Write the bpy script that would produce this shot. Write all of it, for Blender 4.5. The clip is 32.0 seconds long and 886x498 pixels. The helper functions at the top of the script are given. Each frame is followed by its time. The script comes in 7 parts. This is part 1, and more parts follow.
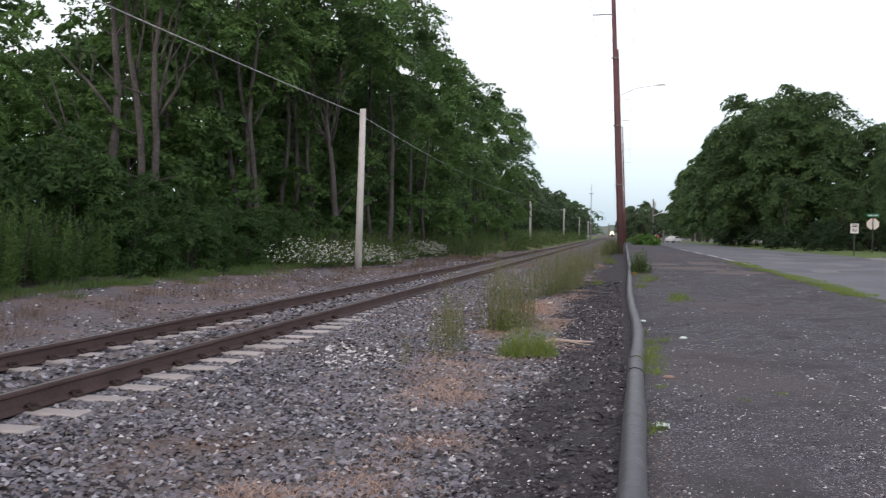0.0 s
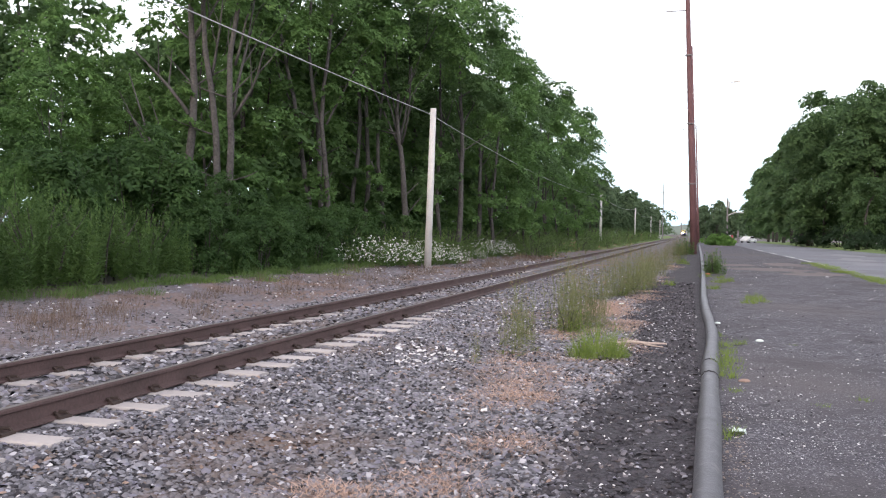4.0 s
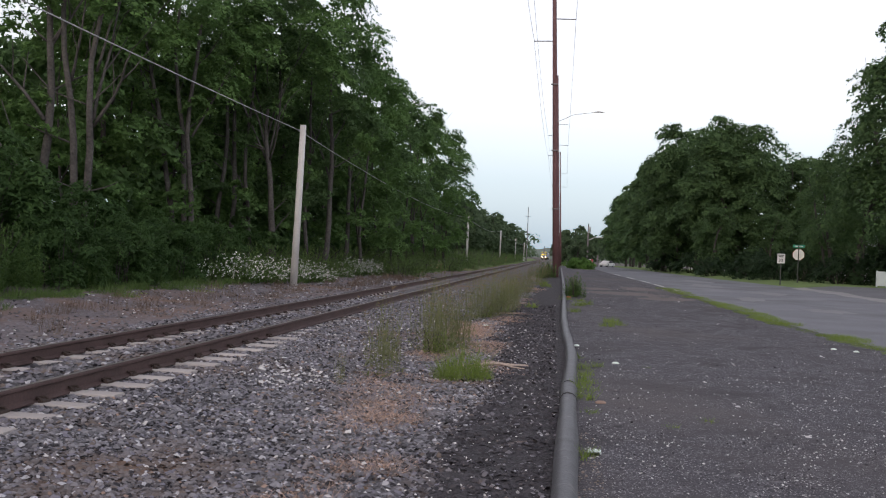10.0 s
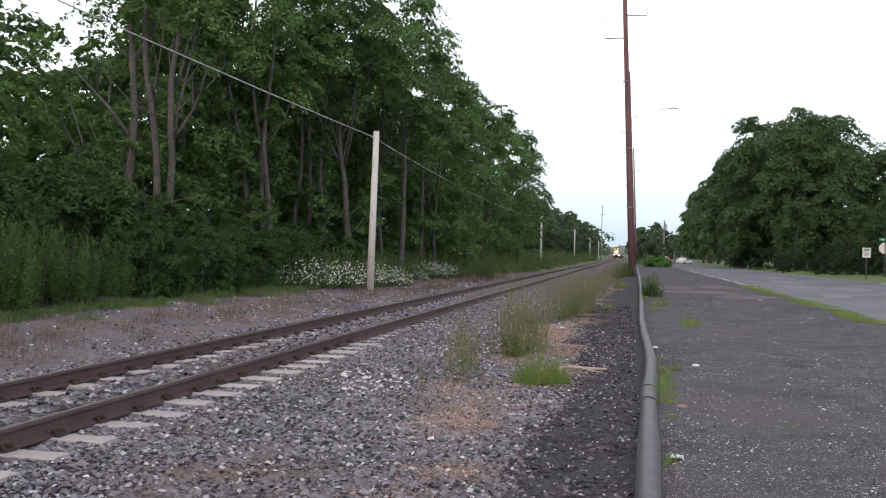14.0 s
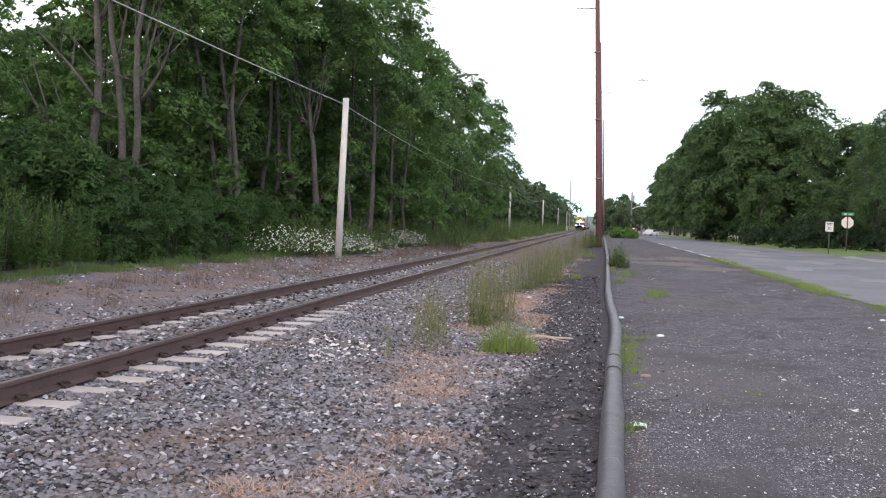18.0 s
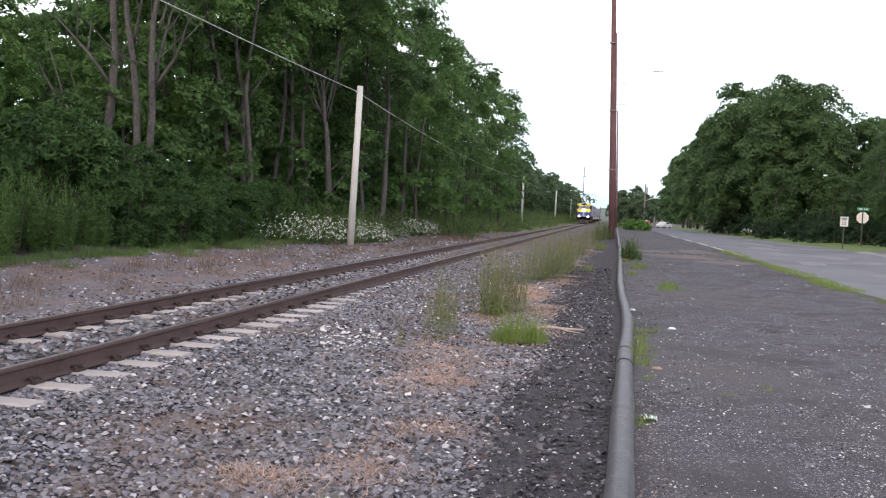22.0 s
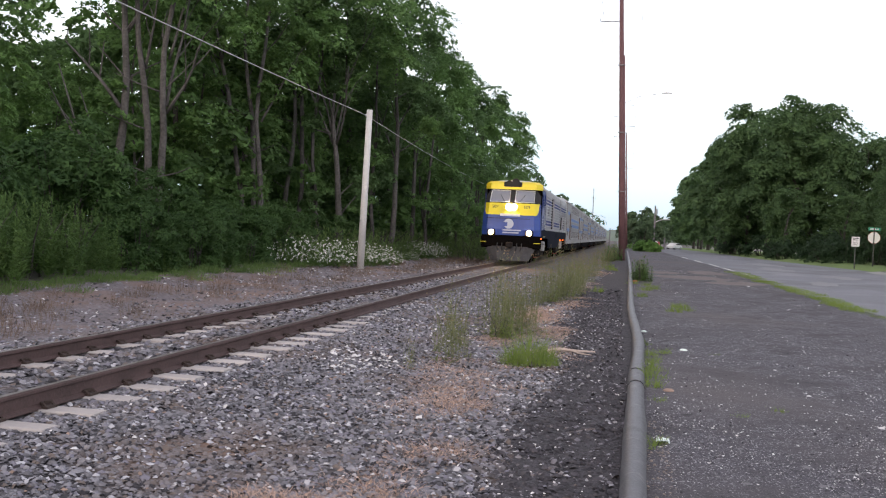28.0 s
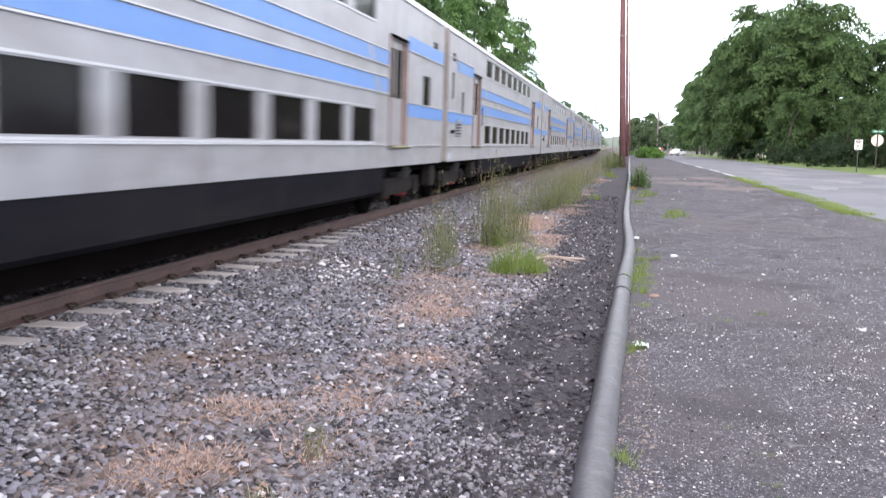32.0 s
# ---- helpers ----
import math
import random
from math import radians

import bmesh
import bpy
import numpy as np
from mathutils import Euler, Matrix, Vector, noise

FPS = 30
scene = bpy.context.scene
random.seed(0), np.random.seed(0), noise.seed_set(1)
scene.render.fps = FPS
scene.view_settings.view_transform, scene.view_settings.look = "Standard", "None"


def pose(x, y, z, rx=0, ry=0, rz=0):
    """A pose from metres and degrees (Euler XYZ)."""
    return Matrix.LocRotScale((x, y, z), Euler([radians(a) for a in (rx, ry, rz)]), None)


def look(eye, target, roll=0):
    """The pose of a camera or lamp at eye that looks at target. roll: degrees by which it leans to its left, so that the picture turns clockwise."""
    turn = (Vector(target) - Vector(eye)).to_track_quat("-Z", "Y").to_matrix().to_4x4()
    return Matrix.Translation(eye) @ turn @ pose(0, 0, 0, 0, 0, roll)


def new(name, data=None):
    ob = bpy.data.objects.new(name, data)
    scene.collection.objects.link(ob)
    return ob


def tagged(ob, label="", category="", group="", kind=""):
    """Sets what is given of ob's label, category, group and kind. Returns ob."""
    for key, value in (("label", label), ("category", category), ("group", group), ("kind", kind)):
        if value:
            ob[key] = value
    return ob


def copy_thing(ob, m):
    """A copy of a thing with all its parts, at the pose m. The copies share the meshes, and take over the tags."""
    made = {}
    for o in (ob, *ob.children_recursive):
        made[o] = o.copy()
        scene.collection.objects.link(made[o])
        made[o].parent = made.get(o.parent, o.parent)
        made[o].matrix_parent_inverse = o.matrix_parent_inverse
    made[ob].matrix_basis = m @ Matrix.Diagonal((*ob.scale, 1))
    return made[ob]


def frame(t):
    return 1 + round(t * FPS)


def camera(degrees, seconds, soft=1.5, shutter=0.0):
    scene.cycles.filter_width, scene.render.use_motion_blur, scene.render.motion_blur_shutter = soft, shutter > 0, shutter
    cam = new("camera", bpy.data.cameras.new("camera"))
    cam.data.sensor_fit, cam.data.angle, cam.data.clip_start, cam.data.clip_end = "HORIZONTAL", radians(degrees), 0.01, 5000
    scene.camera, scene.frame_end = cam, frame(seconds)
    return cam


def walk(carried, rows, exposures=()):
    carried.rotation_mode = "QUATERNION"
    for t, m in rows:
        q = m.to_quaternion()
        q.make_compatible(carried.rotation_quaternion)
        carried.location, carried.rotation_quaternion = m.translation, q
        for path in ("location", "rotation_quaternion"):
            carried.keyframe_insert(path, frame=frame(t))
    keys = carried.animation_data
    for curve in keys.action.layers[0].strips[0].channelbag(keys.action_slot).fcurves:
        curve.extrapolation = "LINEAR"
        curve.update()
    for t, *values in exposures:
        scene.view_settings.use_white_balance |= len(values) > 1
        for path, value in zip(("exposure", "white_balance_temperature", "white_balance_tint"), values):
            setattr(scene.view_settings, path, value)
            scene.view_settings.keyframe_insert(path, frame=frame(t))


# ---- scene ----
cam = camera(51.0, 32.0, soft=1.15, shutter=0.5)
CLOUD = 1.45
EXPOSURES = [(0, -0.7, 6395, 14), (1, -0.2, 6395, 14), (2, -0.1, 6395, 14), (3, 0.05, 6395, 14), (6, -0.15, 6395, 14), (7, 0.12, 6395, 14), (8, -0.2, 6395, 14), (9, -0.85, 6395, 14), (11, -0.97, 6395, 14), (12, -0.27, 6395, 14), (13, -0.3, 6395, 14), (14, -0.55, 6395, 14), (15, -0.4, 6395, 14), (18, -0.15, 6395, 14), (19, -0.2, 6395, 14), (20, -0.45, 6395, 14), (22, -0.2, 6395, 14), (23, -0.15, 6395, 14), (24, -0.15, 6395, 14), (25, -0.2, 6395, 14), (28, -0.45, 6395, 14), (29, -0.6, 6395, 14), (30, -0.1, 6395, 14), (31, 0.7, 6395, 14), (32, 0.67, 6395, 14)]
PATH = [  # seconds, place, yaw, pitch, roll
    (0, 0.036, 0.169, 1.626, 10.72, -1.06, 0.95),
    (0.5, 0.033, 0.164, 1.626, 12.60, -1.57, 0.86),
    (1, 0.028, 0.174, 1.625, 13.37, -1.32, 1.19),
    (1.5, 0.016, 0.179, 1.618, 12.62, -1.83, 1.87),
    (2, 0.018, 0.183, 1.620, 13.80, -1.46, 1.80),
    (2.5, 0.014, 0.195, 1.617, 15.17, -1.99, 1.37),
    (3, 0.018, 0.183, 1.625, 15.35, -2.42, 1.34),
    (3.5, 0.019, 0.177, 1.630, 15.39, -1.21, 1.13),
    (5.5, 0.005, 0.200, 1.636, 12.91, -1.50, 1.96),
    (6, 0.012, 0.199, 1.631, 12.38, -2.58, 1.77),
    (6.5, 0.011, 0.212, 1.630, 11.65, -3.41, 1.84),
    (7, 0.018, 0.195, 1.634, 10.67, -3.97, 1.53),
    (7.5, -0.006, 0.161, 1.664, 9.18, -3.00, 2.41),
    (8, 0.010, 0.143, 1.657, 7.18, -1.05, 2.74),
    (8.5, 0.011, 0.133, 1.662, 6.32, -0.30, 3.05),
    (9, 0.014, 0.132, 1.659, 6.64, -0.02, 3.23),
    (9.5, 0.016, 0.131, 1.656, 7.07, 0.17, 3.19),
    (10, 0.019, 0.134, 1.663, 6.85, 0.23, 2.56),
    (10.5, 0.026, 0.143, 1.660, 6.91, 0.34, 1.55),
    (11, 0.025, 0.151, 1.656, 7.04, 0.28, 1.22),
    (11.5, 0.028, 0.139, 1.659, 7.23, -0.26, 1.45),
    (12, 0.027, 0.043, 1.715, 7.21, -3.97, 2.14),
    (12.5, 0.015, 0.008, 1.735, 5.86, -2.43, 2.09),
    (13, 0.000, 0.000, 1.738, 8.79, -0.84, 1.85),
    (13.5, -0.008, -0.001, 1.734, 10.70, 0.25, 1.63),
    (14, -0.004, -0.006, 1.737, 11.37, 0.12, 1.37),
    (14.5, -0.000, 0.007, 1.733, 10.78, -0.11, 0.84),
    (15, -0.005, 0.014, 1.737, 10.36, -1.13, 0.97),
    (15.5, -0.002, 0.002, 1.739, 9.78, -1.67, 1.08),
    (17.5, -0.003, -0.001, 1.734, 9.48, -1.78, 1.77),
    (18, -0.006, -0.007, 1.733, 9.37, -1.74, 2.12),
    (18.5, -0.005, -0.001, 1.732, 9.22, -1.65, 2.00),
    (19, -0.011, 0.005, 1.734, 9.15, -1.62, 2.29),
    (19.5, -0.015, 0.007, 1.736, 9.31, -0.87, 2.98),
    (20, -0.015, 0.005, 1.735, 9.69, -0.43, 3.26),
    (20.5, -0.018, 0.010, 1.733, 9.90, -0.93, 3.42),
    (21, -0.009, -0.001, 1.733, 9.93, -1.61, 3.27),
    (21.5, -0.007, -0.003, 1.733, 9.96, -2.22, 3.11),
    (22, -0.012, 0.004, 1.733, 10.08, -2.43, 2.92),
    (22.5, -0.013, 0.007, 1.732, 10.26, -2.25, 2.78),
    (23, -0.011, 0.009, 1.732, 10.49, -2.13, 2.60),
    (23.5, -0.010, 0.005, 1.733, 10.65, -2.13, 2.48),
    (24, -0.007, 0.006, 1.733, 10.76, -2.09, 2.52),
    (24.5, -0.014, 0.004, 1.734, 10.90, -1.98, 2.70),
    (25, -0.011, 0.017, 1.731, 10.82, -1.86, 2.49),
    (25.5, -0.009, 0.006, 1.734, 10.60, -1.62, 2.67),
    (27.5, -0.012, 0.004, 1.733, 10.18, -1.16, 2.37),
    (28, -0.012, -0.012, 1.734, 10.75, -1.07, 2.57),
    (28.5, -0.018, -0.011, 1.734, 11.71, -0.95, 2.58),
    (29, 0.016, -0.003, 1.735, 13.20, -1.06, 0.80),
    (29.1, 0.059, -0.041, 1.722, 13.01, -1.04, 0.79),
    (29.2, 0.056, 0.000, 1.716, 10.05, -0.75, 0.87),
    (29.3, 0.085, -0.004, 1.722, 7.39, -0.89, 0.70),
    (29.4, 0.116, 0.000, 1.713, 6.94, -0.92, 0.74),
    (29.5, 0.129, 0.015, 1.720, 7.09, -1.08, 1.00),
    (29.7, 0.197, 0.004, 1.707, 6.82, -1.55, 1.14),
    (30, 0.210, 0.050, 1.742, 6.01, -3.38, 1.22),
    (30.2, 0.216, 0.064, 1.739, 6.06, -4.34, 1.40),
    (30.3, 0.217, 0.064, 1.733, 7.19, -4.83, 1.34),
    (30.5, 0.193, 0.106, 1.719, 9.34, -6.11, 1.28),
    (30.8, 0.187, 0.093, 1.718, 11.07, -7.82, 1.48),
    (31, 0.192, 0.094, 1.723, 11.12, -8.55, 1.47),
    (31.4, 0.181, 0.079, 1.714, 10.82, -8.86, 1.51),
    (31.5, 0.187, 0.087, 1.721, 10.82, -8.73, 1.66),
    (32, 0.189, 0.084, 1.728, 10.77, -6.63, 1.70),
]


def aim(x, y, z, yaw, pitch, roll):
    return pose(x, y, z, 90 + pitch, 0, yaw) @ pose(0, 0, 0, 0, 0, roll)


walk(cam, [(r[0], aim(*r[1:])) for r in PATH], EXPOSURES)

# ---- light: a bright overcast evening sky ----
world = bpy.data.worlds.new("sky")
scene.world = world
world.use_nodes = True
wn, wl = world.node_tree.nodes, world.node_tree.links
wn.clear()
sky = wn.new("ShaderNodeTexSky")
sky.sky_type, sky.sun_disc = "NISHITA", False
sky.sun_elevation, sky.sun_rotation = radians(24), radians(200)
sky.air_density, sky.dust_density = 1.2, 3.0
clear = wn.new("ShaderNodeBackground")
clear.inputs["Strength"].default_value = 0.10
wl.new(sky.outputs[0], clear.inputs["Color"])
coord, sep = wn.new("ShaderNodeTexCoord"), wn.new("ShaderNodeSeparateXYZ")
wl.new(coord.outputs["Generated"], sep.inputs[0])
ramp = wn.new("ShaderNodeValToRGB")
ramp.color_ramp.elements[0].position, ramp.color_ramp.elements[0].color = 0.0, (0.58, 0.75, 0.87, 1)
ramp.color_ramp.elements[1].position, ramp.color_ramp.elements[1].color = 1.0, (0.46, 0.45, 0.47, 1)
for at, tone in ((0.08, (0.76, 0.90, 1.0)), (0.165, (1.20, 1.20, 1.22)), (0.42, (1.25, 1.23, 1.25)), (0.66, (0.66, 0.64, 0.67))):
    ramp.color_ramp.elements.new(at).color = (*tone, 1)
wl.new(sep.outputs["Z"], ramp.inputs[0])
cloud = wn.new("ShaderNodeBackground")
cloud.inputs["Strength"].default_value = CLOUD
wl.new(ramp.outputs[0], cloud.inputs["Color"])
both, wout = wn.new("ShaderNodeAddShader"), wn.new("ShaderNodeOutputWorld")
wl.new(clear.outputs[0], both.inputs[0])
wl.new(cloud.outputs[0], both.inputs[1])
wl.new(both.outputs[0], wout.inputs["Surface"])

sun = new("sun", bpy.data.lights.new("sun", "SUN"))
sun.data.energy, sun.data.angle, sun.data.color = 0.6, radians(30), (1.0, 0.95, 0.88)
sun.matrix_world = look((40, -60, 60), (0, 20, 0))


# ---- materials ----
def material(name, colour, rough=0.8, metal=0.0, spread=0.25, grain=40.0, stain=1.5, bump=0.0, second=None, coat=0.0, per="", spec=0.5, island=1.0, edge_sheen=0.0):
    """A surface with grain and broad stains; per: vary by 'object' or 'island' as well."""
    m = bpy.data.materials.new(name)
    m.use_nodes = True
    n, l = m.node_tree.nodes, m.node_tree.links
    b = n["Principled BSDF"]
    b.inputs["Roughness"].default_value, b.inputs["Metallic"].default_value = rough, metal
    b.inputs["Coat Weight"].default_value = coat
    b.inputs["Specular IOR Level"].default_value = spec
    # sheen brightens surfaces seen edge-on, in place of sky reflected along them
    b.inputs["Sheen Weight"].default_value, b.inputs["Sheen Roughness"].default_value = edge_sheen, 0.5
    tc = n.new("ShaderNodeTexCoord")
    fine, broad = n.new("ShaderNodeTexNoise"), n.new("ShaderNodeTexNoise")
    fine.inputs["Scale"].default_value, fine.inputs["Detail"].default_value = grain, 4
    broad.inputs["Scale"].default_value, broad.inputs["Detail"].default_value = stain, 5
    for t in (fine, broad):
        l.new(tc.outputs["Object"], t.inputs["Vector"])
    total = n.new("ShaderNodeMath")
    total.operation = "ADD"
    l.new(fine.outputs["Fac"], total.inputs[0])
    l.new(broad.outputs["Fac"], total.inputs[1])
    value = total.outputs[0]
    if per:
        src = n.new("ShaderNodeObjectInfo") if per == "object" else n.new("ShaderNodeNewGeometry")
        out = src.outputs["Random"] if per == "object" else src.outputs["Random Per Island"]
        more = n.new("ShaderNodeMath")
        more.operation = "ADD"
        less = n.new("ShaderNodeMath")
        less.operation, less.inputs[1].default_value = "MULTIPLY_ADD", island
        less.inputs[2].default_value = 0.5 - island / 2
        l.new(out, less.inputs[0])
        l.new(value, more.inputs[0])
        l.new(less.outputs[0], more.inputs[1])
        value = more.outputs[0]
    span = n.new("ShaderNodeMapRange")
    span.inputs["From Min"].default_value = 0.6 if not per else 1.1 - 0.4 * island
    span.inputs["From Max"].default_value = 1.4 if not per else 1.9 + 0.4 * island
    l.new(value, span.inputs["Value"])
    mix = n.new("ShaderNodeMix")
    mix.data_type = "RGBA"
    dark = second or tuple(c * (1 - spread) for c in colour)
    light = colour if second else tuple(min(1, c * (1 + spread)) for c in colour)
    mix.inputs["A"].default_value, mix.inputs["B"].default_value = (*dark, 1), (*light, 1)
    l.new(span.outputs[0], mix.inputs["Factor"])
    l.new(mix.outputs["Result"], b.inputs["Base Color"])
    if bump:
        bp = n.new("ShaderNodeBump")
        bp.inputs["Strength"].default_value, bp.inputs["Distance"].default_value = bump, 0.02
        l.new(fine.outputs["Fac"], bp.inputs["Height"])
        l.new(bp.outputs[0], b.inputs["Normal"])
    return m


def leafy(name, colour, second, passing=0.42):
    """Leaves: two greens by leaf and by patch, and some light let through."""
    m = material(name, colour, 0.65, second=second, grain=0.9, stain=0.35, per="island", spec=0.18, island=0.35)
    n, l = m.node_tree.nodes, m.node_tree.links
    b, out = n["Principled BSDF"], n["Material Output"]
    mixc = next(x for x in n if x.type == "MIX")
    tr, sh = n.new("ShaderNodeBsdfTranslucent"), n.new("ShaderNodeMixShader")
    l.new(mixc.outputs["Result"], tr.inputs["Color"])
    sh.inputs[0].default_value = passing
    l.new(b.outputs[0], sh.inputs[1])
    l.new(tr.outputs[0], sh.inputs[2])
    l.new(sh.outputs[0], out.inputs["Surface"])
    return m


def glow(name, colour, strength):
    m = bpy.data.materials.new(name)
    m.use_nodes = True
    b = m.node_tree.nodes["Principled BSDF"]
    b.inputs["Base Color"].default_value = (*colour, 1)
    b.inputs["Emission Color"].default_value = (*colour, 1)
    b.inputs["Emission Strength"].default_value = strength
    return m


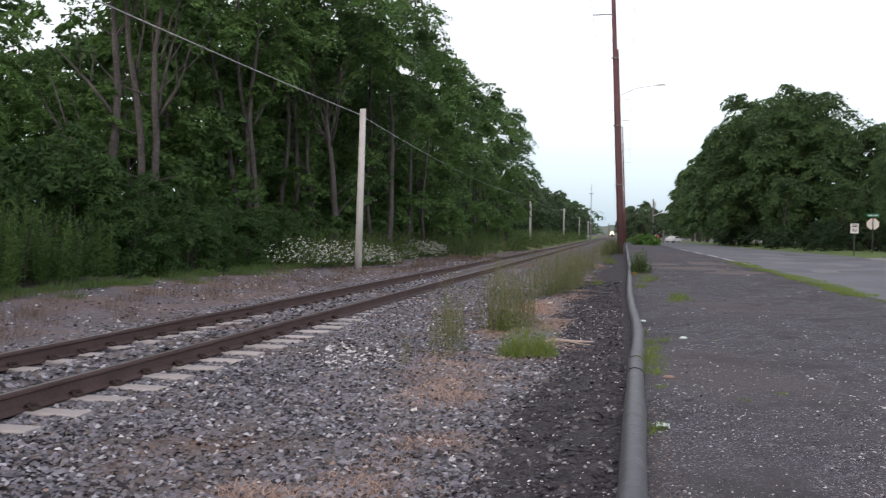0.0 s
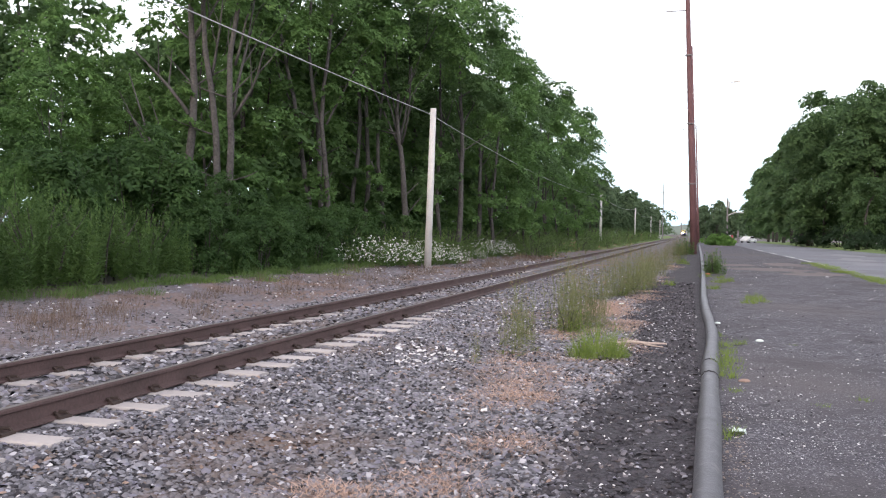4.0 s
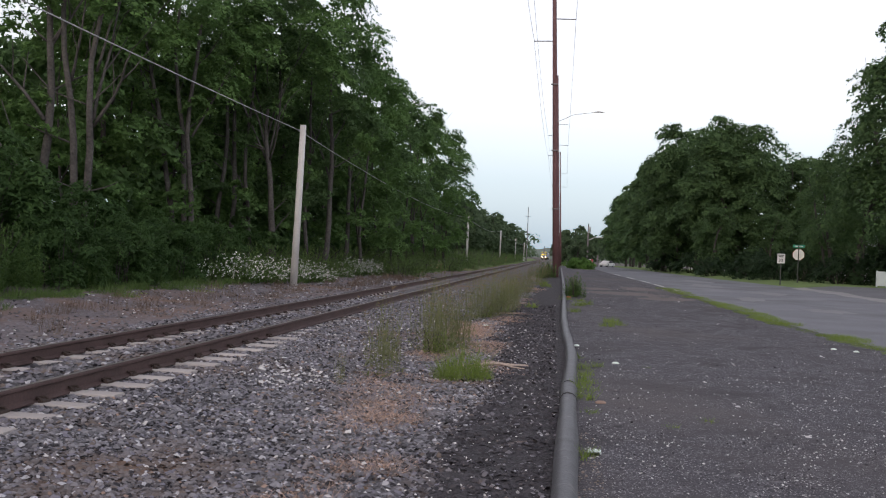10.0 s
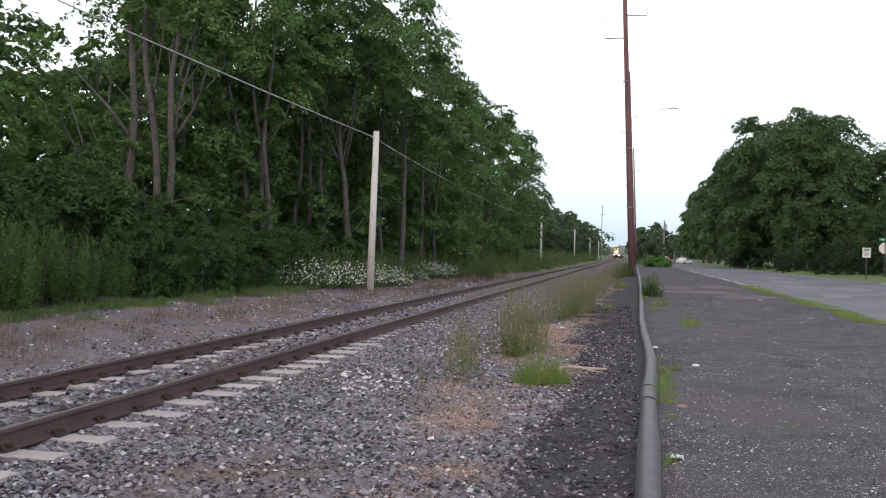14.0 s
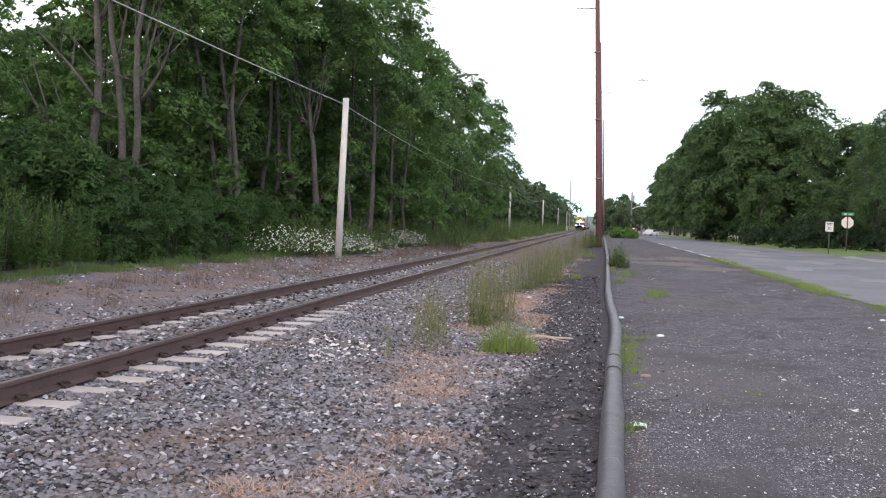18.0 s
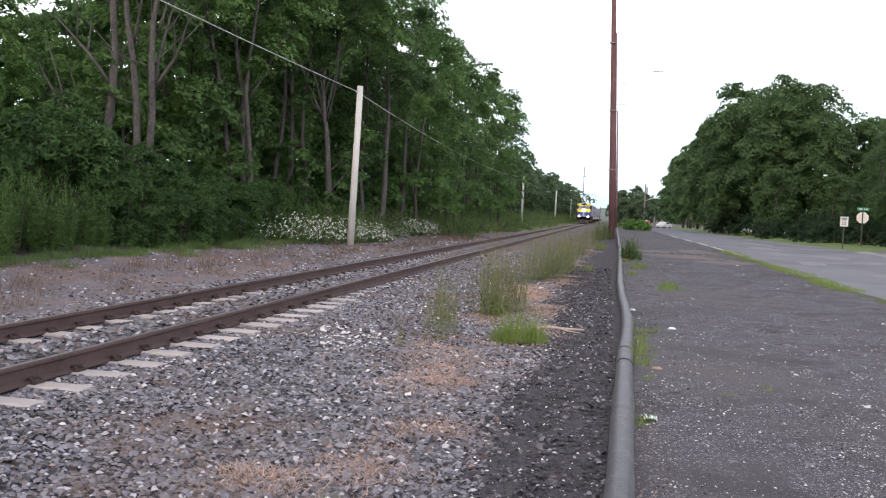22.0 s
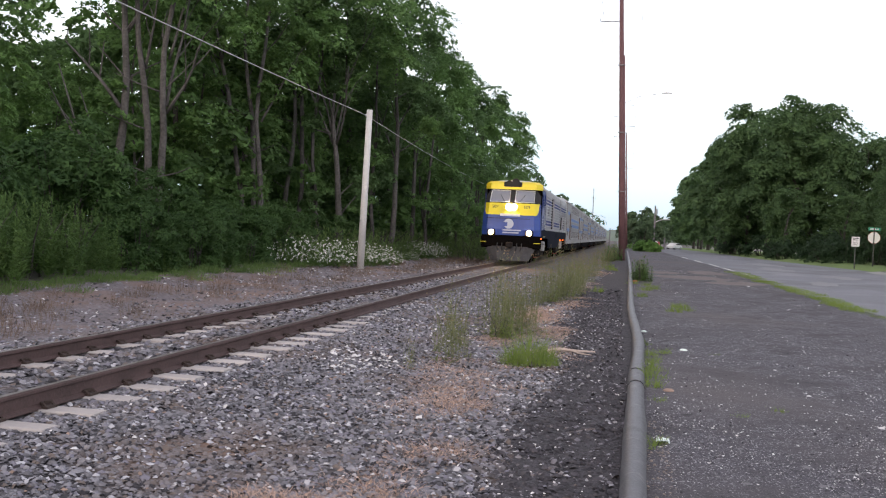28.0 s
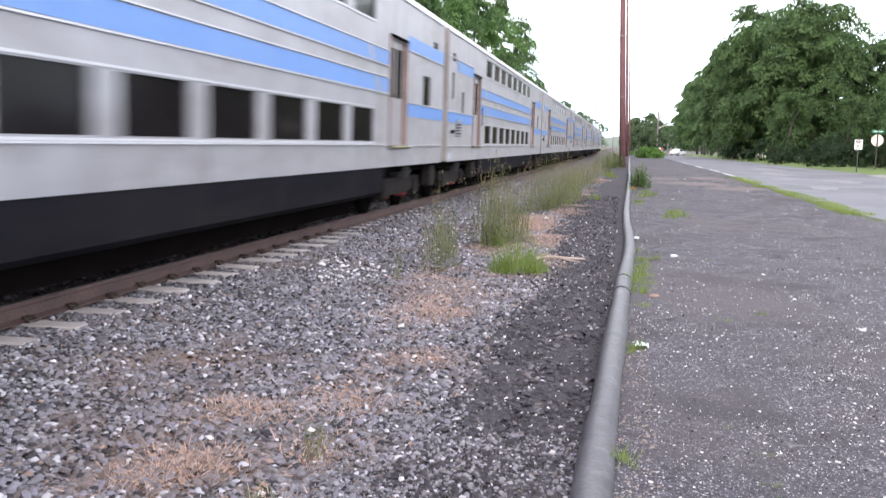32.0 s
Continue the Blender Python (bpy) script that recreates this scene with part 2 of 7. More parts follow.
M = {
    "soil": material("soil", (0.12, 0.105, 0.10), 0.95, spread=0.35, grain=30, stain=0.5, bump=0.4),
    "verge": material("verge", (0.165, 0.250, 0.055), 0.95, second=(0.085, 0.130, 0.036), grain=18, stain=0.6, bump=0.5),
    "ballast_bed": material("ballast_bed", (0.060, 0.053, 0.055), 0.95, spread=0.5, grain=26, stain=0.9, bump=0.9),
    "dark_grit": material("dark_grit", (0.038, 0.034, 0.040), 0.95, spread=0.6, grain=60, stain=1.4, bump=0.9),
    "far_gravel": material("far_gravel", (0.178, 0.148, 0.158), 0.95, second=(0.090, 0.074, 0.076), grain=22, stain=0.7, bump=0.6),
    "stone": material("stone", (0.325, 0.315, 0.345), 0.9, second=(0.030, 0.027, 0.032), grain=30, stain=2.0, bump=0.3, per="island", island=1.2),
    "dark_stone": material("dark_stone", (0.080, 0.072, 0.084), 0.9, second=(0.013, 0.011, 0.014), grain=30, stain=2.0, bump=0.3, per="island"),
    "pale_stone": material("pale_stone", (0.62, 0.60, 0.60), 0.85, spread=0.25, grain=30, per="island"),
    "rust_stone": material("rust_stone", (0.29, 0.205, 0.165), 0.9, spread=0.3, grain=30, per="island"),
    "concrete": material("concrete", (0.44, 0.40, 0.385), 0.9, spread=0.22, grain=35, stain=3, bump=0.25, per="object"),
    "rail_rust": material("rail_rust", (0.078, 0.046, 0.043), 0.8, spread=0.4, grain=40, stain=2.0, bump=0.2),
    "rail_top": material("rail_top", (0.16, 0.14, 0.13), 0.45, metal=0.6, spread=0.2, grain=60),
    "clip": material("clip", (0.05, 0.032, 0.026), 0.85, spread=0.3),
    "pipe": material("pipe", (0.084, 0.082, 0.093), 0.5, spread=0.35, grain=40, stain=3, bump=0.2, spec=0.4),
    "tape": material("tape", (0.03, 0.03, 0.033), 0.5),
    "straw": material("straw", (0.60, 0.430, 0.350), 0.9, second=(0.36, 0.245, 0.195), grain=8, stain=2, per="island"),
    "dead_weed": material("dead_weed", (0.19, 0.135, 0.095), 0.9, second=(0.09, 0.065, 0.055), grain=8, stain=1, per="island"),
    "leaf_oak": leafy("leaf_oak", (0.198, 0.336, 0.100), (0.075, 0.140, 0.054)),
    "leaf_dark": leafy("leaf_dark", (0.148, 0.248, 0.090), (0.060, 0.108, 0.047)),
    "leaf_bush": leafy("leaf_bush", (0.092, 0.168, 0.050), (0.026, 0.058, 0.022)),
    "leaf_light": leafy("leaf_light", (0.165, 0.265, 0.078), (0.052, 0.102, 0.034)),
    # undergrowth leaves: the shade below the crowns is put into these dark greens
    "leaf_shaded": leafy("leaf_shaded", (0.056, 0.100, 0.044), (0.021, 0.040, 0.022)),
    "leaf_weeds": leafy("leaf_weeds", (0.185, 0.27, 0.085), (0.075, 0.130, 0.042)),
    "leaf_hedge": leafy("leaf_hedge", (0.20, 0.36, 0.09), (0.09, 0.18, 0.05)),
    "leaf_maple": leafy("leaf_maple", (0.153, 0.250, 0.094), (0.034, 0.065, 0.034)),
    # distance haze is put into the greyed greens of leaf_far and ridge
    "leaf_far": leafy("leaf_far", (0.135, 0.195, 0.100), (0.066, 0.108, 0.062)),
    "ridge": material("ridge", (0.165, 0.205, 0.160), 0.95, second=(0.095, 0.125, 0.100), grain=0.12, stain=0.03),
    "seed_head": material("seed_head", (0.36, 0.27, 0.15), 0.9, second=(0.20, 0.145, 0.085), grain=6, stain=1, per="island"),
    "tan_dirt": material("tan_dirt", (0.185, 0.150, 0.138), 0.95, second=(0.105, 0.090, 0.090), grain=14, stain=0.9, bump=0.4),
    "weed": leafy("weed", (0.265, 0.270, 0.130), (0.120, 0.145, 0.058)),
    "grass": leafy("grass", (0.285, 0.365, 0.092), (0.135, 0.205, 0.052)),
    "petal": material("petal", (0.80, 0.80, 0.76), 0.7, spread=0.1, per="island"),
    "bark": material("bark", (0.105, 0.092, 0.087), 0.95, second=(0.030, 0.026, 0.024), grain=12, stain=1.0, bump=0.8),
    "bark_pale": material("bark_pale", (0.150, 0.136, 0.130), 0.95, second=(0.026, 0.022, 0.021), grain=11, stain=0.9, bump=0.9),
    "bleached": material("bleached", (0.46, 0.37, 0.32), 0.9, spread=0.25, grain=25, stain=4, bump=0.3),
    "pole_white": material("pole_white", (0.56, 0.54, 0.53), 0.85, spread=0.18, grain=30, stain=1.0, bump=0.2),
    "pole_wood": material("pole_wood", (0.150, 0.074, 0.078), 0.85, spread=0.35, grain=20, stain=0.8, bump=0.4),
    "pole_grey": material("pole_grey", (0.22, 0.20, 0.21), 0.85, spread=0.2, grain=20),
    "wire": material("wire", (0.42, 0.42, 0.43), 0.6),
    "wire_dark": material("wire_dark", (0.10, 0.10, 0.11), 0.6),
    "metal": material("metal", (0.55, 0.56, 0.58), 0.4, metal=0.8, spread=0.1),
    "lot": None,
    "road": material("road", (0.172, 0.174, 0.196), 0.9, spread=0.22, grain=45, stain=0.35, bump=0.3),
    "side_road": material("side_road", (0.128, 0.128, 0.142), 0.9, spread=0.28, grain=40, stain=0.3, bump=0.3),
    "worn_edge": material("worn_edge", (0.27, 0.262, 0.262), 0.9, spread=0.22, grain=16, stain=0.8),
    "paint_line": material("paint_line", (0.60, 0.58, 0.56), 0.8, spread=0.3, grain=12),
    "patch": material("patch", (0.215, 0.213, 0.226), 0.9, spread=0.15, grain=30, stain=1),
    "sign_back": material("sign_back", (0.62, 0.62, 0.61), 0.5, metal=0.2, spread=0.08),
    "sign_green": material("sign_green", (0.02, 0.27, 0.16), 0.5, spread=0.1),
    "sign_white": material("sign_white", (0.60, 0.59, 0.60), 0.6, spread=0.10),
    "sign_ink": material("sign_ink", (0.03, 0.03, 0.03), 0.6),
    "post": material("post", (0.05, 0.055, 0.05), 0.7, spread=0.2),
    "fence": material("fence", (0.50, 0.55, 0.58), 0.6, spread=0.1),
    "siding": material("siding", (0.46, 0.46, 0.47), 0.8, spread=0.12),
    "shingle": material("shingle", (0.16, 0.16, 0.17), 0.9, spread=0.2),
    "car_white": material("car_white", (0.75, 0.75, 0.75), 0.3, spread=0.04, coat=0.6),
    "car_red": material("car_red", (0.34, 0.04, 0.04), 0.3, spread=0.05, coat=0.6),
    "tyre": material("tyre", (0.025, 0.025, 0.025), 0.9),
    "glass": material("glass", (0.012, 0.010, 0.011), 0.10, spread=0.2, spec=0.06),
    # windscreen: the bright reflection is put into the pale base colour
    "screen_glass": material("screen_glass", (0.22, 0.23, 0.27), 0.12, spread=0.1),
    "paper": material("paper", (0.72, 0.80, 0.76), 0.8, spread=0.1, grain=20),
    "litter": material("litter", (0.45, 0.09, 0.06), 0.7, spread=0.2),
    "silver": material("silver", (0.375, 0.366, 0.398), 0.44, metal=0.8, spread=0.20, grain=5, stain=0.9, edge_sheen=0.28),
    "silver_roof": material("silver_roof", (0.66, 0.665, 0.69), 0.5, metal=0.25, spread=0.08, grain=9, stain=0.8),
    "fluted": material("fluted", (0.54, 0.535, 0.575), 0.36, metal=0.75, spread=0.14, grain=9, stain=0.8, edge_sheen=0.28),
    "bar": material("bar", (0.55, 0.55, 0.58), 0.38, metal=0.15, spread=0.10),
    # ribs: their highlights are put into this whiter, mostly unmetallic colour
    "rib": material("rib", (0.74, 0.74, 0.76), 0.4, metal=0.2, spread=0.10, grain=9),
    "cab_grey": material("cab_grey", (0.20, 0.205, 0.22), 0.5, spread=0.25, grain=6, stain=2),
    "pilot": material("pilot", (0.052, 0.050, 0.054), 0.75, spread=0.3, grain=8, stain=2),
    "stripe_sky": material("stripe_sky", (0.105, 0.250, 0.60), 0.4, spread=0.10, grain=5, stain=0.9, edge_sheen=0.06),
    "stripe_navy": material("stripe_navy", (0.034, 0.062, 0.27), 0.45, spread=0.15, grain=5, spec=0.3),
    "nose_blue": material("nose_blue", (0.030, 0.068, 0.30), 0.35, spread=0.10, grain=5, stain=1.2),
    "nose_yellow": material("nose_yellow", (0.74, 0.60, 0.02), 0.4, spread=0.08, grain=5, stain=1.2),
    "skirt": material("skirt", (0.017, 0.020, 0.030), 0.85, spread=0.18, grain=8, stain=0.9, spec=0.03),
    "skirt_dark": material("skirt_dark", (0.013, 0.0125, 0.016), 0.9, spread=0.25, grain=8, stain=0.9, spec=0.02),
    # near-black steel: shade below and inside the train is put into this colour
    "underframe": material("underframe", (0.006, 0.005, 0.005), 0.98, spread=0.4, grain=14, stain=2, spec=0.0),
    "grime": material("grime", (0.020, 0.017, 0.016), 0.9, spread=0.5, grain=14, stain=2, spec=0.12),
    "tan_end": material("tan_end", (0.29, 0.255, 0.240), 0.7, spread=0.25, grain=8, stain=1.2),
    "step_yellow": material("step_yellow", (0.48, 0.44, 0.24), 0.8, spread=0.3, grain=9, stain=3),
    "rust_tan": material("rust_tan", (0.22, 0.150, 0.125), 0.8, spread=0.35, grain=9, stain=2.5),
    "dirt": material("dirt", (0.27, 0.22, 0.19), 0.95, spread=0.3, grain=30, per="island"),
    "rubber": material("rubber", (0.022, 0.022, 0.024), 0.9),
    "tank": material("tank", (0.40, 0.39, 0.38), 0.8, spread=0.35, grain=12, stain=3),
    "brake_red": material("brake_red", (0.30, 0.02, 0.025), 0.6, spread=0.3),
    "white_mark": material("white_mark", (0.72, 0.73, 0.78), 0.6, spread=0.06),
    "faded_mark": material("faded_mark", (0.46, 0.49, 0.58), 0.6, spread=0.12),
    "beam": glow("beam", (1.0, 0.68, 0.40), 380.0),
    "beam_low": glow("beam_low", (1.0, 0.52, 0.20), 240.0),
    "amber": glow("amber", (1.0, 0.14, 0.015), 5.0),
}


def aggregate(m, scale, dark, light, amount):
    """Small bonded stones: each cell of the surface takes its own grey."""
    n, l = m.node_tree.nodes, m.node_tree.links
    b = n["Principled BSDF"]
    tc = next(x for x in n if x.type == "TEX_COORD")
    v, s, c, k = n.new("ShaderNodeTexVoronoi"), n.new("ShaderNodeSeparateColor"), n.new("ShaderNodeMix"), n.new("ShaderNodeMix")
    v.inputs["Scale"].default_value = scale
    l.new(tc.outputs["Object"], v.inputs["Vector"])
    l.new(v.outputs["Color"], s.inputs[0])
    c.data_type = k.data_type = "RGBA"
    c.inputs["A"].default_value, c.inputs["B"].default_value = (*dark, 1), (*light, 1)
    l.new(s.outputs[0], c.inputs["Factor"])
    k.inputs["Factor"].default_value = amount
    l.new(b.inputs["Base Color"].links[0].from_socket, k.inputs["A"])
    l.new(c.outputs["Result"], k.inputs["B"])
    l.new(k.outputs["Result"], b.inputs["Base Color"])


def lot_surface():
    """Worn asphalt strewn with pale chips, greyer away from the kerb pipe."""
    m = material("lot", (0.070, 0.064, 0.077), 0.92, second=(0.012, 0.010, 0.013), grain=34, stain=0.8, bump=0.5)
    aggregate(m, 62, (0.012, 0.011, 0.014), (0.122, 0.116, 0.140), 0.5)
    aggregate(m, 21, (0.018, 0.016, 0.020), (0.112, 0.107, 0.128), 0.3)
    n, l = m.node_tree.nodes, m.node_tree.links
    b = n["Principled BSDF"]
    mixc = next(x for x in n if x.type == "MIX")
    tc = next(x for x in n if x.type == "TEX_COORD")
    for scale, edge, colour in ((30, 0.25, (0.42, 0.40, 0.42)), (12, 0.14, (0.34, 0.33, 0.35)), (52, 0.30, (0.28, 0.26, 0.29)), (17, 0.22, (0.020, 0.018, 0.021))):
        v, r, k = n.new("ShaderNodeTexVoronoi"), n.new("ShaderNodeMapRange"), n.new("ShaderNodeMix")
        v.inputs["Scale"].default_value = scale
        l.new(tc.outputs["Object"], v.inputs["Vector"])
        r.inputs["From Min"].default_value, r.inputs["From Max"].default_value = edge, edge * 0.6
        l.new(v.outputs["Distance"], r.inputs["Value"])
        k.data_type = "RGBA"
        l.new(r.outputs[0], k.inputs["Factor"])
        src = b.inputs["Base Color"].links[0].from_socket
        l.new(src, k.inputs["A"])
        k.inputs["B"].default_value = (*colour, 1)
        l.new(k.outputs["Result"], b.inputs["Base Color"])
    return m


M["lot"] = lot_surface()


def stained(m, colour, scale, low, high):
    """Lays broad earth-coloured stains into a surface."""
    n, l = m.node_tree.nodes, m.node_tree.links
    b = n["Principled BSDF"]
    tc = next(x for x in n if x.type == "TEX_COORD")
    t, r, k = n.new("ShaderNodeTexNoise"), n.new("ShaderNodeMapRange"), n.new("ShaderNodeMix")
    t.inputs["Scale"].default_value, t.inputs["Detail"].default_value = scale, 6
    l.new(tc.outputs["Object"], t.inputs["Vector"])
    r.inputs["From Min"].default_value, r.inputs["From Max"].default_value = low, high
    l.new(t.outputs["Fac"], r.inputs["Value"])
    k.data_type = "RGBA"
    l.new(r.outputs[0], k.inputs["Factor"])
    l.new(b.inputs["Base Color"].links[0].from_socket, k.inputs["A"])
    k.inputs["B"].default_value = (*colour, 1)
    l.new(k.outputs["Result"], b.inputs["Base Color"])


def streaked(m, colour, amount):
    """Upright weather streaks and smears down a metal side."""
    n, l = m.node_tree.nodes, m.node_tree.links
    b = n["Principled BSDF"]
    tc = next(x for x in n if x.type == "TEX_COORD")
    for scale, low, high in (((1, 5.0, 0.5), 0.50, 0.72), ((1, 0.6, 2.2), 0.48, 0.70)):
        mp, t, r, k = n.new("ShaderNodeMapping"), n.new("ShaderNodeTexNoise"), n.new("ShaderNodeMapRange"), n.new("ShaderNodeMix")
        mp.inputs["Scale"].default_value = scale
        t.inputs["Scale"].default_value, t.inputs["Detail"].default_value = 1.0, 6
        l.new(tc.outputs["Object"], mp.inputs["Vector"])
        l.new(mp.outputs[0], t.inputs["Vector"])
        r.inputs["From Min"].default_value, r.inputs["From Max"].default_value, r.inputs["To Max"].default_value = low, high, amount
        l.new(t.outputs["Fac"], r.inputs["Value"])
        k.data_type = "RGBA"
        l.new(r.outputs[0], k.inputs["Factor"])
        l.new(b.inputs["Base Color"].links[0].from_socket, k.inputs["A"])
        k.inputs["B"].default_value = (*colour, 1)
        l.new(k.outputs["Result"], b.inputs["Base Color"])


streaked(M["silver"], (0.22, 0.20, 0.205), 0.6)
streaked(M["fluted"], (0.27, 0.25, 0.26), 0.5)
streaked(M["nose_blue"], (0.022, 0.040, 0.15), 0.6)
streaked(M["skirt_dark"], (0.022, 0.020, 0.021), 0.6)
streaked(M["stripe_sky"], (0.15, 0.27, 0.52), 0.6)
aggregate(M["dark_grit"], 34, (0.010, 0.009, 0.011), (0.092, 0.083, 0.094), 0.6)
aggregate(M["ballast_bed"], 19, (0.012, 0.011, 0.013), (0.26, 0.25, 0.275), 0.7)
aggregate(M["far_gravel"], 17, (0.05, 0.044, 0.048), (0.28, 0.25, 0.275), 0.5)
stained(M["stone"], (0.150, 0.112, 0.096), 0.55, 0.50, 0.72)
stained(M["ballast_bed"], (0.17, 0.105, 0.075), 0.55, 0.50, 0.68)
stained(M["far_gravel"], (0.20, 0.125, 0.095), 0.30, 0.46, 0.66)
stained(M["lot"], (0.050, 0.045, 0.050), 0.45, 0.52, 0.70)
stained(M["lot"], (0.046, 0.041, 0.048), 2.2, 0.50, 0.72)
stained(M["lot"], (0.165, 0.155, 0.170), 7.0, 0.62, 0.70)
stained(M["lot"], (0.098, 0.084, 0.086), 0.13, 0.50, 0.68)
stained(M["lot"], (0.034, 0.030, 0.035), 0.9, 0.55, 0.75)
stained(M["road"], (0.225, 0.225, 0.245), 0.30, 0.56, 0.72)
stained(M["road"], (0.125, 0.124, 0.138), 0.22, 0.50, 0.66)


stained(M["pipe"], (0.17, 0.16, 0.165), 7.0, 0.58, 0.75)
stained(M["pipe"], (0.035, 0.034, 0.040), 3.0, 0.55, 0.70)


def speckled(m, kinds):
    """Gives some of the loose pieces a colour of their own: (from, to, colour) shares of 0 to 1."""
    n, l = m.node_tree.nodes, m.node_tree.links
    b = n["Principled BSDF"]
    g, f = n.new("ShaderNodeNewGeometry"), n.new("ShaderNodeMath")
    f.operation, f.inputs[1].default_value = "MULTIPLY", 17.31
    l.new(g.outputs["Random Per Island"], f.inputs[0])
    w = n.new("ShaderNodeMath")
    w.operation = "FRACT"
    l.new(f.outputs[0], w.inputs[0])
    for low, high, colour in kinds:
        c, k = n.new("ShaderNodeMath"), n.new("ShaderNodeMix")
        c.operation = "COMPARE"
        c.inputs[1].default_value, c.inputs[2].default_value = (low + high) / 2, (high - low) / 2
        l.new(w.outputs[0], c.inputs[0])
        k.data_type = "RGBA"
        l.new(c.outputs[0], k.inputs["Factor"])
        l.new(b.inputs["Base Color"].links[0].from_socket, k.inputs["A"])
        k.inputs["B"].default_value = (*colour, 1)
        l.new(k.outputs["Result"], b.inputs["Base Color"])


speckled(M["stone"], ((0.0, 0.05, (0.46, 0.45, 0.48)), (0.06, 0.18, (0.034, 0.031, 0.037)), (0.20, 0.27, (0.150, 0.120, 0.108)), (0.32, 0.42, (0.20, 0.19, 0.23))))
speckled(M["dark_stone"], ((0.0, 0.02, (0.28, 0.27, 0.28)), (0.05, 0.20, (0.062, 0.055, 0.060)), (0.20, 0.27, (0.16, 0.15, 0.17))))


# ---- mesh helpers ----
def mesh_of(name, verts, faces, mat, smooth=False):
    me = bpy.data.meshes.new(name)
    me.from_pydata(verts, [], faces)
    me.materials.append(mat)
    if smooth:
        me.shade_smooth()
    me.update()
    return me


def mesh_quads(name, v, mat, k=4):
    """Many loose faces of k corners each from an array (n, k, 3)."""
    n = len(v)
    me = bpy.data.meshes.new(name)
    me.vertices.add(n * k)
    me.vertices.foreach_set("co", np.ascontiguousarray(v, np.float32).ravel())
    me.loops.add(n * k)
    me.loops.foreach_set("vertex_index", np.arange(n * k, dtype=np.int32))
    me.polygons.add(n)
    me.polygons.foreach_set("loop_start", np.arange(0, n * k, k, dtype=np.int32))
    me.materials.append(mat)
    me.update(calc_edges=True)
    return me


class Geo:
    """Gathers vertices and faces of one part."""

    def __init__(self):
        self.v, self.f = [], []

    def add(self, verts, faces):
        k = len(self.v)
        self.v += [tuple(p) for p in verts]
        self.f += [tuple(i + k for i in f) for f in faces]
        return self

    def box(self, x0, x1, y0, y1, z0, z1, c=0.0):
        if c <= 0:
            v = [(x, y, z) for x in (x0, x1) for y in (y0, y1) for z in (z0, z1)]
            return self.add(v, [(0, 1, 3, 2), (4, 6, 7, 5), (0, 4, 5, 1), (2, 3, 7, 6), (0, 2, 6, 4), (1, 5, 7, 3)])
        bm = bmesh.new()
        bmesh.ops.create_cube(bm, size=1)
        for w in bm.verts:
            w.co = ((x0 + x1) / 2 + w.co.x * (x1 - x0), (y0 + y1) / 2 + w.co.y * (y1 - y0), (z0 + z1) / 2 + w.co.z * (z1 - z0))
        bmesh.ops.bevel(bm, geom=bm.edges, offset=min(c, (x1 - x0) / 2.2, (y1 - y0) / 2.2, (z1 - z0) / 2.2), segments=1, affect="EDGES")
        bm.verts.index_update()
        self.add([w.co[:] for w in bm.verts], [[w.index for w in f.verts] for f in bm.faces])
        bm.free()
        return self

    def tube(self, points, radii, n=8, caps=True):
        """A round bar through points, with a radius at each."""
        pts = [Vector(p) for p in points]
        radii = radii if hasattr(radii, "__len__") else [radii] * len(pts)
        rings = []
        for i, p in enumerate(pts):
            d = (pts[min(i + 1, len(pts) - 1)] - pts[max(i - 1, 0)]).normalized()
            a = d.cross(Vector((0, 0, 1)) if abs(d.z) < 0.9 else Vector((1, 0, 0))).normalized()
            b = d.cross(a)
            rings.append([p + (a * math.cos(2 * math.pi * j / n) + b * math.sin(2 * math.pi * j / n)) * radii[i] for j in range(n)])
        faces = [(i * n + j, i * n + (j + 1) % n, (i + 1) * n + (j + 1) % n, (i + 1) * n + j) for i in range(len(pts) - 1) for j in range(n)]
        if caps:
            faces += [tuple(range(n))[::-1], tuple((len(pts) - 1) * n + j for j in range(n))]
        return self.add([q for r in rings for q in r], faces)

    def loft(self, rings, caps=True):
        """Skin over rings of equal length; each ring is closed."""
        n = len(rings[0])
        faces = [(i * n + j, i * n + (j + 1) % n, (i + 1) * n + (j + 1) % n, (i + 1) * n + j) for i in range(len(rings) - 1) for j in range(n)]
        if caps:
            faces += [tuple(range(n))[::-1], tuple((len(rings) - 1) * n + j for j in range(n))]
        return self.add([q for r in rings for q in r], faces)

    def mesh(self, name, mat, smooth=False):
        return mesh_of(name, self.v, self.f, mat, smooth)


def part(name, geo, mat, parent, label="", smooth=False):
    ob = new(name, geo.mesh(name, mat, smooth) if isinstance(geo, Geo) else geo)
    ob.parent = parent
    return tagged(ob, label) if label else ob


def thing(name, at=(0, 0, 0), label="", category="", group="", kind="", turn=0.0):
    ob = new(name)
    ob.matrix_basis = pose(*at, 0, 0, turn)
    return tagged(ob, label, category, group, kind)


def single(name, geo, mat, at=(0, 0, 0), label="", category="", group="", kind="", smooth=False):
    ob = new(name, geo.mesh(name, mat, smooth) if isinstance(geo, Geo) else geo)
    ob.matrix_basis = pose(*at)
    return tagged(ob, label, category, group, kind)


# ---- lie of the land ----
def ease(a, b, v):
    u = np.clip((np.asarray(v, float) - a) / (b - a), 0, 1)
    return u * u * (3 - 2 * u)


TRACK, RAIL = -5.42, 0.30


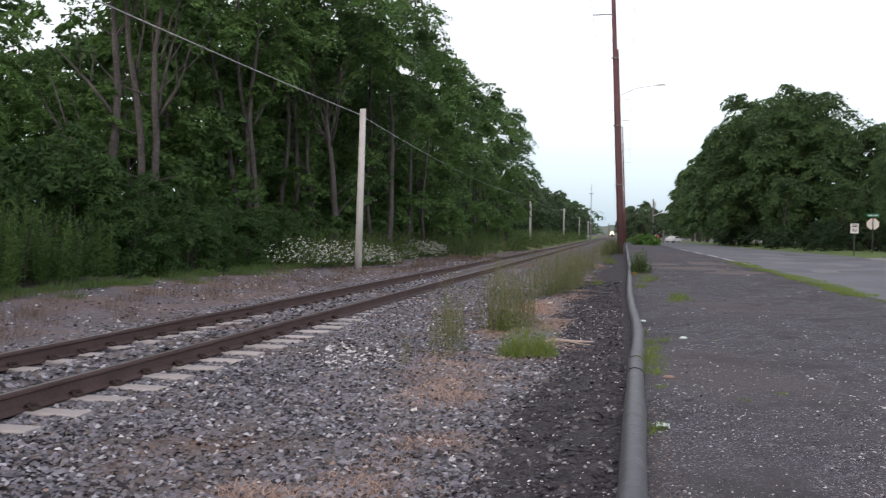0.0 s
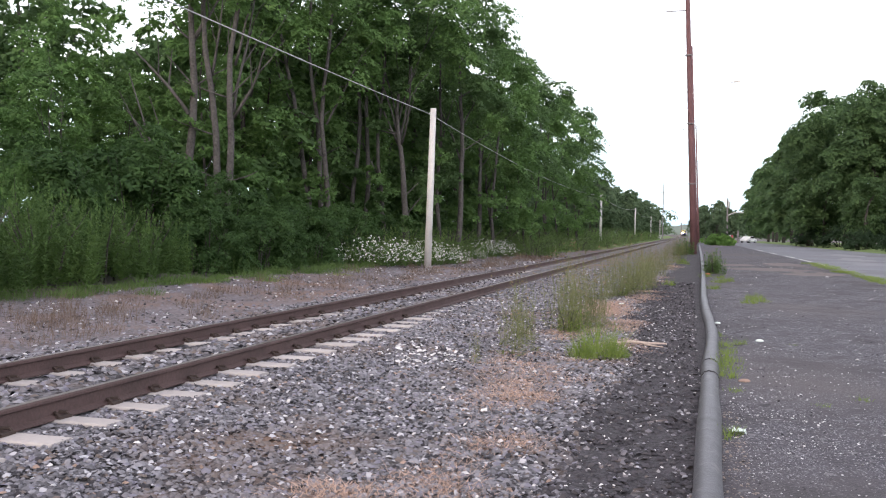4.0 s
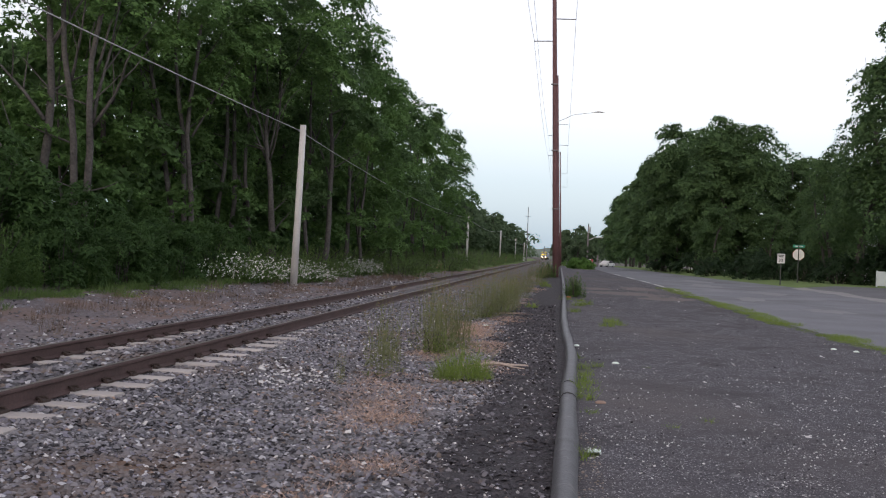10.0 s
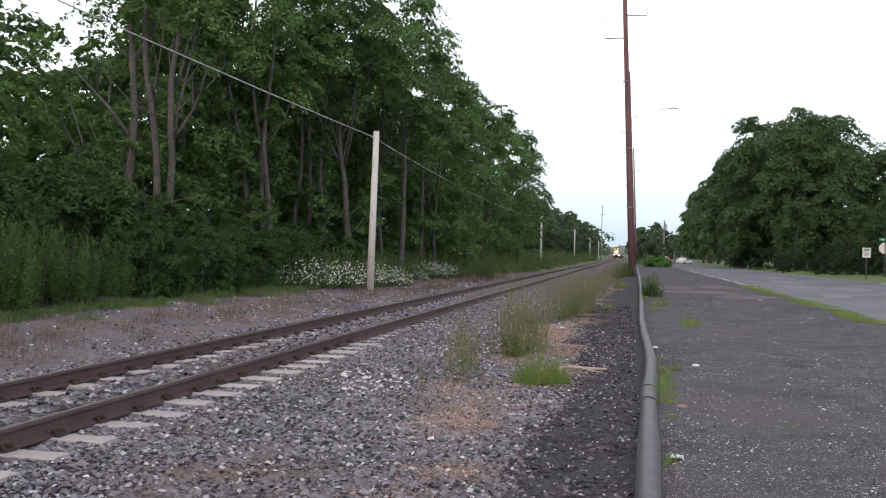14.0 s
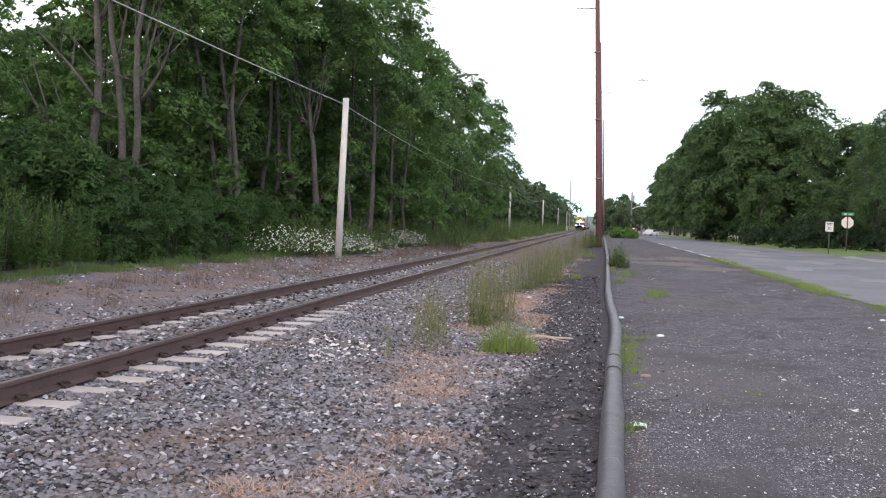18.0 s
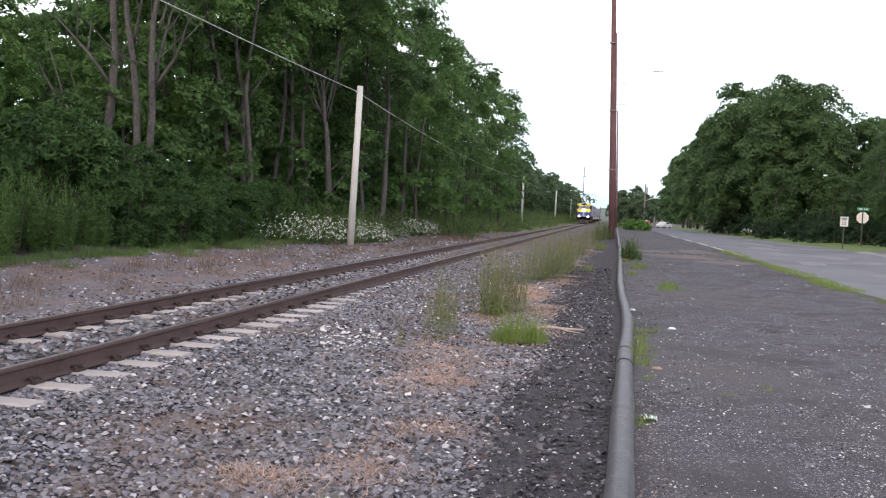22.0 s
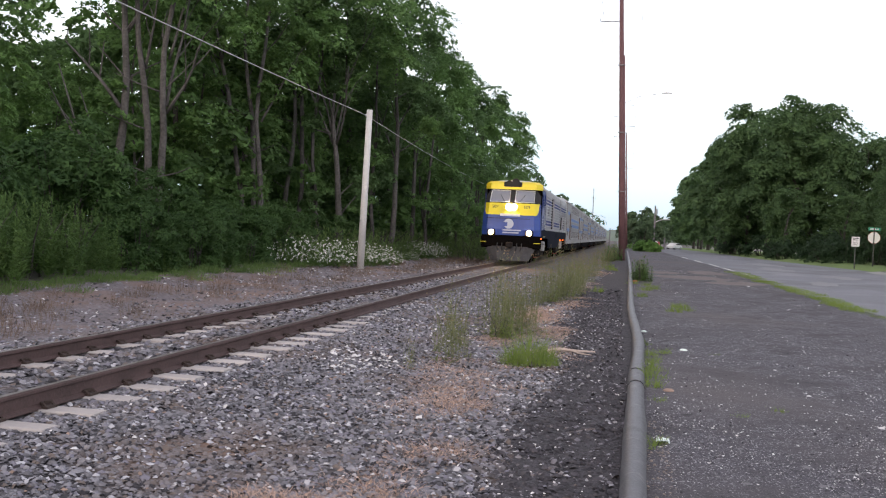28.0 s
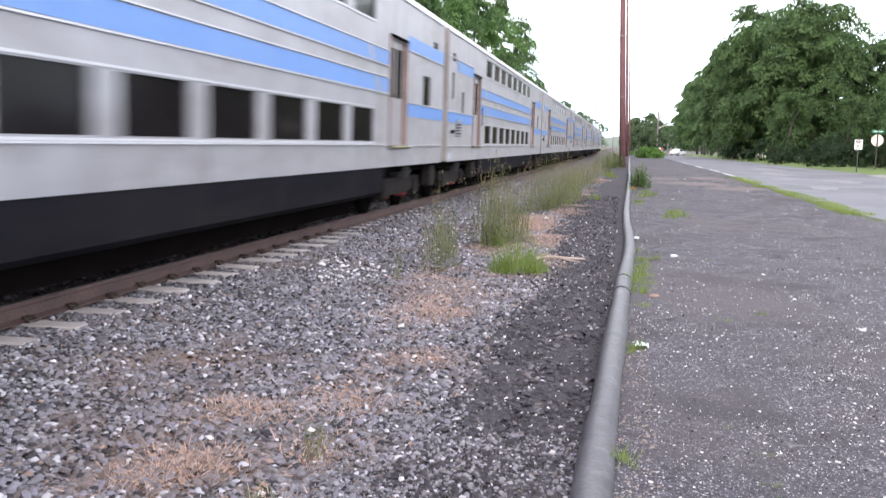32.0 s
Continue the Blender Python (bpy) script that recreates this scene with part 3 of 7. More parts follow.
def land(x, y):
    """Height of the ground: flat by the track, a slow rise along the lot, a bank behind the road and one by the woods."""
    lot = 0.42 * ease(14, 60, y) * (1 - ease(130, 230, y)) * ease(-3.5, -1, x)
    right = 0.30 * ease(13, 17, x) * ease(30, 60, y) * (1 - ease(200, 300, y))
    left = (0.25 + 1.0 * ease(50, 120, y)) * ease(-9.5, -14.0, x)
    away = np.abs(np.asarray(x, float) - TRACK)
    bed = 0.11 * (1 - ease(1.35, 2.5, away)) + 0.05 * (1 - ease(0.18, 0.46, away))
    return lot + right + left + bed


def sheet(name, xs, ys, mat, lift=0.0, edge=None, rough=0.0, seed=1):
    """A strip of ground over a grid; edge(y) gives its two sides, and xs then runs from 0 to 1."""
    rng = np.random.default_rng(seed)
    X, Y = np.meshgrid(np.asarray(xs, float), np.asarray(ys, float), indexing="ij")
    if edge is not None:
        lo, hi = edge(Y)
        X = lo + (hi - lo) * X
    Z = land(X, Y) + lift + rough * rng.normal(size=X.shape)
    nx, ny = X.shape
    v = np.stack([X, Y, Z], -1).reshape(-1, 3).tolist()
    f = [(i * ny + j, (i + 1) * ny + j, (i + 1) * ny + j + 1, i * ny + j + 1) for i in range(nx - 1) for j in range(ny - 1)]
    return mesh_of(name, v, f, mat, True)


def road_sides(y):
    y = np.asarray(y, float)
    left = np.interp(y, [-60, 10, 20, 27, 36, 44, 52, 63, 90, 140, 300], [8.6, 7.4, 7.0, 6.45, 6.05, 5.8, 5.45, 5.25, 5.1, 5.2, 9.0])
    right = np.interp(y, [-60, 30, 58, 76, 105, 140, 300], [16.5, 15.4, 14.3, 13.8, 13.0, 12.6, 16.0])
    return left, right


def grit_edge(y):
    """Where the dark crumbled asphalt beside the pipe gives way to ballast."""
    y = np.asarray(y, float)
    return np.interp(y, [2, 9, 12, 13.6, 15.6, 23, 31, 42], [-0.80, -0.78, -0.62, -0.56, -0.92, -1.05, -0.98, -0.60]) + 0.07 * np.sin(y * 1.3) + 0.04 * np.sin(y * 3.7)


def build_ground():
    xs = np.r_[-900, -400, -200, -100, -60, -40, -30, np.arange(-24, 24.1, 0.75), 30, 40, 60, 100, 200, 400, 900]
    ys = np.r_[-300, -150, -80, -50, -30, -20, np.arange(-15, 70, 1.5), np.arange(70, 260, 6), 300, 400, 600, 900, 1400, 2400]
    tagged(new("ground", sheet("ground", xs, ys, M["soil"], lift=-0.03)), kind="structure")
    tagged(new("verge", sheet("verge", np.linspace(0, 1, 44), np.r_[np.arange(57, 121, 3), 150, 200, 300], M["verge"], lift=0.022,
               edge=lambda y: (road_sides(y)[1], road_sides(y)[1] + 26))), "mown green grass verge beside the road", kind="structure")
    tagged(new("woods_floor", sheet("woods_floor", np.linspace(0, 1, 12), np.r_[np.arange(-40, 140, 3), 200, 300, 500], M["verge"], lift=0.01,
               edge=lambda y: (-70 + 0 * y, -12.6 + 0.6 * np.sin(y * 0.35) + 4.2 * ease(55, 95, y)))), "shaded green ground below the trees", kind="structure")
    tagged(new("gravel_shoulder", sheet("gravel_shoulder", np.linspace(0, 1, 16), np.arange(-40, 200, 1.0), M["far_gravel"], lift=0.006, rough=0.012,
               edge=lambda y: (-12.9 + 0.5 * np.sin(y * 0.35) + 4.2 * ease(55, 95, y), TRACK - 2.1 + 0 * y))), "pale purple-grey gravel with dry weeds beside the track", kind="structure")
    tagged(new("ballast", sheet("ballast", np.linspace(0, 1, 40), np.r_[np.arange(-60, 0, 2), np.arange(0, 40, 0.25), np.arange(40, 160, 2), np.arange(160, 1000, 20)],
               M["ballast_bed"], lift=0.0, rough=0.008, edge=lambda y: (TRACK - 2.4 + 0 * y, -0.15 + 0 * y))),
           "crushed grey stone ballast under the track", kind="structure")
    tagged(new("grit_strip", sheet("grit_strip", np.linspace(0, 1, 12), np.r_[np.arange(-20, 40, 0.25), np.arange(40, 160, 2)],
               M["dark_grit"], lift=0.012, rough=0.006, edge=lambda y: (grit_edge(y), 0.9 + 0 * y))),
           "dark crumbled asphalt strip beside the pipe", kind="structure")
    tagged(new("parking_lot", sheet("parking_lot", np.linspace(0, 1, 20), np.r_[np.arange(-60, 70, 0.6), np.arange(70, 160, 3)],
               M["lot"], lift=0.022, rough=0.003, edge=lambda y: (np.interp(y, [-8, 4, 16, 24, 50, 110], [0.32, 0.13, 0.38, 0.36, 0.55, 0.95]), road_sides(y)[0] + 0.15))),
           "worn dark asphalt lot strewn with pale chips", kind="structure")
    tagged(new("road", sheet("road", np.linspace(0, 1, 14), np.r_[np.arange(-60, 120, 1.5), np.arange(120, 301, 10)],
               M["road"], lift=0.034, edge=road_sides)), "grey asphalt road with worn patches", kind="structure")
    side = lambda y: (road_sides(y)[1] - 0.3, 60 + 0 * y)
    tagged(new("side_street", sheet("side_street", np.linspace(0, 1, 20), np.arange(36, 57.6, 1.0), M["side_road"], lift=0.030, edge=side)),
           "grey asphalt side street joining the road", kind="structure")
    for y0, y1 in ((43.5, 47.5), (49, 53), (55, 60), (64, 70), (76, 84)):
        g = sheet("edge_line", np.linspace(0, 1, 2), np.linspace(y0, y1, 5), M["paint_line"], lift=0.040,
                  edge=lambda y: (road_sides(y)[0] + 0.10, road_sides(y)[0] + 0.24))
        tagged(new("edge_line", g), "worn white painted road line", "road line", "road edge lines", "structure")
    tagged(new("worn_edge", sheet("worn_edge", np.linspace(0, 1, 3), np.arange(26, 57.1, 1.0), M["worn_edge"], lift=0.040,
               edge=lambda y: (road_sides(y)[1] - 0.55 + 0.12 * np.sin(y * 1.7), road_sides(y)[1] + 0.25 + 0.15 * np.sin(y * 0.9)))), "pale worn edge of the road across the side street", "road edge", kind="structure")
    rng = random.Random(6)
    for cx, cy, w, d in ((3.0, 40.0, 2.6, 1.6), (4.6, 37.5, 1.6, 1.8), (1.8, 43.5, 1.4, 1.6), (4.2, 45.0, 1.2, 2.4)):
        pts = [(cx + w * (0.45 + 0.55 * rng.random()) * math.cos(a * math.pi / 12), cy + d * (0.45 + 0.55 * rng.random()) * math.sin(a * math.pi / 12)) for a in range(24)]
        g = Geo().add([(x, y, float(land(x, y)) + 0.030) for x, y in pts], [tuple(range(24))])
        tagged(new("dirt_patch", g.mesh("dirt_patch", M["tan_dirt"])), "tan dirt washed over the asphalt lot", "dirt patch", "dirt patches", "structure")
    rng = random.Random(5)
    for cx, cy, w, d in ((9.5, 34, 1.6, 2.2), (8.2, 40, 1.4, 3.5), (10.5, 47, 2.2, 3.0), (8.6, 55, 1.5, 5), (9.8, 66, 2.0, 7)):
        pts = [(cx + w * (0.3 + 0.4 * rng.random()) * math.cos(a * math.pi / 8), cy + d * (0.3 + 0.4 * rng.random()) * math.sin(a * math.pi / 8)) for a in range(16)]
        g = Geo().add([(x, y, float(land(x, y)) + 0.040) for x, y in pts], [tuple(range(16))])
        tagged(new("road_patch", g.mesh("road_patch", M["patch"])), "paler worn patch in the asphalt road", "road patch", "road patches", "structure")


build_ground()


# ---- track ----
def rail_mesh(y0, y1):
    prof = [(-0.07, 0), (0.07, 0), (0.07, 0.012), (0.012, 0.035), (0.009, 0.125), (0.036, 0.138), (0.036, 0.160), (0.028, 0.170),
            (-0.028, 0.170), (-0.036, 0.160), (-0.036, 0.138), (-0.009, 0.125), (-0.012, 0.035), (-0.07, 0.012)]
    return Geo().loft([[(x, y, z) for x, z in prof] for y in (y0, y1)])


def build_track():
    track = thing("railway_track", (TRACK, 0, RAIL - 0.17), "single railway track of rusty rails on pale concrete ties", "railway track")
    for s in (-1, 1):
        r = part("rail", rail_mesh(-90, 1000), M["rail_rust"], track, "rusty brown steel rail")
        r.location.x = s * 0.7525
        top = part("rail_head", Geo().box(-0.024, 0.024, -90, 1000, 0.1705, 0.173), M["rail_top"], r, "worn running surface of the rail")
        top.location = (0, 0, 0)
    tie = Geo()
    prof = [(-0.13, -0.12), (0.13, -0.12), (0.115, 0.0), (0.10, 0.012), (-0.10, 0.012), (-0.115, 0.0)]
    tie.loft([[(x, y, z) for y, z in prof] for x in (-1.30, -1.27, 1.27, 1.30)])
    tie_me = tie.mesh("tie", M["concrete"])
    far_me = tie.mesh("tie", M["pole_grey"])
    clip = Geo()
    for e in (-0.055, 0.055):
        clip.tube([(-0.10, e, 0.02), (-0.07, e, 0.050), (-0.03, e * 0.5, 0.052), (-0.02, e * 0.3, 0.03)], 0.014, 5)
    clip.box(-0.115, -0.065, -0.07, 0.07, 0.010, 0.034)
    clip_me = clip.mesh("rail_clip", M["clip"])
    rng = random.Random(3)
    step = 0.63
    for k in range(280):
        y = -12 + k * step
        ob = new("tie", tie_me if y < 36 else far_me)
        ob.parent, ob.location = track, (rng.uniform(-0.03, 0.03), y + rng.uniform(-0.015, 0.015), rng.uniform(-0.012, 0.004))
        ob.rotation_euler = (rng.uniform(-0.03, 0.03), 0, rng.uniform(-0.02, 0.02))
        if y > 15.5:
            ob.scale.x, ob.location.z = (0.84 if y < 21 else 0.68), ob.location.z - 0.018
        if -2 < y < 34:
            for x, turn in ((0.7525 + 0.0, math.pi), (-0.7525, math.pi), (0.7525, 0)):
                c = new("rail_clip", clip_me)
                c.parent, c.location, c.rotation_euler = ob, (x, 0, 0.0), (0, 0, turn)
    far = Geo()
    for k in range(280, 700):
        y = -12 + k * step
        far.box(-0.85, 0.85, y - 0.08, y + 0.08, -0.1, -0.012)
    tagged(part("far_ties", far, M["pole_grey"], track), kind="stuff")


build_track()


# ---- loose stone ----
def stones(name, n, xr, yr, size, mat, label, seed, where=None, lift=0.0, falloff=0.0, flat=0.6):
    """Broken stones scattered over the ground, each a rough six-cornered lump."""
    rng = np.random.default_rng(seed)
    x = rng.uniform(*xr, n)
    u = rng.random(n)
    y = yr[0] + (yr[1] - yr[0]) * (u ** (1 + falloff))
    if where is not None:
        keep = where(x, y, rng)
        x, y = x[keep], y[keep]
        n = len(x)
    s = size[0] + (size[1] - size[0]) * rng.random(n) ** 2
    s *= 1 + 0.02 * np.maximum(y, 0) * (falloff > 0)
    corners = np.array([(1, 0.15, 0), (0.25, 0.95, 0.1), (-0.9, 0.35, -0.05), (-0.35, -0.9, 0), (0.7, -0.75, 0.1), (0.25, 0.15, 0.9), (-0.3, -0.1, 0.8)])
    faces = [(0, 1, 5), (1, 2, 6), (1, 6, 5), (2, 3, 6), (3, 4, 6), (4, 5, 6), (4, 0, 5)]
    v = corners[None] * (1 + 0.45 * (rng.random((n, 7, 3)) - 0.5))
    v = v * np.stack([np.ones(n), rng.uniform(0.6, 1.0, n), rng.uniform(flat * 0.6, flat * 1.3, n)], -1)[:, None]
    a, b = rng.uniform(0, 2 * np.pi, n), rng.normal(0, 0.4, n)
    ca, sa, cb, sb = np.cos(a), np.sin(a), np.cos(b), np.sin(b)
    X, Y, Z = v[..., 0], v[..., 1], v[..., 2]
    X, Z = X * cb[:, None] + Z * sb[:, None], -X * sb[:, None] + Z * cb[:, None]
    X, Y = X * ca[:, None] - Y * sa[:, None], X * sa[:, None] + Y * ca[:, None]
    half = s[:, None] / 2
    out = np.stack([x[:, None] + X * half, y[:, None] + Y * half, (land(x, y) + lift + s * flat * 0.12)[:, None] + Z * half], -1)
    me = bpy.data.meshes.new(name)
    me.vertices.add(n * 7)
    me.vertices.foreach_set("co", out.astype(np.float32).ravel())
    idx = (np.array(faces)[None] + 7 * np.arange(n)[:, None, None]).reshape(-1, 3).astype(np.int32)
    me.loops.add(idx.size)
    me.loops.foreach_set("vertex_index", idx.ravel())
    me.polygons.add(len(idx))
    me.polygons.foreach_set("loop_start", np.arange(0, idx.size, 3, dtype=np.int32))
    me.materials.append(mat)
    me.update(calc_edges=True)
    return tagged(new(name, me), label, "gravel", kind="stuff")


def build_stones():
    clear_rail = lambda x, y, r: (np.abs(np.abs(x - TRACK) - 0.7525) > 0.10) & ((np.abs(x - TRACK) > 1.22 + 0.1 * r.random(len(x))) | (np.abs(x - TRACK) < 0.40) | (np.abs(((y + 12) / 0.63 + 0.5) % 1 - 0.5) > 0.20))
    thin = lambda x, y, r: clear_rail(x, y, r) & (r.random(len(x)) < 1.05 - 1.02 * ease(-0.25, 0.20, x - grit_edge(y)))
    stones("ballast_stones", 54000, (-4.7, -0.25), (2.6, 15.0), (0.029, 0.070), M["stone"], "crushed grey and dark purple ballast stones", 11, thin, falloff=0.25)
    stones("ballast_stones", 21000, (-4.9, -0.6), (15.0, 40.0), (0.040, 0.075), M["stone"], "crushed grey ballast stones along the track", 12, thin, falloff=0.4)
    stones("ballast_stones", 16000, (-8.0, -4.5), (3.0, 30.0), (0.045, 0.09), M["stone"], "crushed grey ballast stones between the ties", 13, clear_rail, falloff=0.3)
    stones("pale_stones", 420, (-4.4, -0.5), (2.8, 22.0), (0.025, 0.065), M["pale_stone"], "pale whitish stones among the ballast", 14, clear_rail, lift=0.012, falloff=0.3)
    heap = lambda x, y, r: np.hypot((x + 3.25) / 0.5, (y - 11.4) / 0.9) < 1
    stones("pale_stones", 160, (-3.9, -2.6), (10.3, 12.6), (0.04, 0.10), M["pale_stone"], "patch of whitish stones by the track", 15, heap, lift=0.015)
    stones("rusty_stones", 420, (-4.2, -0.8), (2.8, 20.0), (0.03, 0.06), M["rust_stone"], "rust-stained stones among the ballast", 16, clear_rail, lift=0.010, falloff=0.3)
    edge_grit = lambda x, y, r: r.random(len(x)) < ease(-0.30, 0.10, x - grit_edge(y))
    near = lambda x, y, r: r.random(len(x)) < 1.0 - 0.85 * ease(4.6, 6.6, y)
    stones("grit", 17000, (-1.7, 0.12), (2.5, 30.0), (0.018, 0.066), M["dark_stone"], "dark crumbs of stone beside the pipe", 17, edge_grit, lift=0.012, falloff=0.7)
    stones("grit", 5000, (-1.2, 0.06), (2.5, 8.0), (0.012, 0.036), M["stone"], "fine grey gravel beside the pipe", 34, near, lift=0.012, falloff=0.4)
    stones("grit", 6000, (-1.25, 0.05), (2.5, 5.4), (0.016, 0.050), M["stone"], "loose grey gravel beside the pipe", 36, near, lift=0.012)
    stones("dirt_crumbs", 900, (0.18, 0.46), (3.0, 9.0), (0.008, 0.028), M["dirt"], "tan crumbs of dirt along the pipe", 35, lift=0.022, falloff=0.4)
    stones("grit", 700, (-1.25, 0.10), (2.5, 26.0), (0.016, 0.05), M["stone"], "grey crumbs of stone beside the pipe", 27, lift=0.012, falloff=0.3)
    stones("grit", 620, (-1.0, 0.15), (2.5, 20.0), (0.010, 0.034), M["pale_stone"], "pale chips of stone beside the pipe", 18, lift=0.014, falloff=0.2)
    lot_ok = lambda x, y, r: (x > 0.30 + 0.006 * y) & (r.random(len(x)) < 0.55 + 0.45 * np.sin(1.9 * x + 1.1 * y + 2.0 * np.sin(0.7 * y)) * np.sin(2.7 * y - 1.3 * x))
    lot_near = lambda x, y, r: lot_ok(x, y, r) & (r.random(len(x)) < ease(1.0, 4.2, y) * (1 - 0.9 * ease(8, 22, y)))
    ragged = lambda x, y, r: lot_ok(x, y, r) & (r.random(len(x)) < ease(1.0, 4.2, y))
    # looser cover behind the standpoint
    stones("ballast_stones", 7000, (-8.0, -0.8), (-14.0, 2.6), (0.05, 0.10), M["stone"], "crushed grey ballast stones beside the ties", 31, clear_rail)
    stones("grit", 2500, (-1.3, 0.12), (-14.0, 2.5), (0.03, 0.08), M["dark_stone"], "dark crumbs of stone beside the pipe", 32, lift=0.012)
    stones("lot_chips", 2500, (0.4, 7.0), (-14.0, 3.0), (0.012, 0.03), M["pale_stone"], "pale stone chips strewn on the asphalt", 33, lot_ok, lift=0.022, flat=0.5)
    stones("lot_chips", 25000, (0.2, 7.0), (1.0, 48.0), (0.008, 0.029), M["pale_stone"], "pale stone chips strewn on the asphalt", 19, lot_near, lift=0.022, falloff=1.1, flat=0.5)
    stones("lot_chips", 10400, (0.25, 5.0), (1.0, 9.5), (0.005, 0.017), M["pale_stone"], "small pale chips strewn on the asphalt", 41, ragged, lift=0.022, flat=0.5)
    stones("lot_chips", 9100, (0.25, 5.0), (1.0, 9.5), (0.010, 0.030), M["dark_stone"], "dark crumbs of asphalt strewn on the lot", 42, ragged, lift=0.022, flat=0.5)
    stones("lot_chips", 9000, (0.2, 7.0), (3.0, 48.0), (0.010, 0.036), M["dark_stone"], "grey stone chips strewn on the asphalt", 20, lot_ok, lift=0.022, falloff=1.1, flat=0.5)
    stones("lot_chips", 90, (0.5, 7.0), (4.0, 45.0), (0.03, 0.075), M["pale_stone"], "larger pale scraps on the asphalt lot", 21, lot_ok, lift=0.022, falloff=0.2, flat=0.35)
    stones("shoulder_stones", 6000, (-12.0, -7.5), (8.0, 60.0), (0.04, 0.09), M["stone"], "grey stones on the far shoulder", 22, falloff=0.4)
    stones("shoulder_stones", 220, (-12.0, -7.5), (8.0, 50.0), (0.04, 0.09), M["pale_stone"], "pale stones on the far shoulder", 23, falloff=0.3)


build_stones()


# ---- the pipe along the lot ----
def build_pipe():
    path = [(0.30, -8), (0.20, -2), (0.12, 2), (0.115, 4.0), (0.12, 5.0), (0.145, 5.9), (0.165, 7.0), (0.20, 8.4), (0.22, 9.6), (0.25, 11.0), (0.28, 12.3), (0.34, 14.2), (0.37, 15.6), (0.37, 17.5),
            (0.33, 20.5), (0.33, 24), (0.37, 28), (0.42, 33), (0.47, 38), (0.50, 44), (0.52, 50), (0.55, 57), (0.62, 70), (0.75, 90), (0.9, 110)]
    ob = thing("kerb_pipe", label="dark grey pipe laid as a kerb along the lot", category="pipe")
    prof = [(-0.098, -0.02), (-0.094, 0.045), (-0.060, 0.100), (-0.015, 0.116), (0.045, 0.108), (0.086, 0.072), (0.100, 0.024), (0.100, -0.02)]
    ys = sorted(set([p[1] for p in path] + list(np.arange(-8, 40, 0.5))))
    xs = np.interp(ys, [p[1] for p in path], [p[0] for p in path])
    xs = np.convolve(np.pad(xs, 1, mode="edge"), [0.25, 0.5, 0.25], "valid")
    rings = []
    for x, y in zip(xs, ys):
        w = (1 + 0.06 * math.sin(y * 1.7)) * (1 - 0.16 * float(ease(12, 30, y)))
        rings.append([(x + px * w, y, float(land(x, y)) + 0.012 + pz * (1 + 0.08 * math.sin(y * 0.9 + 1))) for px, pz in prof])
    part("tube", Geo().loft(rings), M["pipe"], ob, smooth=True)
    for y in (10.9, 11.95, 8.4):
        x = float(np.interp(y, ys, xs))
        part("joint_band", Geo().loft([[(x + px * 1.025, y + d, 0.012 + pz * 1.03) for px, pz in prof] for d in (-0.009, 0.009)]), M["tape"], ob, "dark band round the pipe")


build_pipe()


# ---- plants ----
def leaf_cloud(rng, clumps, per, size, droop=0.3, shell=0.55, aspect=0.55):
    """Leaves on the skins of many clumps (x, y, z, radius, flatness): an array of folded four-cornered leaves."""
    clumps = np.asarray(clumps, float)
    n = len(clumps) * per
    c = np.repeat(clumps, per, 0)
    d = rng.normal(size=(n, 3))
    d /= np.linalg.norm(d, axis=1, keepdims=True)
    r = c[:, 3] * (shell + (1.16 - shell) * rng.random(n) ** 0.8)
    p = c[:, :3] + d * r[:, None] * np.stack([np.ones(n), np.ones(n), c[:, 4]], -1)
    nrm = d * (1, 1, 0.9) + rng.normal(size=(n, 3)) * 0.24 + (0, 0, 0.38)
    nrm /= np.linalg.norm(nrm, axis=1, keepdims=True)
    t = np.cross(nrm, rng.normal(size=(n, 3)))
    t /= np.linalg.norm(t, axis=1, keepdims=True)
    t[:, 2] -= droop * rng.random(n)
    b = np.cross(nrm, t)
    s = (size * rng.uniform(0.6, 1.35, n))[:, None]
    fold = nrm * s * 0.10
    return np.stack([p - t * s * 0.5, p + b * s * aspect * 0.5 + fold, p + t * s * 0.55, p - b * s * aspect * 0.5 + fold], 1)


def leaf_pads(rng, pads, per, size, aspect=0.8, loose=0.42):
    """Leaves lying on drooping layered sprays (x, y, z, radius, outward x, outward y, slope): an array of three-cornered leaves."""
    pads = np.asarray(pads, float)
    n = len(pads) * per
    c = np.repeat(pads, per, 0)
    q, a = np.sqrt(rng.random(n)), rng.uniform(0, 2 * np.pi, n)
    dx, dy, big = q * np.cos(a), q * np.sin(a), c[:, 3]
    z = big * (0.30 * (1 - q * q) - c[:, 6] * (dx * c[:, 4] + dy * c[:, 5]) + rng.normal(0, 0.13, n))
    p = c[:, :3] + np.stack([dx * big, dy * big, z], -1)
    nrm = np.stack([0.5 * dx + 0.6 * c[:, 4] * c[:, 6], 0.5 * dy + 0.6 * c[:, 5] * c[:, 6], 0.75 + 0 * q], -1) + rng.normal(size=(n, 3)) * loose
    nrm /= np.linalg.norm(nrm, axis=1, keepdims=True)
    t = np.cross(nrm, rng.normal(size=(n, 3)))
    t /= np.linalg.norm(t, axis=1, keepdims=True)
    t[:, 2] -= 0.25 * rng.random(n)
    b = np.cross(nrm, t) * aspect * 0.5
    s = (size * rng.uniform(0.6, 1.35, n))[:, None]
    return np.stack([p - t * s * 0.45 + b * s, p - t * s * 0.45 - b * s, p + t * s * 0.60], 1)


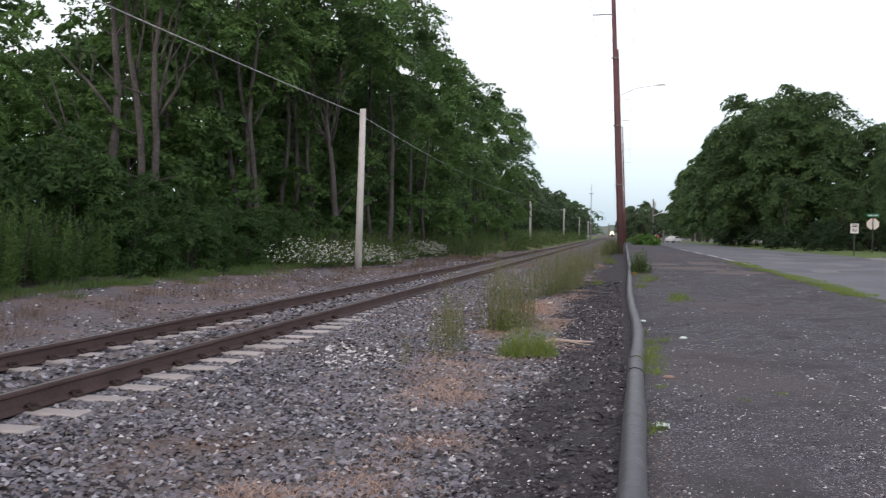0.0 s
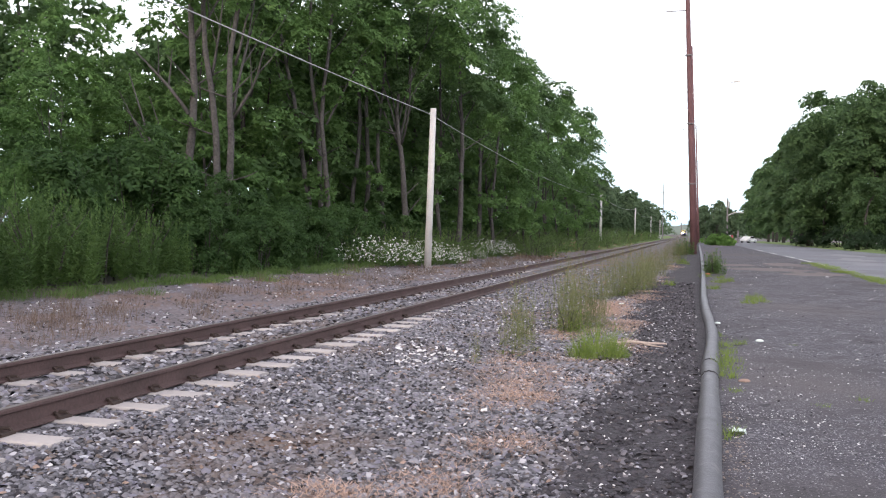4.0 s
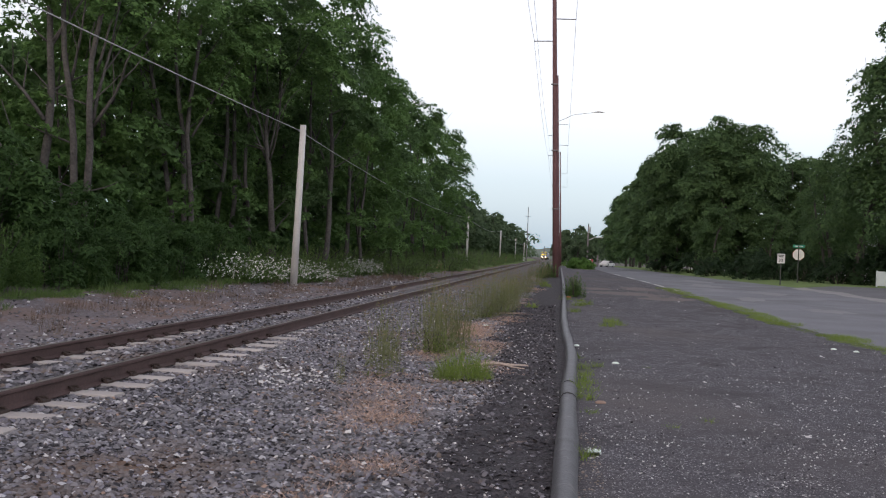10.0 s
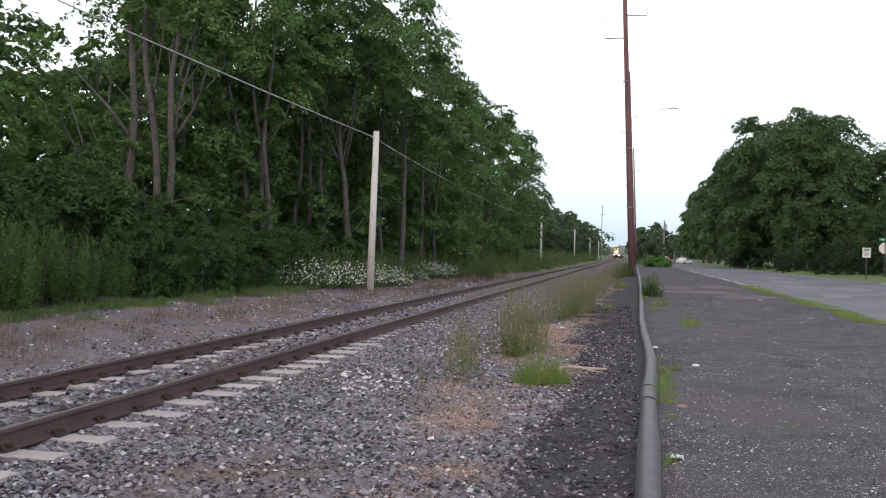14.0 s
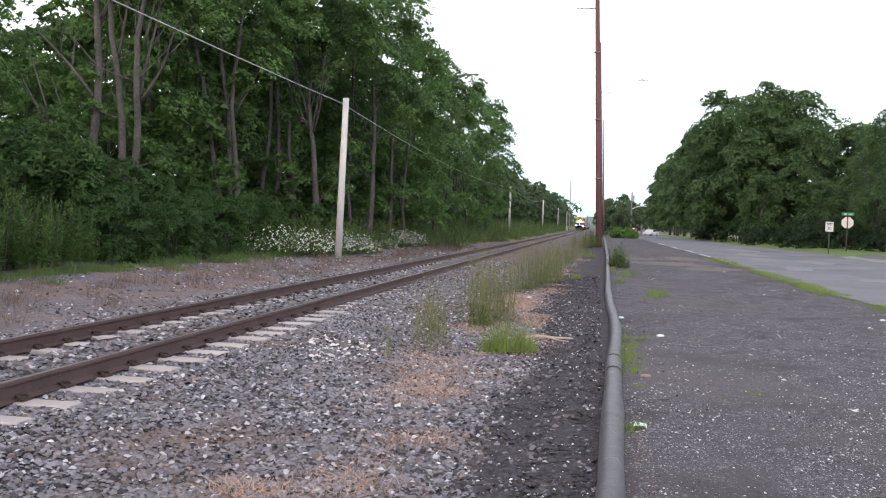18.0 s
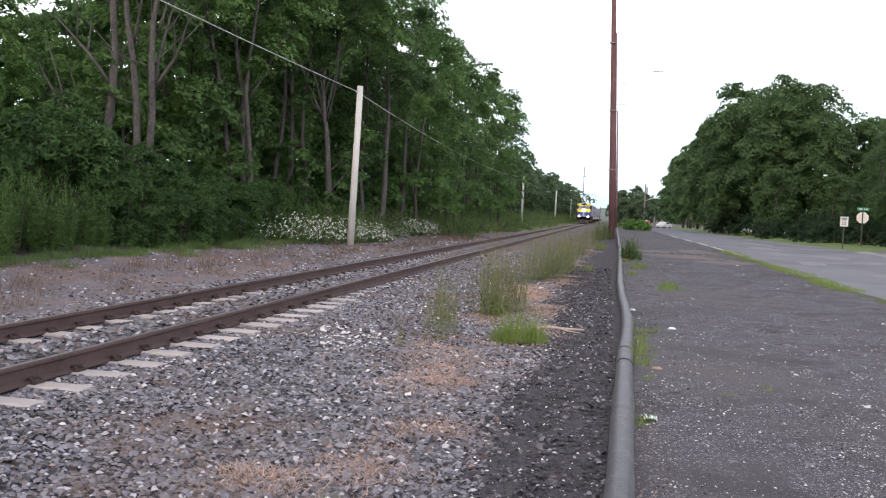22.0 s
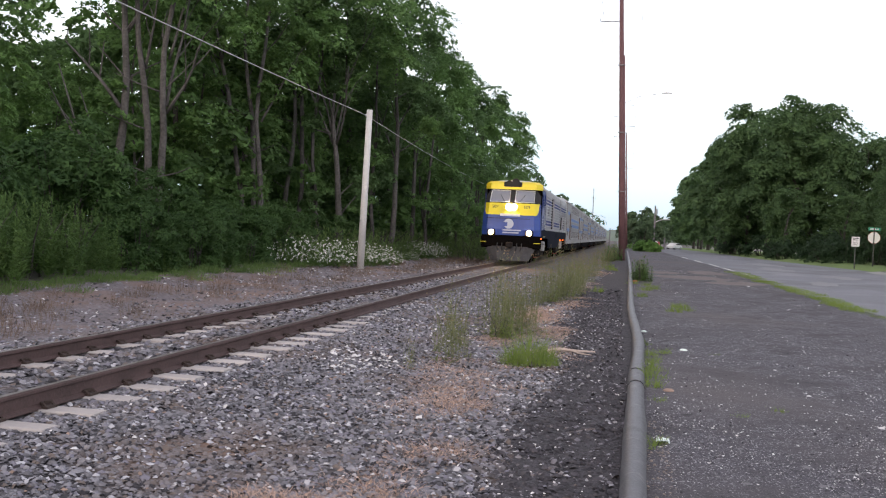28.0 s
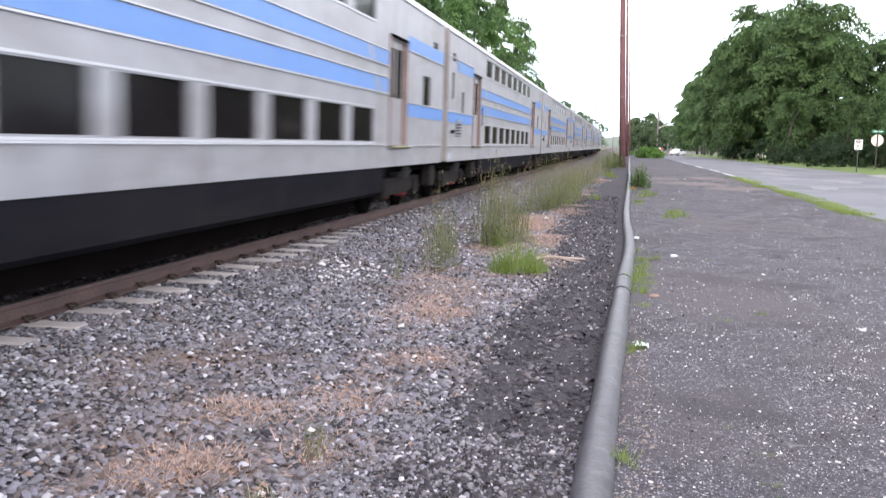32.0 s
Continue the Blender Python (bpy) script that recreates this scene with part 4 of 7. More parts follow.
def crown_pads(rng, n, base, top, width, k=14, peak=0.42, full=2.4, lobe=1.0):
    """Sprays over the boughs of an uneven crown: lobes fill a rounded envelope, sprays roof each lobe and hang down its outer side."""
    boughs = []
    for i in range(k):
        u = (i + 0.2 + 0.6 * rng.random()) / k
        wide = max(0.05, 1 - abs((u - peak) / (1.04 - peak if u > peak else peak + 0.14)) ** full) ** 0.5
        size = width * rng.uniform(0.16, 0.24) * lobe
        a = 2.4 * i + rng.uniform(-0.5, 0.5)
        r = max(0.0, width / 2 * wide - size * 0.7) * rng.uniform(0.78, 1.0)
        boughs.append((r * math.cos(a), r * math.sin(a), base + size * 0.5 + (top - base - size * 1.25) * u, size))
    out = []
    for i in range(n):
        x, y, z, size = boughs[i % k]
        d = rng.normal(size=3)
        far = max(0.3, math.hypot(x, y))
        d += (0.7 * x / far, 0.7 * y / far, 0.35)
        d /= np.linalg.norm(d)
        q = size * (rng.uniform(0.6, 1.0) if rng.random() < 0.78 else rng.uniform(0.1, 0.5))
        flat = max(0.05, math.hypot(d[0], d[1]))
        out.append((x + d[0] * q, y + d[1] * q, z + d[2] * q * 0.9, size * rng.uniform(0.32, 0.62), d[0] / flat, d[1] / flat, min(0.95, 0.25 + 0.55 * (1 - d[2]))))
    return out


def plumes(rng, stems, spread, height, leaf, per, dome=0.35, width=0.32):
    """Upright leafy stems side by side, their leaves pointing outwards and up: an array of three-cornered leaves."""
    a, r = rng.uniform(0, 2 * np.pi, stems), np.sqrt(rng.random(stems))
    hgt = height * rng.uniform(0.55, 1.0, stems) * (1 - dome * r * r)
    foot = np.stack([r * np.cos(a), r * np.sin(a)], -1) * spread
    lean = foot * 0.10 + rng.normal(0, 0.05, (stems, 2)) * hgt[:, None]
    i = np.repeat(np.arange(stems), per)
    n = len(i)
    u = rng.uniform(0.08, 1.0, n)
    p = np.concatenate([foot[i] + lean[i] * u[:, None], (hgt[i] * u)[:, None]], 1)
    f = rng.uniform(0, 2 * np.pi, n)
    s = (leaf * (1.25 - 0.75 * u) * rng.uniform(0.7, 1.3, n))[:, None]
    way = np.stack([np.cos(f), np.sin(f), rng.uniform(-0.2, 0.9, n) + 0.8 * (u > 0.9)], -1)
    side = np.stack([-np.sin(f), np.cos(f), rng.normal(0, 0.3, n)], -1) * width * 0.5
    return np.stack([p + side * s, p - side * s, p + way * s], 1)


def limb(g, rng, p, d, length, r, depth, lean=0.25):
    """A tapered limb that forks."""
    pts, rad, q, way = [Vector(p)], [r], Vector(p), Vector(d).normalized()
    k = 5
    for i in range(k):
        way = (way + Vector((rng.normal(0, 0.09), rng.normal(0, 0.09), 0.03))).normalized()
        q = q + way * length / k
        pts.append(q.copy())
        rad.append(r * (1 - 0.62 * (i + 1) / k))
    g.tube(pts, rad, 6 if depth else 8)
    if depth > 0:
        for i in (2, 3, 4, 5):
            if rng.random() < 0.8:
                a = rng.uniform(0, 2 * math.pi)
                out = Vector((math.cos(a), math.sin(a), rng.uniform(0.6, 1.6))).normalized()
                limb(g, rng, pts[i], out * 0.8 + way * 0.6, length * rng.uniform(0.3, 0.5), rad[i] * 0.62, depth - 1)


def make_tree(seed, height, base, width, leaf, per, pads, leafmat, barkmat, trunk_r, trunks=1, label="", fork=2, boughs=14, peak=0.42, lobe=1.0, full=2.4):
    rng = np.random.default_rng(seed)
    ob = thing("tree", label=label, category="tree")
    for k in range(trunks):
        g = Geo()
        off = Vector((0.9 * k * math.cos(k * 2.1), 0.9 * k * math.sin(k * 2.1), -0.2))
        limb(g, rng, off, (rng.normal(0, 0.07), rng.normal(0, 0.07), 1), height * rng.uniform(0.62, 0.74), trunk_r * rng.uniform(0.75, 1.1), fork)
        part("trunk", g, M[barkmat], ob, smooth=True)
    cl = crown_pads(rng, pads, base, height, width, boughs, peak, full, lobe)
    part("crown", mesh_quads("crown", leaf_pads(rng, cl, per, leaf), M[leafmat], 3), None, ob)
    return ob


def make_bush(seed, height, width, leaf, per, clumps, leafmat, name="bush", label="", upright=False):
    """A bush of drooping layered sprays, or of upright leafy stems (clumps stems of per leaves)."""
    rng = np.random.default_rng(seed)
    ob = thing(name, label=label, category="bush")
    g = Geo()
    for k in range(7):
        a, r = rng.uniform(0, 6.28), rng.uniform(0, 0.2) * width
        top = Vector((math.cos(a) * width * 0.35, math.sin(a) * width * 0.35, height * 0.75))
        g.tube([(math.cos(a) * r, math.sin(a) * r, -0.1), (top.x * 0.5, top.y * 0.5, height * 0.4), top], [min(0.035, 0.016 * height), min(0.022, 0.010 * height), 0.004], 5)
    part("stem", g, M["bark"], ob)
    if upright:
        v = plumes(rng, clumps, width / 2, height, leaf, per)
    else:
        v = leaf_pads(rng, crown_pads(rng, clumps, -0.1 * height, height, width, 11, 0.25), per, leaf, 0.5, 0.36)
    part("leaves", mesh_quads("leaves", v, M[leafmat], 3), None, ob)
    return ob


def place(master, spots, used=[]):
    """The first spot takes the master, the others copies: (x, y, size, turn)."""
    for i, (x, y, s, turn) in enumerate(spots):
        m = pose(x, y, float(land(x, y)) - 0.03, 0, 0, turn)
        ob = master if i == 0 else copy_thing(master, m)
        ob.matrix_basis = m @ Matrix.Scale(s, 4)


def stalks(rng, n, spread, height, thick, lean=0.25, bend=0.3, dome=0.0, low=0.35):
    """Grass blades or stalks: narrow upright slivers of four corners."""
    a, r = rng.uniform(0, 2 * np.pi, n), np.sqrt(rng.random(n)) * spread
    p = np.stack([r * np.cos(a), r * np.sin(a), np.zeros(n)], -1)
    hgt = height * rng.uniform(low, 1.0, n) * (1 - dome * (r / spread) ** 2)
    d = np.stack([rng.normal(0, lean, n), rng.normal(0, lean, n), np.ones(n)], -1) * hgt[:, None]
    f = rng.uniform(0, 2 * np.pi, n)
    w = np.stack([np.cos(f), np.sin(f), 0 * f], -1) * thick
    mid = p + d * 0.55
    tip = p + d + np.stack([rng.normal(0, bend, n), rng.normal(0, bend, n), -0.1 * np.ones(n)], -1) * hgt[:, None] * 0.4
    return np.stack([p - w * 0.5, mid - w * 0.6, tip, mid + w * 0.6], 1)


def make_weed(seed, height, spread, n, name="tall_weed", label="", leaf=0.085):
    """Slender stems side by side with narrow leaves up their length and dry heads."""
    rng = np.random.default_rng(seed)
    stems = stalks(rng, n, spread, height, 0.007, 0.09, 0.16, dome=0.3, low=0.45)
    ob = tagged(new(name, mesh_quads(name, stems, M["weed"])), label, "weed")
    part("leaf", mesh_quads("leaf", plumes(rng, n, spread * 1.05, height * 0.92, leaf, 13, 0.35, 0.20), M["weed"], 3), None, ob)["kind"] = "stuff"
    heads = [(*tip, 0.04, 2.2) for tip in stems[::2, 2]]
    part("seed_head", mesh_quads("seed_head", leaf_cloud(rng, heads, 5, 0.034, aspect=0.35), M["seed_head"]), None, ob, "dry brown seed heads")["kind"] = "stuff"
    return ob


def make_tuft(seed, height, spread, n, mat="grass", name="grass_tuft", label="", thick=0.006, lean=0.35, dome=0.5):
    rng = np.random.default_rng(seed)
    me = mesh_quads(name, stalks(rng, n, spread, height, thick, lean, dome=dome), M[mat])
    return tagged(new(name, me), label, "grass")


def stem_tree(seed, x, y, stems, crown, leafmat, label, leaf=0.165, per=105, pads=160):
    """A woodland tree with bare stems, each (dx, dy, lean x, lean y, height, radius, forks), under a crown (dx, dy, base, top, width)."""
    rng = np.random.default_rng(seed)
    z0 = float(land(x, y))
    ob = thing("tree", (x, y, z0 - 0.05), label, "tree", "woodland trees")
    for dx, dy, lx, ly, hgt, r, forks in stems:
        g = Geo()
        pts, rad = [], []
        for i in range(9):
            u = i / 8
            sway = (0.20 * math.sin(5 * u + dx * 3) + 0.07 * math.sin(13 * u + dx * 7 + dy)) * hgt / 12
            pts.append(Vector((dx + lx * u + sway, dy + ly * u + 0.12 * math.sin(7 * u + dx), hgt * u - 0.1)))
            rad.append(0.88 * r * (1.18 - 0.75 * u) if i else r * 1.3)
        g.tube(pts, rad, 8)
        for at, out, up, long in forks:
            q = pts[0].lerp(pts[-1], at)
            q.x += 0.20 * math.sin(5 * at + dx * 3) * hgt / 12
            limb(g, rng, q, (out, rng.normal(0, 0.2), up), long, r * (1.05 - 0.75 * at) * 0.58, 1)
        for _ in range(4):
            u = rng.uniform(0.3, 0.9)
            q = pts[int(u * 8)]
            limb(g, rng, q, (rng.normal(0, 1), rng.normal(0, 0.5), rng.uniform(0.2, 1.0)), rng.uniform(0.8, 2.2), r * 0.22, 0)
        part("trunk", g, M["bark_pale"], ob, smooth=True)
    dx, dy, base, top, width = crown
    cl = [(p[0] + dx, p[1] + dy, *p[2:]) for p in crown_pads(rng, pads, base, top, width, lobe=0.95)]
    # sprays of leaves hanging among the stems
    for _ in range(9):
        x0, y0, z0 = dx + rng.normal(0, width * 0.28), dy + rng.uniform(-1.6, 1.0), rng.uniform(2.0, base + 1.5)
        for _ in range(5):
            a = rng.uniform(0, 6.28)
            cl.append((x0 + rng.normal(0, 0.35), y0 + rng.normal(0, 0.35), z0 + rng.normal(0, 0.45), rng.uniform(0.25, 0.55), math.cos(a), math.sin(a), rng.uniform(0.3, 0.8)))
    part("crown", mesh_quads("crown", leaf_pads(rng, cl, per, leaf), M[leafmat], 3), None, ob)
    return ob


def build_woods():
    rng = random.Random(21)
    stem_tree(301, -18.4, 33.0, [(-0.62, 0, -0.42, 0, 14, 0.20, [(0.42, -0.6, 1.0, 3.4), (0.62, 0.5, 1.0, 3)]), (0.25, 0.2, -0.42, 0, 13.5, 0.17, [(0.55, 0.4, 1, 3)]),
                                  (0.42, 0.1, 1.15, 0.2, 13, 0.17, [(0.44, 0.75, 1.0, 3.6), (0.46, -0.15, 1, 5), (0.6, 0.3, 1, 3)])],
              (0.2, 0.5, 9.5, 18.0, 8.0), "leaf_oak", "tall woodland trees with three pale bare trunks side by side", pads=110)
    stem_tree(302, -16.9, 40.0, [(-0.05, 0, -1.65, 0, 12, 0.15, [(0.6, -0.4, 1, 3)]), (0.15, 0.3, -0.4, 0, 13, 0.14, []), (0.62, -0.1, 0.2, 0, 12.5, 0.15, [(0.5, 0.5, 1, 3)])],
              (0, 0.3, 7.5, 17.0, 7.0), "leaf_oak", "woodland tree with three slender diverging trunks")
    stem_tree(303, -16.4, 46.0, [(-0.6, 0, -0.15, 0, 14, 0.14, []), (-0.2, 0.2, -0.3, 0, 15, 0.14, [(0.55, 0.4, 1, 2.5)]), (0.75, 0.1, 0.1, 0, 13, 0.12, [(0.3, -0.5, 1, 3)])],
              (0, 0, 9.0, 17.5, 7.2), "leaf_dark", "woodland tree with upright grey stems close together")
    stem_tree(304, -14.35, 46.0, [(0, 0, -0.35, 0, 8.5, 0.20, [(0.68, -0.42, 1, 6), (0.7, 0.32, 1, 6.5), (0.72, -0.12, 1, 6), (0.8, 0.15, 1, 5.5), (0.78, -0.28, 1, 5), (0.66, 0.5, 1, 5)])],
              (0.3, 0.5, 9.0, 17.6, 7.8), "leaf_oak", "woodland tree with one trunk forking into a vase of limbs")
    stem_tree(305, -12.9, 51.0, [(0, 0, 0.4, 0, 12, 0.17, [(0.45, -0.4, 1, 4), (0.6, 0.4, 1, 4)]), (-0.9, 0.6, -0.5, 0, 12, 0.12, [(0.5, 0.3, 1, 3)])],
              (0, 0.5, 7.0, 16.4, 7.2), "leaf_dark", "dark woodland tree with forked grey trunk")
    stem_tree(306, -13.2, 57.5, [(0, 0, 0.2, 0, 11, 0.15, [(0.5, 0.4, 1, 3)]), (1.0, 0.5, 0.3, 0, 10, 0.11, [])],
              (0.2, 0.3, 5.0, 15.8, 7.0), "leaf_oak", "woodland tree with slim trunks and a full crown")
    tall = [None, make_tree(32, 15.0, 4.5, 7.0, 0.19, 90, 130, "leaf_dark", "bark", 0.13, 2, "tall woodland tree with forked grey trunk and deep green crown"),
            make_tree(33, 14.2, 0.8, 6.6, 0.20, 85, 135, "leaf_oak", "bark", 0.11, 1, "leafy woodland tree clothed with green nearly to the ground", fork=1), None,
            make_tree(35, 15.0, 1.0, 7.5, 0.36, 46, 100, "leaf_dark", "bark", 0.16, 1, "deep green tree inside the wood", fork=1)]
    rows = {1: [], 2: [], 4: []}
    # front row further along
    for x, y, k, s in ((-13.3, 63.5, 2, 1.05), (-13.2, 69.5, 1, 1.02), (-12.9, 76.0, 2, 1.05), (-12.9, 83.5, 1, 1.01), (-12.7, 91.0, 2, 1.05), (-12.6, 99.0, 1, 1.02), (-12.6, 106.5, 2, 1.05),
                       (-22.8, 30.0, 2, 0.70), (-26.3, 40.5, 2, 0.68), (-24.4, 37.5, 2, 0.60), (-29.0, 42.5, 2, 0.70), (-22.5, 20.5, 2, 0.62), (-20.0, 25.5, 2, 0.50), (-22.0, 13.0, 2, 0.8)):
        rows[k].append((x, y, s, rng.uniform(0, 360)))
    # leafy row close behind the stems
    y = 37.0
    while y < 60:
        rows[2].append((-20.6 + 0.08 * (y - 37) + rng.uniform(-0.7, 0.7), y, rng.uniform(0.9, 1.05), rng.uniform(0, 360)))
        y += 4.6
    rows[4] += [(-30, 47, 1.18, 40), (-26, 51, 1.2, 190), (-34, 41, 1.2, 250), (-19.0, 55, 1.16, 20), (-18.2, 61.5, 1.14, 120), (-18.6, 68, 1.1, 220)]
    # deeper rows
    for x0, step in ((-21.5, 6.0), (-28.0, 7.0), (-36.0, 8.0)):
        y = 6.0
        while y < 118:
            if not (x0 > -22 and y < 40):
                rows[4].append((x0 + rng.uniform(-1.5, 1.5), y + rng.uniform(-2, 2), rng.uniform(0.85, 1.05) * (0.72 if y < 30 else 1), rng.uniform(0, 360)))
            y += step
    # a lower stretch of the wood lets the sky through
    for k, top in ((1, 15.0), (2, 14.2), (4, 15.0)):
        for i, (x, y, size, turn) in enumerate(rows[k]):
            if 32.5 < math.degrees(math.atan2(-x, y)) < 36.8:
                rows[k][i] = (x, y, min(size, (1.2 + math.hypot(x, y) * 0.196) / top), turn)
    for k, spots in rows.items():
        place(tall[k], spots)
        tall[k]["group"] = "woodland trees"
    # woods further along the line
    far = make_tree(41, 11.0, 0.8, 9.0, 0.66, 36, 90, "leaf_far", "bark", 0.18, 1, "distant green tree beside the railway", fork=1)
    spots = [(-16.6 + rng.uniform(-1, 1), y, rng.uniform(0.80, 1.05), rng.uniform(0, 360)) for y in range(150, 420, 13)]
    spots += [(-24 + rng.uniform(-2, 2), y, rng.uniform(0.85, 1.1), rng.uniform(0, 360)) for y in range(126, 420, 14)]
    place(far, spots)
    # fallen leaning limbs at the wood's edge
    for x, y, dx, dy, r in ((-19.1, 32.7, -2.1, -0.8, 0.075), (-19.2, 32.6, -2.7, -0.3, 0.06), (-19.1, 32.8, -1.4, -0.6, 0.055), (-18.9, 32.9, -3.0, -0.5, 0.05)):
        g = Geo().tube([(0, 0, 2.4), (dx * 0.22, dy * 0.3, 3.6), (dx * 0.62, dy * 0.7, 5.2 - 8 * r), (dx, dy, 7.2 - 14 * (0.075 - r) * 3)], [r, r * 0.9, r * 0.65, r * 0.25], 6)
        single("leaning_limb", g, M["bark_pale"], (x, y, float(land(x, y))), "bare pale limb leaning out of the wood", "branch", "leaning limbs", smooth=True)


def build_bushes():
    rng = random.Random(8)
    big = make_bush(51, 3.6, 4.6, 0.15, 90, 135, "leaf_bush", label="large dark green sumac bush at the wood's edge")
    place(big, [(-16.4, 25.0, 1.22, 0), (-16.8, 20.6, 1.05, 80), (-15.9, 30.2, 0.92, 160), (-14.6, 34.4, 0.66, 230), (-17.5, 16.0, 1.1, 300), (-16.5, 10.5, 1.05, 30),
                (-15.0, 38.5, 0.72, 60), (-14.9, 43.0, 0.66, 120), (-14.6, 48.0, 0.6, 200), (-18.5, 28.5, 1.15, 10), (-18.0, 5.0, 1.1, 90), (-14.8, 53.5, 0.55, 20), (-14.4, 60, 0.6, 190),
                (-14.2, 68, 0.6, 100), (-14.4, 77, 0.6, 290), (-14.0, 87, 0.62, 0), (-14.0, 98, 0.62, 140), (-13.8, 109, 0.65, 60), (-14.9, 32.2, 0.72, 45), (-13.7, 35.6, 0.66, 275), (-13.2, 27.0, 0.55, 20), (-13.6, 24.6, 0.60, 150), (-17.2, 37.0, 0.6, 15), (-13.6, 28.6, 0.62, 210), (-13.4, 31.6, 0.58, 100)])
    light = make_bush(52, 2.2, 2.6, 0.13, 85, 115, "leaf_light", "weedy_shrub", "bright green feathery weedy shrub beside the gravel", upright=True)
    place(light, [(-13.6, 19.5, 1.0, 0), (-13.3, 17.0, 1.05, 70), (-13.9, 21.8, 0.9, 140), (-13.2, 14.5, 1.0, 200), (-14.4, 17.8, 1.1, 260), (-13.0, 11.5, 0.95, 320), (-14.6, 13.0, 1.1, 30), (-13.1, 8.5, 1.0, 100),
                  (-13.0, 25.2, 0.42, 10), (-12.8, 28.5, 0.40, 60), (-13.4, 30.8, 0.45, 130)])
    low = make_bush(53, 1.35, 2.8, 0.16, 24, 52, "leaf_weeds", "roadside_weeds", "green waist-high weeds along the wood's edge", upright=True)
    place(low, [(-12.9 + rng.uniform(-0.5, 0.5), y, rng.uniform(0.8, 1.2), rng.uniform(0, 360)) for y in [35.5, 39, 41, 44, 47, 49.5, 52, 55, 57.5, 60, 63, 66, 69, 72, 76, 80, 84, 88, 92, 97, 102, 107, 113, 119, 126, 134, 142]]
          + [(-13.4 + rng.uniform(-0.4, 0.4), y, rng.uniform(1.2, 1.6), rng.uniform(0, 360)) for y in [37, 40, 43, 46, 49, 52, 55, 58, 61, 65, 69, 74, 79, 84, 90, 96]]
          + [(-11.9 + rng.uniform(-0.4, 0.4), y, rng.uniform(0.6, 0.9), rng.uniform(0, 360)) for y in [46, 50, 54, 62, 67, 73, 79, 86, 94, 103, 112, 122]]
          + [(-10.2 + rng.uniform(-0.6, 0.8), y, rng.uniform(0.85, 1.2), rng.uniform(0, 360)) for y in [58, 63, 68, 73, 78, 82, 87, 92, 97, 103, 109, 116, 123, 131, 139, 148, 158, 168, 180]]
          + [(-9.0 + rng.uniform(-0.3, 0.5), y, rng.uniform(0.55, 0.8), rng.uniform(0, 360)) for y in [84, 90, 96, 104, 112, 120, 130, 140, 152, 165, 180, 200]]
          + [(-12.2 + rng.uniform(-1.2, 1.8), y, rng.uniform(1.1, 1.7), rng.uniform(0, 360)) for y in range(112, 330, 7)]
          + [(-10.0 + rng.uniform(-0.8, 0.8), y, rng.uniform(0.8, 1.2), rng.uniform(0, 360)) for y in range(98, 260, 8)])
    # white-flowering weeds round the pole
    r2 = np.random.default_rng(61)
    fl = make_bush(54, 1.05, 2.2, 0.11, 40, 80, "leaf_light", "flowering_weeds", "clump of green weeds covered in small white flowers", upright=True)
    pts = []
    for _ in range(240):
        a, q = r2.uniform(0, 6.28), math.sqrt(r2.random()) * 1.25
        pts.append((q * math.cos(a), q * math.sin(a), 1.05 * (1 - 0.42 * (q / 1.15) ** 2) * r2.uniform(0.30, 1.18), 0.05, 0.6))
    part("flowers", mesh_quads("flowers", leaf_cloud(r2, pts, 3, 0.042, aspect=0.9), M["petal"]), None, fl, "small white flower heads")
    place(fl, [(-12.2, 34.3, 1.05, 0), (-11.8, 36.2, 1.0, 50), (-11.3, 38.0, 1.0, 110), (-11.0, 40.2, 0.95, 170), (-10.9, 42.3, 0.8, 30), (-11.4, 52.5, 0.95, 200), (-11.3, 55.0, 0.9, 260), (-11.4, 57.5, 0.85, 320), (-11.3, 49.5, 0.5, 90)])


